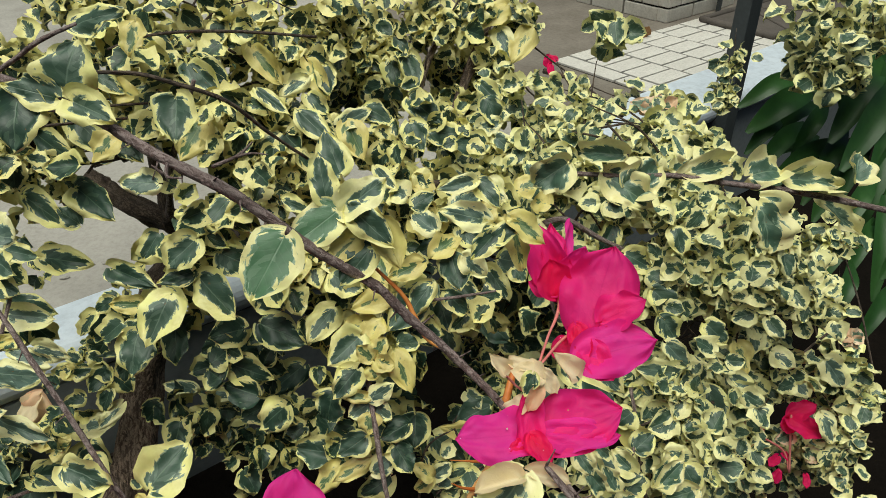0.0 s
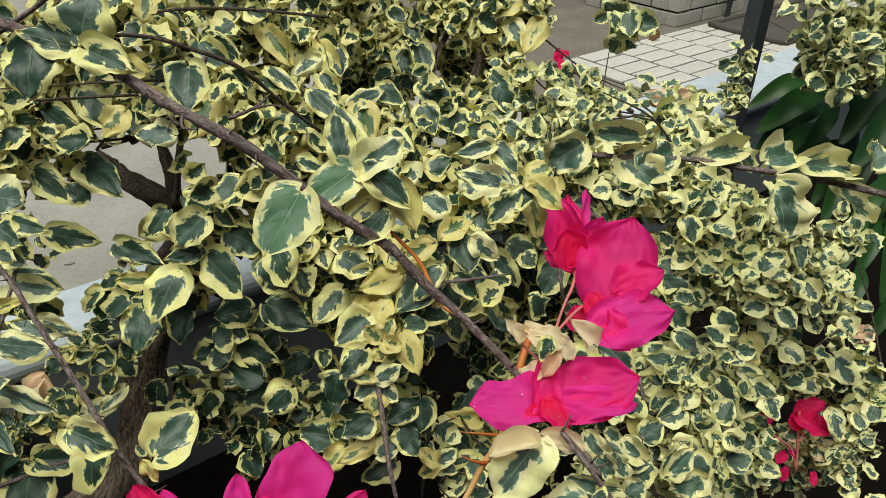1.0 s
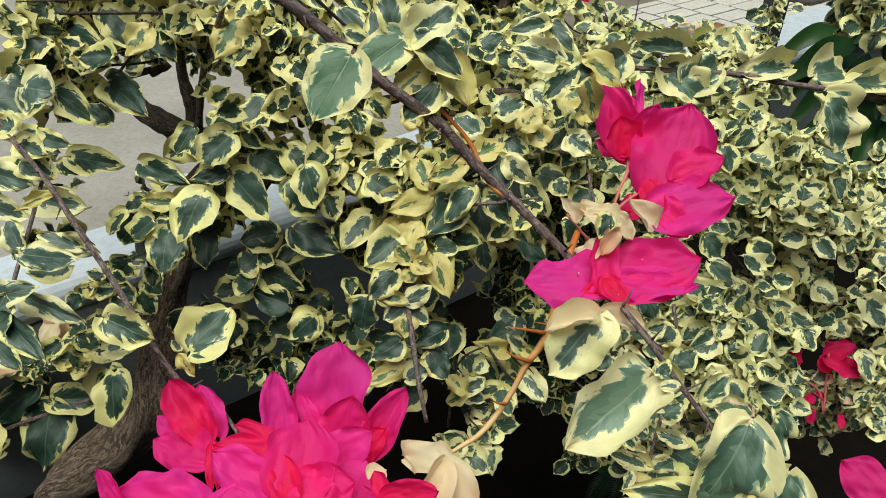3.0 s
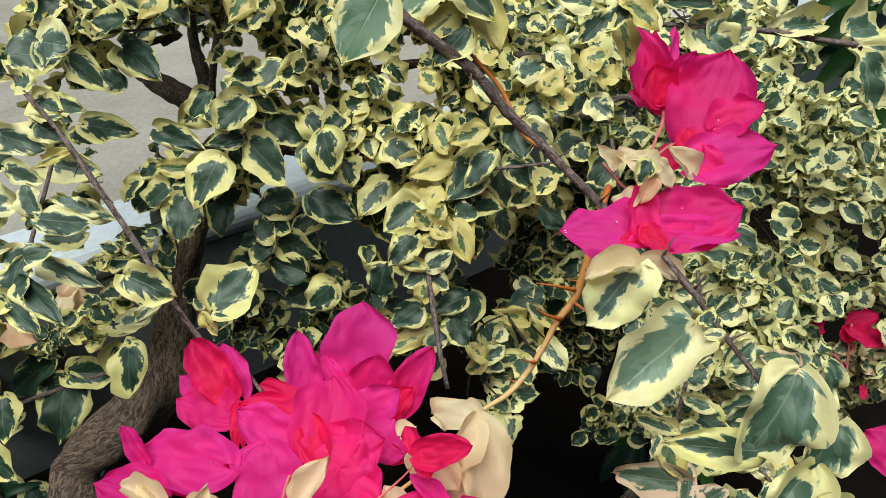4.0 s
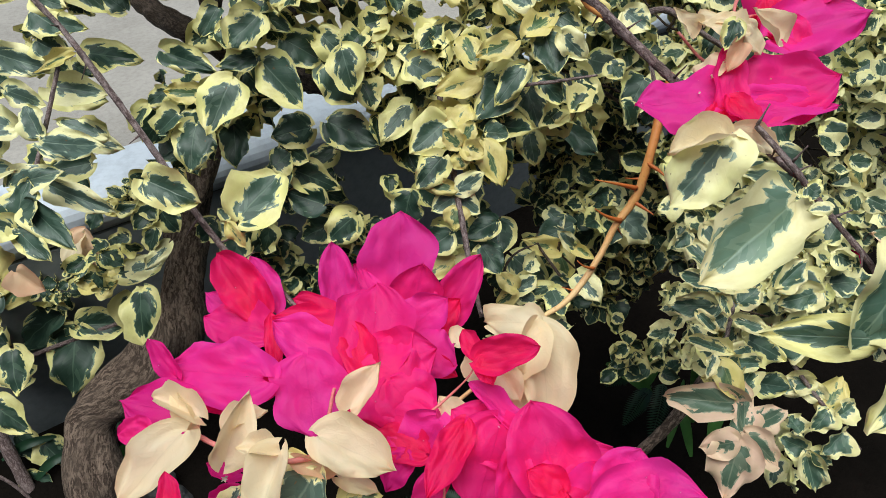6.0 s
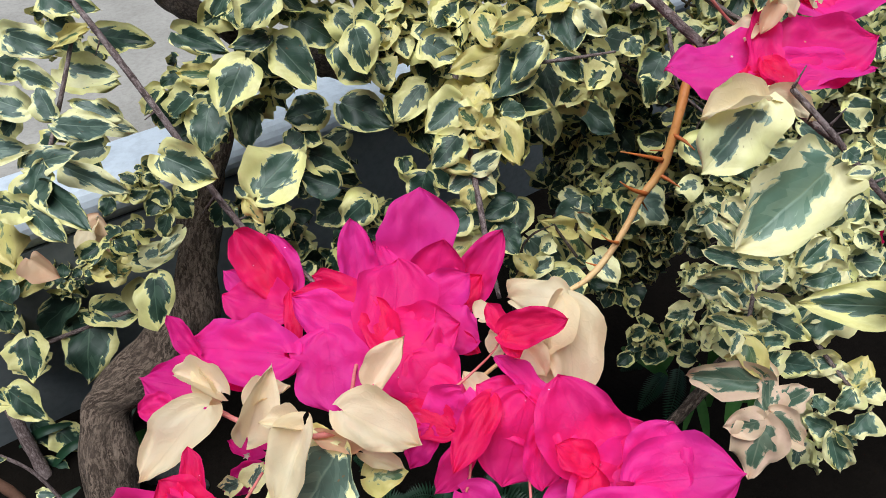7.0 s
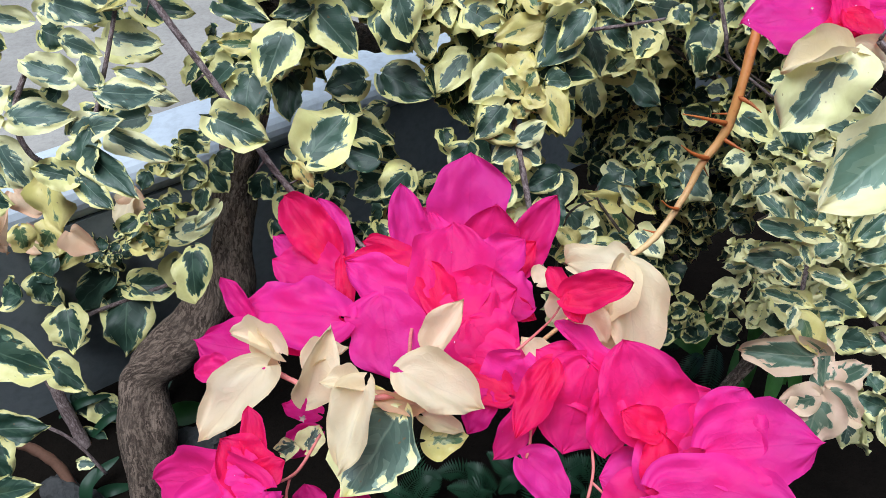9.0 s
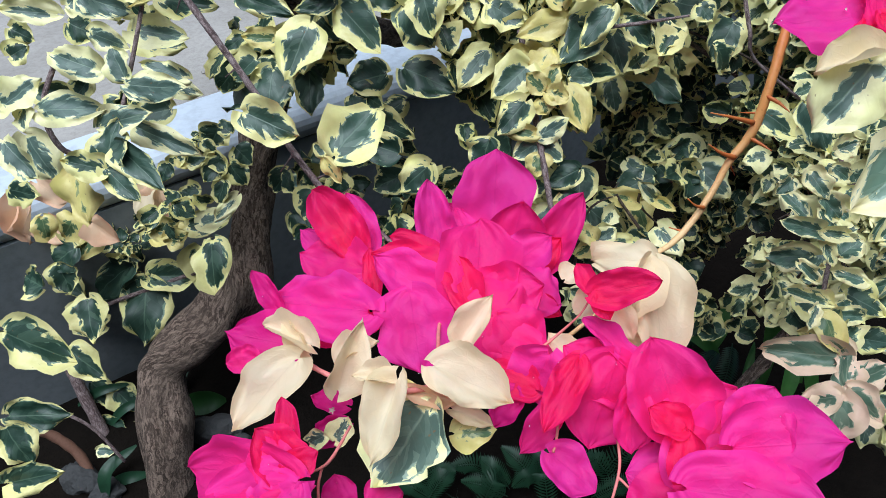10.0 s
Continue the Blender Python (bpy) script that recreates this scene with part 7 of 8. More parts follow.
CROWN_LOW += [(0.26, 1.15, 0.26, 0.057, 22, 0.045), (0.29, 0.96, 0.12, 0.054, 22, 0.045), (-0.03, 1.01, 0.21, 0.045, 18, 0.042), (0.17, 1.12, 0.23, 0.085, 44, 0.045), (0.10, 0.98, 0.15, 0.082, 44, 0.050), (0.20, 0.96, 0.12, 0.073, 40, 0.050), (0.20, 0.88, 0.02, 0.073, 36, 0.045), (0.20, 0.79, -0.03, 0.044, 14, 0.045), (0.03, 0.81, 0.12, 0.050, 18, 0.045), (0.26, 0.92, 0.29, 0.063, 36, 0.042), (-0.90, 1.08, -0.15, 0.083, 16, 0.040)]
CROWN_WALL = [(-0.40, 0.82, 0.19, 0.040, 14, 0.046), (-0.36, 0.84, 0.17, 0.040, 12, 0.046), (-0.31, 0.79, 0.18, 0.045, 16, 0.046), (-0.26, 0.81, 0.20, 0.040, 12, 0.046), (-0.29, 0.87, 0.20, 0.035, 8, 0.046), (-0.20, 0.77, 0.23, 0.045, 14, 0.046), (-0.13, 0.71, 0.24, 0.045, 16, 0.046), (-0.07, 0.69, 0.23, 0.045, 14, 0.046), (-0.09, 0.77, 0.24, 0.040, 10, 0.046), (-0.35, 0.93, 0.20, 0.030, 8, 0.046)]
CROWN_DEEP = [(-0.74, 1.27, 0.57, 0.070, 34, 0.045), (-0.67, 1.35, 0.60, 0.070, 34, 0.045), (-0.58, 1.18, 0.52, 0.050, 20, 0.045), (-0.73, 1.16, 0.49, 0.050, 20, 0.045), (-0.30, 1.40, 0.49, 0.080, 40, 0.045), (-0.17, 1.47, 0.51, 0.080, 40, 0.045), (-0.06, 1.33, 0.47, 0.070, 34, 0.045), (-0.50, 1.33, 0.47, 0.060, 26, 0.045)]


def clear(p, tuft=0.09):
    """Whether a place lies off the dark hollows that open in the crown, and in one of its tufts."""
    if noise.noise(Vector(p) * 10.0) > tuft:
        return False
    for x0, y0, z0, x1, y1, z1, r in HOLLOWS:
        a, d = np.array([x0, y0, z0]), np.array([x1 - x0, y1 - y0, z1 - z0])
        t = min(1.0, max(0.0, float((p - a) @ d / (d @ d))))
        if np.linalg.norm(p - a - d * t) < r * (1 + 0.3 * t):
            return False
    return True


def crown(name, clumps, material, seed, label, dense=1.0, crisp=0.0, small=1.0, droop=0.35, tuft=0.09):
    """Many leaves as one joined mesh, gathered in clumps on short shoots."""
    rs = np.random.RandomState(seed)
    kinds = []
    for k in range(12):
        r = random.Random(k + seed)
        kinds.append(blade(7, 10, k + 50, r.uniform(0.31, 0.40), r.uniform(1.8, 2.4), r.uniform(-0.3, 0.2), r.uniform(0.05, 0.4 + crisp), r.uniform(-0.1 - crisp * 0.5, 0.7 + crisp), r.uniform(0.10, 0.22), r.uniform(1.0, 2.4), 0.12, 0.0, 0.18 + crisp * 0.2, 0.32, 0.9))
    verts, faces, uvs, base = [], [], [], 0
    for cx, cy, cz, rad, count, size in clumps:
        done, size = 0, size * small
        while done < count * dense:
            # a shoot with a few leaves round it
            p = rs.normal(0, 1, 3)
            p *= rad * rs.uniform(0.25, 1.0) / np.linalg.norm(p)
            p += (cx, cy, cz)
            done += 0.3
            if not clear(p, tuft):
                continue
            ax = np.array([rs.normal(0, 0.7), rs.normal(-0.35, 0.5), rs.normal(-0.25, 0.6)])
            ax /= np.linalg.norm(ax)
            turn = rs.uniform(0, 6.28)
            for k in range(rs.randint(2, 6)):
                q = p + ax * (k * size * 0.33)
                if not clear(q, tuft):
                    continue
                up = np.array([rs.normal(0, 0.6), rs.normal(-0.45 - 0.4 * droop, 0.45), rs.normal(0.8 - 0.5 * droop, 0.4)])
                up /= np.linalg.norm(up)
                turn += 2.4
                y = np.array([math.cos(turn), math.sin(turn) * 0.8 - 0.15, rs.normal(-droop, 0.3)]) + ax * 0.3
                y -= up * (y @ up)
                y /= np.linalg.norm(y) + 1e-9
                x = np.cross(y, up)
                s = size * rs.uniform(0.6, 1.15)
                v, f, uv = kinds[rs.randint(len(kinds))]
                w = np.column_stack([v[:, 0] * s * rs.uniform(0.85, 1.1), v[:, 1] * s, v[:, 2] * s])
                verts.append(q + y * 0.2 * size + w @ np.stack([x, y, up]))
                faces.append(np.array(f) + base)
                uvs.append(uv)
                base += len(v)
                done += 1
    me = mesh_of(name, np.concatenate(verts), np.concatenate(faces).tolist(), material, np.concatenate(uvs))
    return tagged(under(new(name, me), bush, label), kind="stuff")


crown("foliage", CROWN_TOP, CROWD, 3, "dense variegated green and cream leaves", 1.35, 0.3, 0.86)
# Face split by height: paler leaf colours where sunlit, darker ones below for shade.
crown("foliage", [c for c in CROWN_FACE if c[2] > 0.43], CROWD, 9, "sunlit cream-yellow variegated leaves", 1.3, 0.3, 0.84, 0.5)
crown("foliage", [c for c in CROWN_FACE if c[2] <= 0.43], HEARTED_SHADED, 4, "dense variegated green and cream leaves", 0.72, 0.2, 0.88, 0.85)
crown("foliage", CROWN_RIGHT, BLEACHED, 5, "small crowded variegated leaves", 2.0, 0.15, 0.9, 0.25)
# These clumps take DARK, so low and inner shade is partly leaf colour.
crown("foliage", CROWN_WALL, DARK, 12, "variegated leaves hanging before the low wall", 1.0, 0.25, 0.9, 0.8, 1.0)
crown("foliage", CROWN_DEEP, DARK, 8, "variegated leaves added deep in the shrub, darkened in colour for shade", 1.3, 0.2, 0.85, 0.6, 0.3)
crown("foliage", CROWN_LOW, DARK, 6, "variegated leaves low in the shrub, darkened in colour for shade", 2.1, 0.2, 0.78, 0.35, 0.25)


def twigs(name, clumps, seed):
    """Thin bare shoots that run between neighbouring clumps."""
    rs = np.random.RandomState(seed)
    verts, faces, along, base = [], [], [], 0
    for i, c in enumerate(clumps):
        for k in range(2):
            o = clumps[max(0, min(len(clumps) - 1, i + rs.randint(-2, 3)))]
            a = np.array(c[:3]) + rs.normal(0, 0.5, 3) * c[3] + (0, 0.03, -0.01)
            b = np.array(o[:3]) + rs.normal(0, 0.7, 3) * o[3] + (0, 0.03, 0)
            if np.linalg.norm(a - b) > 0.35:
                continue
            m = (a + b) / 2 + rs.normal(0, 0.02, 3)
            rows = spline([(*a, 0.0022), (*m, 0.0018), (*b, 0.0009)], 5)
            v, f, g = tube_mesh(rows, 5)
            verts += v
            along += g
            faces += [tuple(q + base for q in t) for t in f]
            base += len(v)
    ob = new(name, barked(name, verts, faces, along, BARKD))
    return tagged(under(ob, bush, "tangle of thin brown twigs"), kind="stuff")


twigs("twig_tangle", CROWN_TOP, 1)
twigs("twig_tangle", CROWN_RIGHT, 3)

# ---- the courtyard's things, laid out along the wall ----
def at_wall(s, d, z=0.0, turn=0.0):
    """A pose in the courtyard: s along the wall, d behind its inner edge."""
    return WALL @ pose(s, d, z, 0, 0, turn)


def slab_mesh(name, lx, ly, h, bevel, material):
    """A paving piece or brick with worn edges, on its base."""
    bm = bmesh.new()
    box(bm, -lx / 2, lx / 2, -ly / 2, ly / 2, 0, h, bevel)
    me = bpy.data.meshes.new(name)
    bm.to_mesh(me)
    bm.free()
    me.materials.append(material)
    return me


# paved walk of running-bond tiles beside the coping
bm = bmesh.new()
box(bm, 2.09, 6.2, 0.004, 0.548, -0.03, 0.0045)
walk_bed = structure("paved_walk", bm, JOINT, "pale cream rectangular paving tiles with dark joints", WALL, "pavement")
FULL, HALF, BORDER = slab_mesh("tile", 0.189, 0.090, 0.012, 0.0025, TILE), slab_mesh("tile", 0.189, 0.040, 0.012, 0.0025, TILE), slab_mesh("tile", 0.092, 0.19, 0.012, 0.0025, TILE)
rs = random.Random(4)


def lay(mesh, s, d):
    ob = new("tile", mesh)
    ob.matrix_basis = at_wall(s, d, 0.0005 + rs.uniform(0, 0.002), rs.uniform(-0.6, 0.6))
    under(ob, walk_bed)


for k in range(3):
    lay(BORDER, 2.142, 0.105 + k * 0.199 if k < 2 else 0.45)
for row in range(13):
    s = 2.296 + row * 0.2
    first = 0.052 if row % 2 else 0.102
    if not row % 2:
        lay(HALF, s, 0.027)
    for k in range(5):
        d = first + k * 0.1
        if d + 0.05 < 0.56:
            lay(FULL, s, d)
    if row % 2:
        lay(HALF, s, first + 4 * 0.1 + 0.0745)

# white brick pillar
pillar = tagged(new("brick_pillar"), "white-painted brick pillar with stained lower courses", "pillar")
pillar.matrix_basis = at_wall(3.28, 0.92, 0.0)
bm = bmesh.new()
box(bm, -0.29, 0.29, -0.29, 0.29, 0.002, 1.93)
core = part("core", bm, JOINT, None)
core.matrix_basis = pillar.matrix_basis.copy()
under(core, pillar, "recessed dark mortar")
STRETCH, HEADER = slab_mesh("brick", 0.211, 0.10, 0.065, 0.004, BRICK), slab_mesh("brick", 0.098, 0.10, 0.065, 0.004, BRICK)
for course in range(26):
    z = 0.004 + course * 0.075
    for side in range(4):
        turn = pillar.matrix_basis @ pose(0, 0, 0, 0, 0, 90 * side)
        shift = (0.0, 0.1125)[(course + side) % 2]
        x = -0.30
        pieces = [(HEADER, 0.10)] if shift else []
        pieces += [(STRETCH, 0.213)] * 2
        pieces += [(HEADER, 0.10)] if not shift else []
        for mesh, ln in pieces:
            if x + ln > 0.32:
                break
            ob = new("brick", mesh)
            ob.matrix_basis = turn @ pose(x + ln / 2, -0.257 + rs.uniform(-0.002, 0.002), z, 0, 0, 0)
            under(ob, pillar)
            x += ln + 0.0095


def steel_post(name, m, size, low, high, label):
    ob = tagged(new(name), label, "post")
    ob.matrix_basis = m
    bm = bmesh.new()
    box(bm, -size / 2, size / 2, -size / 2, size / 2, low, high, size * 0.08)
    shaft = part("shaft", bm, POST, None)
    shaft.matrix_basis = m.copy()
    under(shaft, ob)
    bm = bmesh.new()
    box(bm, -size * 0.62, size * 0.62, -size * 0.62, size * 0.62, high - 0.001, high + 0.012, 0.003)
    cap = part("cap", bm, POST, None)
    cap.matrix_basis = m.copy()
    under(cap, ob)
    return ob


steel_post("fence_post", pose(1.078, 2.565, 0, 0, 0, 33), 0.062, LOW, 2.3, "dark grey square steel post in front of the coping")
steel_post("thin_post", at_wall(3.385, 0.585, 0.0), 0.02, 0.003, 2.2, "thin dark steel upright beside the brick pillar")

# floor mat with a thick rolled edge
mat = tagged(new("floor_mat"), "worn brown rubber mat lying on the paving", "mat")
mat.matrix_basis = at_wall(3.55, 0.30, 0.014)
bm = bmesh.new()
box(bm, -0.44, 0.44, -0.20, 0.20, 0.0, 0.012, 0.003)
sheet = part("sheet", bm, MAT, None)
sheet.matrix_basis = mat.matrix_basis.copy()
under(sheet, mat)
for a, b in (((-0.44, -0.2), (-0.44, 0.2)), ((-0.44, 0.2), (0.44, 0.2)), ((0.44, 0.2), (0.44, -0.2)), ((0.44, -0.2), (-0.44, -0.2)), ((-0.3, -0.2), (-0.05, 0.2)), ((-0.05, 0.2), (0.2, -0.2))):
    edge_rows = np.array([(*mat.matrix_basis @ Vector((a[0] + (b[0] - a[0]) * t, a[1] + (b[1] - a[1]) * t, 0.012)), 0.017 if a[0] == b[0] or a[1] == b[1] else 0.007) for t in np.linspace(0, 1, 9)])
    under(new("rib", barked("rib", *tube_mesh(edge_rows, 10, 0.05), MAT)), mat)

# a dry curled leaf and crumbs on the paving and concrete
dry = tagged(new("dry_leaf", mesh_of("dry_leaf", *(lambda b: (b[0] * np.array([0.03, 0.045, 0.05]), b[1], DRY))(blade(7, 9, 5, 0.4, 1.6, 0.9, 0.8, 1.6, 0.2)))), "curled brown fallen leaf on the paving tiles", "fallen leaf")
dry.matrix_basis = at_wall(2.70, 0.50, 0.022, 70)
for k, (x, y) in enumerate([(-0.80, 1.47), (-0.77, 1.50), (-0.86, 1.52), (-0.74, 1.62), (-0.93, 1.45), (-0.70, 1.44)]):
    bm = bmesh.new()
    bmesh.ops.create_icosphere(bm, subdivisions=2, radius=1.0)
    for v in bm.verts:
        v.co = Vector((v.co.x * 0.011, v.co.y * 0.007, v.co.z * 0.004)) * (1 + 0.4 * noise.noise(v.co * 1.7 + Vector((k, 0, 0))))
    chip = tagged(part("stone_chip", bm, COPING if k % 2 else CONCRETE, None), "small pale stone chip on the concrete", "stone", "stone chips")
    chip.matrix_basis = pose(x, y, 0.003, 0, 0, 50 * k)


# grey stones half sunk in the soil by the trunk
STONE = plain_material("grey_stone", (0.045, 0.047, 0.048), (0.085, 0.084, 0.082), 30.0, 160.0, 0.9, 0.9, 0.006)
for k, (x, y, sx, sy, sz) in enumerate([(-0.735, 0.85, 0.055, 0.04, 0.045), (-0.68, 0.82, 0.035, 0.03, 0.025), (-1.0, 0.73, 0.05, 0.035, 0.03), (-0.93, 0.70, 0.035, 0.03, 0.025)]):
    bm = bmesh.new()
    bmesh.ops.create_icosphere(bm, subdivisions=3, radius=1.0)
    for v in bm.verts:
        f = 1 + 0.45 * noise.noise(v.co * 1.3 + Vector((3.1 * k, 1, 0))) + 0.12 * noise.noise(v.co * 4.0 + Vector((k, 7, 0)))
        v.co = Vector((v.co.x * sx, v.co.y * sy, v.co.z * sz)) * f
    stone = tagged(part("stone", bm, STONE, None), "rough dark grey stone on the soil by the trunk", "stone", "soil stones")
    stone.matrix_basis = pose(x, y, LOW + sz * 0.45, 0, 0, 70 * k)


# ---- other plants ----
def long_leaf(parent, material, base, mid, tip, width, label=""):
    """A broad glossy leaf that arches from base over mid to tip."""
    rows = spline([(*base, 0), (*mid, 0), (*tip, 0)], 8)
    verts, uvs, faces = [], [], []
    n = len(rows)
    for i, (x, y, z, _) in enumerate(rows):
        p = Vector((x, y, z))
        d = Vector(rows[min(i + 1, n - 1)][:3] - rows[max(i - 1, 0)][:3]).normalized()
        up = (OUTWARD - d * OUTWARD.dot(d)).normalized()
        side = d.cross(up)
        t = i / (n - 1)
        h = width / 2 * max(0.02, math.sin(math.pi * min(1, t * 0.92 + 0.05)) ** 0.75)
        for u in (-1, -0.55, 0, 0.55, 1):
            verts.append(p + side * (u * h) + up * (abs(u) * h * 0.28 + 0.03 * width * math.sin(9 * t + 2 * u)))
            uvs.append(((u + 1) / 2, t))
    for i in range(n - 1):
        for k in range(4):
            faces.append((i * 5 + k, i * 5 + k + 1, i * 5 + k + 6, i * 5 + k + 5))
    return under(new("leaf", mesh_of("leaf", verts, faces, material, uvs)), parent, label)


def frond(base, mid, tip, width):
    """A feathery fern frond: a thin rib with narrow leaflets in pairs."""
    rows = spline([(*base, 0.0012), (*mid, 0.0010), (*tip, 0.0004)], 12)
    verts, faces, _ = tube_mesh(rows, 4)
    verts = [tuple(v) for v in verts]
    n = len(rows)
    for i in range(2, n):
        p = Vector(rows[i][:3])
        d = Vector(rows[min(i + 1, n - 1)][:3] - rows[i - 1][:3]).normalized()
        up = (OUTWARD - d * OUTWARD.dot(d)).normalized()
        side = d.cross(up)
        reach = width * math.sin(math.pi * min(0.97, 0.18 + 0.8 * i / n)) * 0.5
        for s in (-1, 1):
            out = (side * s + d * 0.45 - up * 0.2).normalized()
            broad_way = d * (width * 0.045)
            k = len(verts)
            verts += [tuple(p - broad_way * 0.4), tuple(p + out * reach * 0.45 - broad_way + up * reach * 0.08), tuple(p + out * reach), tuple(p + out * reach * 0.45 + broad_way + up * reach * 0.08), tuple(p + broad_way * 0.4)]
            faces += [(k, k + 1, k + 3, k + 4), (k + 1, k + 2, k + 3)]
    return under(new("frond", mesh_of("frond", verts, faces, FERN)), fern)


broad = tagged(new("broadleaf_plant"), "dark green glossy broad-leaved plant against the wall", "plant")
broad.matrix_basis = pose(1.084, 1.768, LOW)
striped = tagged(new("strap_plant"), "green strap-leaved plant under the shrub", "plant")
striped.matrix_basis = pose(0.416, 0.850, LOW)
low = tagged(new("seedling"), "low dark green seedling by the trunk", "plant")
low.matrix_basis = pose(-0.901, 0.857, LOW)
fern = tagged(new("fern"), "dark feathery fern in the shade of the shrub", "plant")
fern.matrix_basis = pose(-0.020, 0.767, LOW)
long_leaf(broad, GLOSSY, (0.984, 1.893, 0.335), (0.885, 1.839, 0.341), (0.788, 1.804, 0.288), 0.050)
long_leaf(broad, GLOSSY, (0.992, 1.826, 0.323), (0.882, 1.750, 0.323), (0.775, 1.693, 0.264), 0.065)
long_leaf(broad, GLOSSY, (1.057, 1.934, 0.305), (0.969, 1.891, 0.295), (0.883, 1.860, 0.246), 0.045)
long_leaf(broad, GLOSSY, (1.000, 1.760, 0.313), (0.939, 1.695, 0.287), (0.880, 1.643, 0.223), 0.044)
long_leaf(broad, GLOSSY, (1.010, 1.827, 0.417), (1.001, 1.719, 0.386), (0.991, 1.632, 0.298), 0.063)
long_leaf(broad, GLOSSY, (1.112, 1.773, 0.426), (1.015, 1.660, 0.386), (0.922, 1.567, 0.290), 0.072)
long_leaf(broad, GLOSSY, (1.124, 1.696, 0.399), (1.020, 1.580, 0.355), (0.920, 1.486, 0.256), 0.070)
long_leaf(broad, GLOSSY, (1.226, 1.854, 0.459), (1.135, 1.738, 0.415), (1.046, 1.643, 0.316), 0.074)
long_leaf(broad, GLOSSY, (1.074, 1.961, 0.348), (1.159, 1.961, 0.377), (1.245, 1.972, 0.365), 0.068)
long_leaf(broad, GLOSSY, (1.125, 1.589, 0.324), (1.054, 1.517, 0.287), (0.985, 1.457, 0.211), 0.058)
long_leaf(broad, GLOSSY, (0.929, 1.387, 0.194), (0.867, 1.319, 0.163), (0.808, 1.263, 0.095), 0.045)
long_leaf(broad, GLOSSY, (0.966, 1.384, 0.190), (0.917, 1.321, 0.166), (0.869, 1.270, 0.104), 0.036)
long_leaf(broad, GLOSSY, (0.987, 1.412, 0.234), (0.958, 1.321, 0.167), (0.930, 1.243, 0.063), 0.045)
long_leaf(broad, GLOSSY, (1.048, 1.366, 0.161), (0.998, 1.311, 0.152), (0.948, 1.269, 0.104), 0.045)
long_leaf(broad, GLOSSY, (0.963, 1.590, 0.232), (0.921, 1.521, 0.201), (0.880, 1.466, 0.132), 0.050)
long_leaf(broad, GLOSSY, (0.885, 1.622, 0.191), (0.830, 1.578, 0.198), (0.776, 1.547, 0.166), 0.041)
long_leaf(broad, GLOSSY, (1.029, 1.804, 0.197), (0.954, 1.764, 0.210), (0.881, 1.737, 0.184), 0.044)
long_leaf(broad, GLOSSY, (0.907, 1.786, 0.260), (0.845, 1.729, 0.262), (0.784, 1.691, 0.205), 0.043)
long_leaf(broad, GLOSSY, (0.938, 1.734, 0.271), (0.854, 1.660, 0.256), (0.773, 1.606, 0.183), 0.048)
long_leaf(broad, GLOSSY, (0.979, 1.663, 0.255), (0.877, 1.591, 0.242), (0.778, 1.538, 0.171), 0.047)
long_leaf(broad, GLOSSY, (1.021, 1.679, 0.279), (0.946, 1.591, 0.242), (0.874, 1.523, 0.147), 0.051)
long_leaf(broad, GLOSSY, (1.038, 1.642, 0.314), (0.983, 1.550, 0.271), (0.929, 1.479, 0.171), 0.054)
long_leaf(broad, GLOSSY, (1.062, 1.597, 0.337), (1.007, 1.488, 0.267), (0.953, 1.400, 0.140), 0.054)
long_leaf(broad, GLOSSY, (1.079, 1.556, 0.273), (1.041, 1.457, 0.218), (1.004, 1.378, 0.107), 0.054)
long_leaf(broad, GLOSSY, (1.094, 1.962, 0.350), (1.004, 1.895, 0.346), (0.915, 1.848, 0.283), 0.050)
long_leaf(broad, GLOSSY, (1.180, 1.929, 0.391), (1.079, 1.863, 0.387), (0.982, 1.816, 0.325), 0.049)
long_leaf(broad, GLOSSY, (1.000, 1.479, 0.246), (0.929, 1.402, 0.224), (0.861, 1.344, 0.145), 0.045)
long_leaf(broad, GLOSSY, (1.087, 1.467, 0.227), (0.997, 1.385, 0.199), (0.911, 1.323, 0.113), 0.045)
long_leaf(broad, GLOSSY, (0.888, 1.288, 0.133), (0.846, 1.219, 0.125), (0.805, 1.170, 0.060), 0.039)
long_leaf(broad, GLOSSY, (0.938, 1.221, 0.120), (0.880, 1.153, 0.115), (0.823, 1.106, 0.052), 0.038)
long_leaf(broad, GLOSSY, (1.025, 1.855, 0.275), (0.927, 1.790, 0.274), (0.831, 1.744, 0.213), 0.049)
long_leaf(striped, STRAP, (0.363, 0.867, -0.313), (0.355, 0.890, -0.181), (0.347, 0.920, -0.096), 0.031)
long_leaf(striped, STRAP, (0.433, 0.875, -0.311), (0.401, 0.890, -0.187), (0.370, 0.912, -0.108), 0.028)
long_leaf(striped, STRAP, (0.436, 0.799, -0.324), (0.400, 0.821, -0.190), (0.365, 0.851, -0.101), 0.027)
long_leaf(striped, STRAP, (0.362, 0.780, -0.260), (0.372, 0.808, -0.215), (0.381, 0.842, -0.190), 0.028)
long_leaf(striped, STRAP, (0.361, 0.824, -0.362), (0.347, 0.858, -0.307), (0.333, 0.898, -0.273), 0.020)
long_leaf(striped, STRAP, (0.329, 0.864, -0.388), (0.347, 0.906, -0.328), (0.364, 0.954, -0.288), 0.019)
long_leaf(striped, STRAP, (0.310, 1.004, -0.378), (0.333, 1.044, -0.320), (0.356, 1.091, -0.283), 0.034)
long_leaf(striped, STRAP, (0.324, 1.000, -0.384), (0.276, 1.012, -0.337), (0.228, 1.036, -0.331), 0.034)
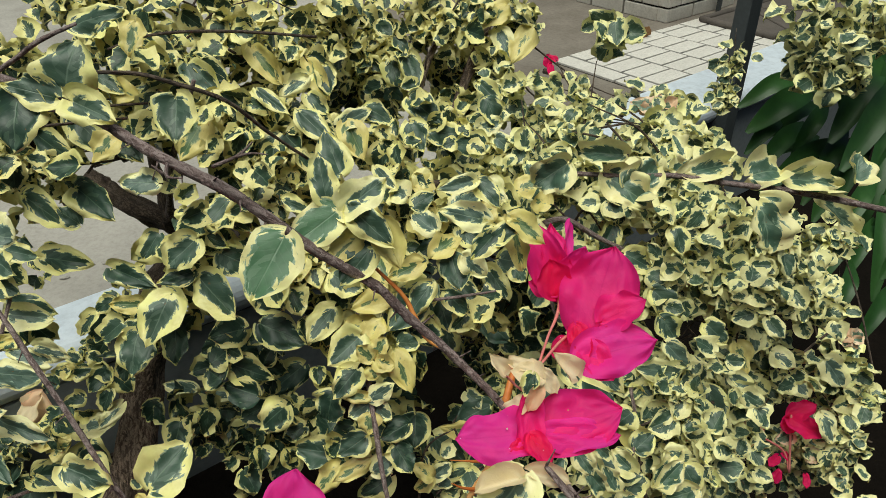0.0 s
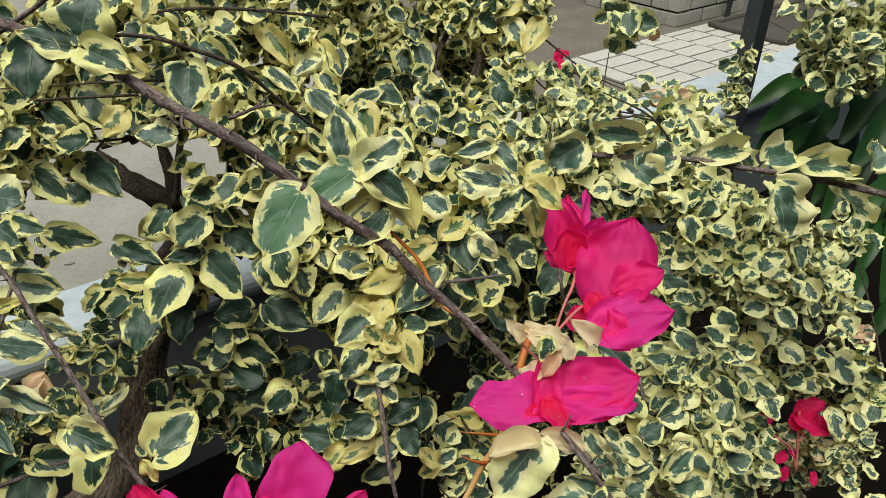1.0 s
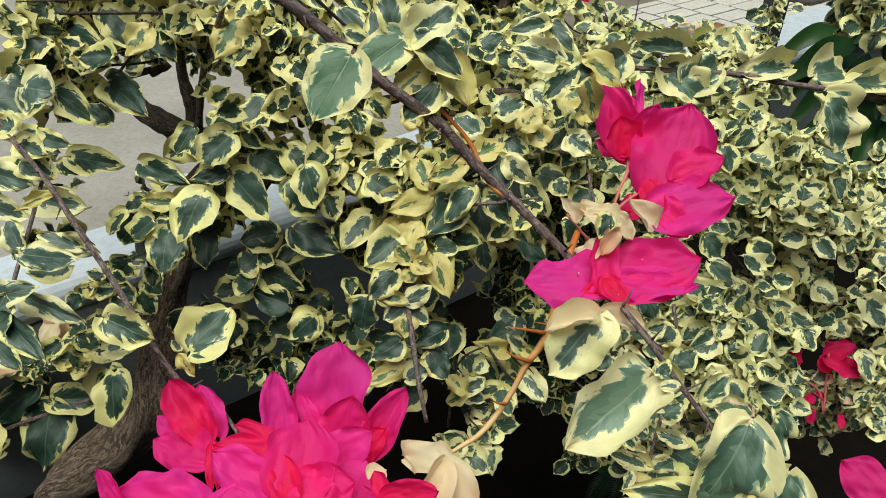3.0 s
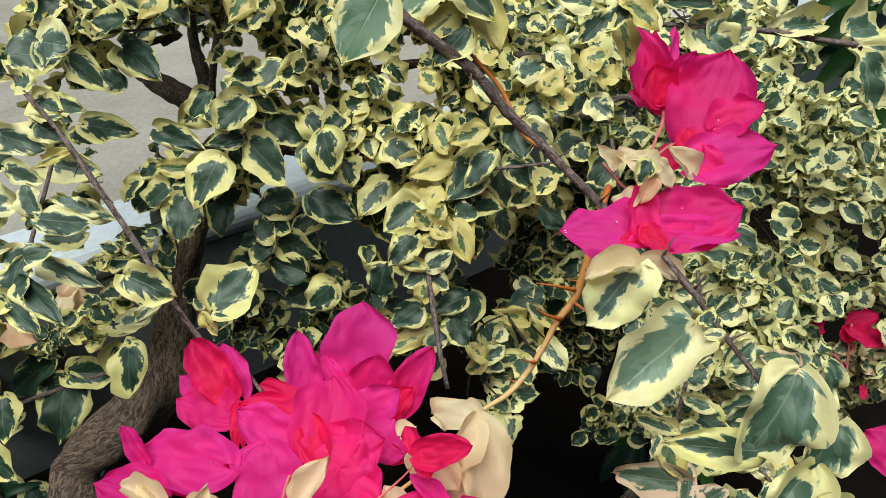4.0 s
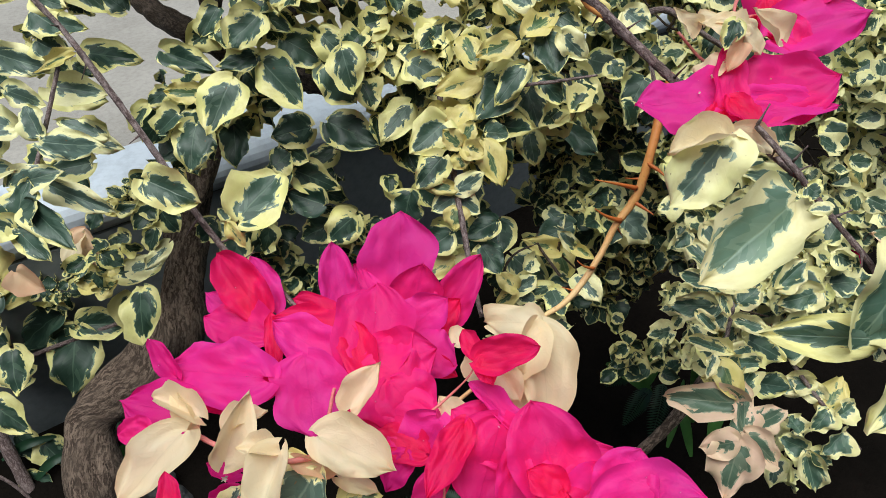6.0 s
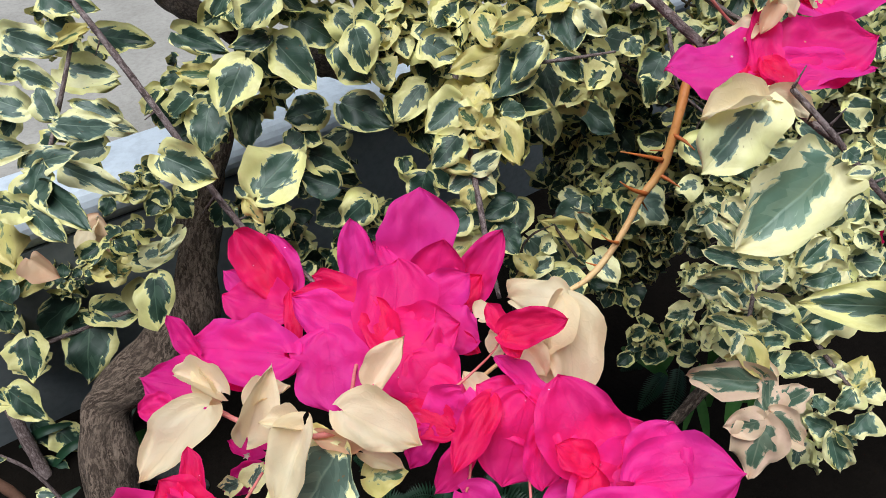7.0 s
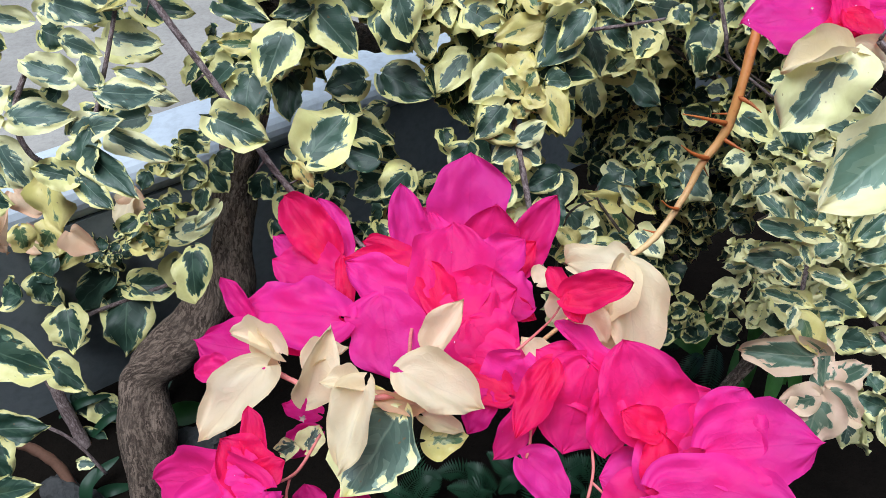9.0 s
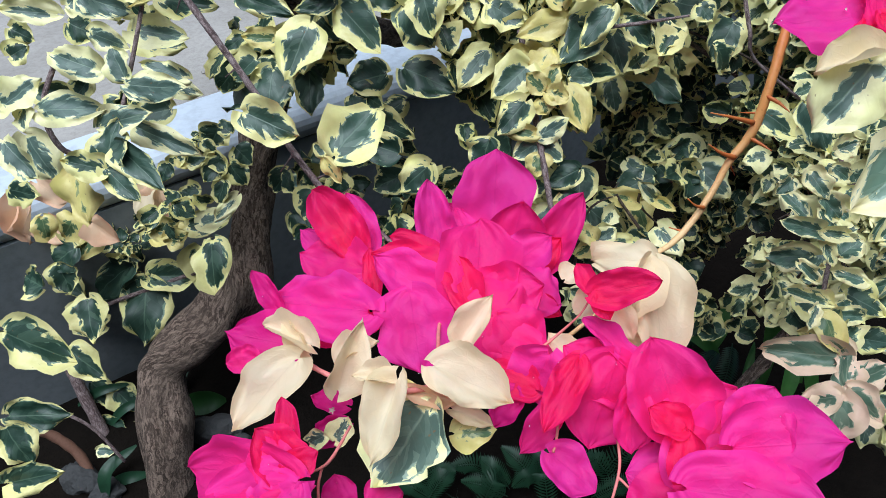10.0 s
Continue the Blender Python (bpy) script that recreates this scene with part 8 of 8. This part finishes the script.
long_leaf(low, GLOSSY, (-0.852, 0.916, -0.523), (-0.801, 0.923, -0.507), (-0.749, 0.936, -0.512), 0.055)
long_leaf(low, FERN, (-0.891, 0.923, -0.556), (-0.865, 0.959, -0.491), (-0.840, 1.007, -0.465), 0.023)
long_leaf(low, FERN, (-0.872, 0.916, -0.567), (-0.907, 0.930, -0.519), (-0.943, 0.957, -0.510), 0.023)
long_leaf(low, FERN, (-0.904, 0.923, -0.554), (-0.852, 0.909, -0.550), (-0.799, 0.907, -0.586), 0.023)
long_leaf(low, FERN, (-0.969, 0.721, -0.550), (-0.930, 0.749, -0.495), (-0.890, 0.789, -0.481), 0.022)
long_leaf(low, FERN, (-0.907, 0.715, -0.564), (-0.963, 0.726, -0.518), (-1.020, 0.749, -0.511), 0.026)
long_leaf(low, FERN, (-0.949, 0.726, -0.547), (-0.902, 0.733, -0.517), (-0.854, 0.753, -0.527), 0.026)
long_leaf(low, FERN, (-0.924, 0.683, -0.523), (-0.917, 0.707, -0.469), (-0.910, 0.744, -0.454), 0.028)
long_leaf(low, FERN, (-1.074, 0.892, -0.494), (-1.015, 0.906, -0.457), (-0.956, 0.933, -0.460), 0.020)
long_leaf(low, FERN, (-0.921, 0.914, -0.486), (-0.963, 0.883, -0.490), (-1.005, 0.864, -0.534), 0.020)
frond((-0.048, 0.740, -0.486), (-0.086, 0.756, -0.436), (-0.123, 0.784, -0.426), 0.055)
frond((-0.041, 0.759, -0.466), (-0.071, 0.741, -0.456), (-0.100, 0.735, -0.486), 0.055)
frond((-0.064, 0.742, -0.483), (-0.050, 0.763, -0.432), (-0.035, 0.797, -0.422), 0.055)
frond((-0.013, 0.745, -0.485), (0.031, 0.762, -0.444), (0.075, 0.790, -0.443), 0.055)
frond((-0.010, 0.756, -0.473), (0.028, 0.745, -0.463), (0.065, 0.746, -0.493), 0.055)
frond((-0.005, 0.746, -0.485), (0.002, 0.767, -0.434), (0.009, 0.800, -0.424), 0.055)
frond((-0.107, 0.732, -0.489), (-0.137, 0.743, -0.445), (-0.167, 0.767, -0.441), 0.055)
frond((-0.110, 0.722, -0.500), (-0.155, 0.723, -0.467), (-0.200, 0.735, -0.473), 0.055)
frond((-0.270, 0.704, -0.502), (-0.240, 0.724, -0.455), (-0.211, 0.756, -0.448), 0.055)
frond((-0.257, 0.707, -0.499), (-0.294, 0.711, -0.464), (-0.332, 0.726, -0.468), 0.055)
frond((0.053, 0.733, -0.507), (0.097, 0.740, -0.477), (0.142, 0.759, -0.488), 0.055)
frond((0.327, 1.010, -0.373), (0.296, 0.975, -0.382), (0.265, 0.953, -0.431), 0.055)
frond((0.307, 1.031, -0.346), (0.268, 1.012, -0.336), (0.228, 1.005, -0.367), 0.055)
frond((0.338, 0.985, -0.327), (0.324, 0.937, -0.353), (0.309, 0.902, -0.419), 0.055)
for k in range(16):
    a, x = k * 2.4, -0.30 + 0.045 * k
    reach = 0.085 + 0.02 * (k % 3)
    foot = (x, 0.74 + 0.05 * math.sin(k * 1.7), -0.52)
    frond(foot, (x + 0.5 * reach * math.cos(a), foot[1] + 0.4 * reach * math.sin(a), -0.45), (x + reach * math.cos(a), foot[1] + 0.8 * reach * math.sin(a), -0.45 - 0.01 * (k % 4)), 0.060)


# ---- small true flowers between the bracts ----
FLOWER = plain_material("cream_flower", (0.62, 0.50, 0.44), (0.70, 0.60, 0.52), 60.0, 400.0, 0.6)


def floret(parent, x, y, z, size):
    """A small tube with a five-lobed cream star."""
    verts, faces = [], []
    for k in range(10):
        a = 2 * math.pi * k / 10
        r = size if k % 2 == 0 else size * 0.45
        verts.append((r * math.cos(a), r * math.sin(a), size * (0.25 if k % 2 == 0 else 0.05)))
    verts.append((0, 0, -size * 0.2))
    faces += [(k, (k + 1) % 10, 10) for k in range(10)]
    n = len(verts)
    for ring in range(2):
        verts += [(size * 0.25 * math.cos(a), size * 0.25 * math.sin(a), -size * (0.1 + 1.6 * ring)) for a in [2 * math.pi * k / 8 for k in range(8)]]
    faces += [(n + k, n + (k + 1) % 8, n + 8 + (k + 1) % 8, n + 8 + k) for k in range(8)]
    ob = new("floret", mesh_of("floret", verts, faces, FLOWER))
    ob.matrix_basis = Matrix.Translation((x, y, z)) @ OUTWARD.to_track_quat("Z", "Y").to_matrix().to_4x4()
    under(ob, parent, "small cream star-shaped flower")


floret(fl_b2, -0.222, 0.219, 0.458, 0.0024)
floret(fl_b, -0.130, 0.343, 0.466, 0.0024)
floret(fl_b, -0.119, 0.338, 0.459, 0.0024)
floret(fl_a, 0.110, 0.413, 0.642, 0.0020)
floret(fl_a3, 0.042, 0.341, 0.639, 0.0009)


# rain drops that cling to the bracts
n = Nodes("water")
clear_part = n.add("ShaderNodeBsdfTransparent")
shine = n.add("ShaderNodeBsdfGlossy", {"Roughness": 0.05})
film_mix = n.add("ShaderNodeMixShader", {0: 0.08})
n.t.links.new(clear_part.outputs[0], film_mix.inputs[1])
n.t.links.new(shine.outputs[0], film_mix.inputs[2])
n.t.links.new(film_mix.outputs[0], n.t.nodes["Material Output"].inputs["Surface"])
WATER = n.m
bm = bmesh.new()
bmesh.ops.create_icosphere(bm, subdivisions=2, radius=1.0)
for v in bm.verts:
    v.co.z *= 0.55
DROP = bpy.data.meshes.new("water_drop")
bm.to_mesh(DROP)
bm.free()
DROP.materials.append(WATER)
for poly in DROP.polygons:
    poly.use_smooth = True
rs = random.Random(12)
bpy.context.view_layer.update()
for stem in (fl_a2, fl_a3, fl_b, fl_c, fl_d):
    for ob in [c for c in stem.children if c.name.startswith("bract")]:
        for k in range(2):
            v = ob.data.vertices[rs.randrange(len(ob.data.vertices))]
            w = ob.matrix_world
            normal = (w.to_3x3().inverted().transposed() @ v.normal).normalized()
            if normal.z < 0.2:
                continue
            r = rs.uniform(0.0004, 0.0009)
            d = new("water_drop", DROP)
            m = normal.to_track_quat("Z", "Y").to_matrix().to_4x4()
            m.translation = w @ v.co + normal * r * 0.3
            d.matrix_basis = m @ Matrix.Diagonal((r, r, r, 1))
            under(d, stem)
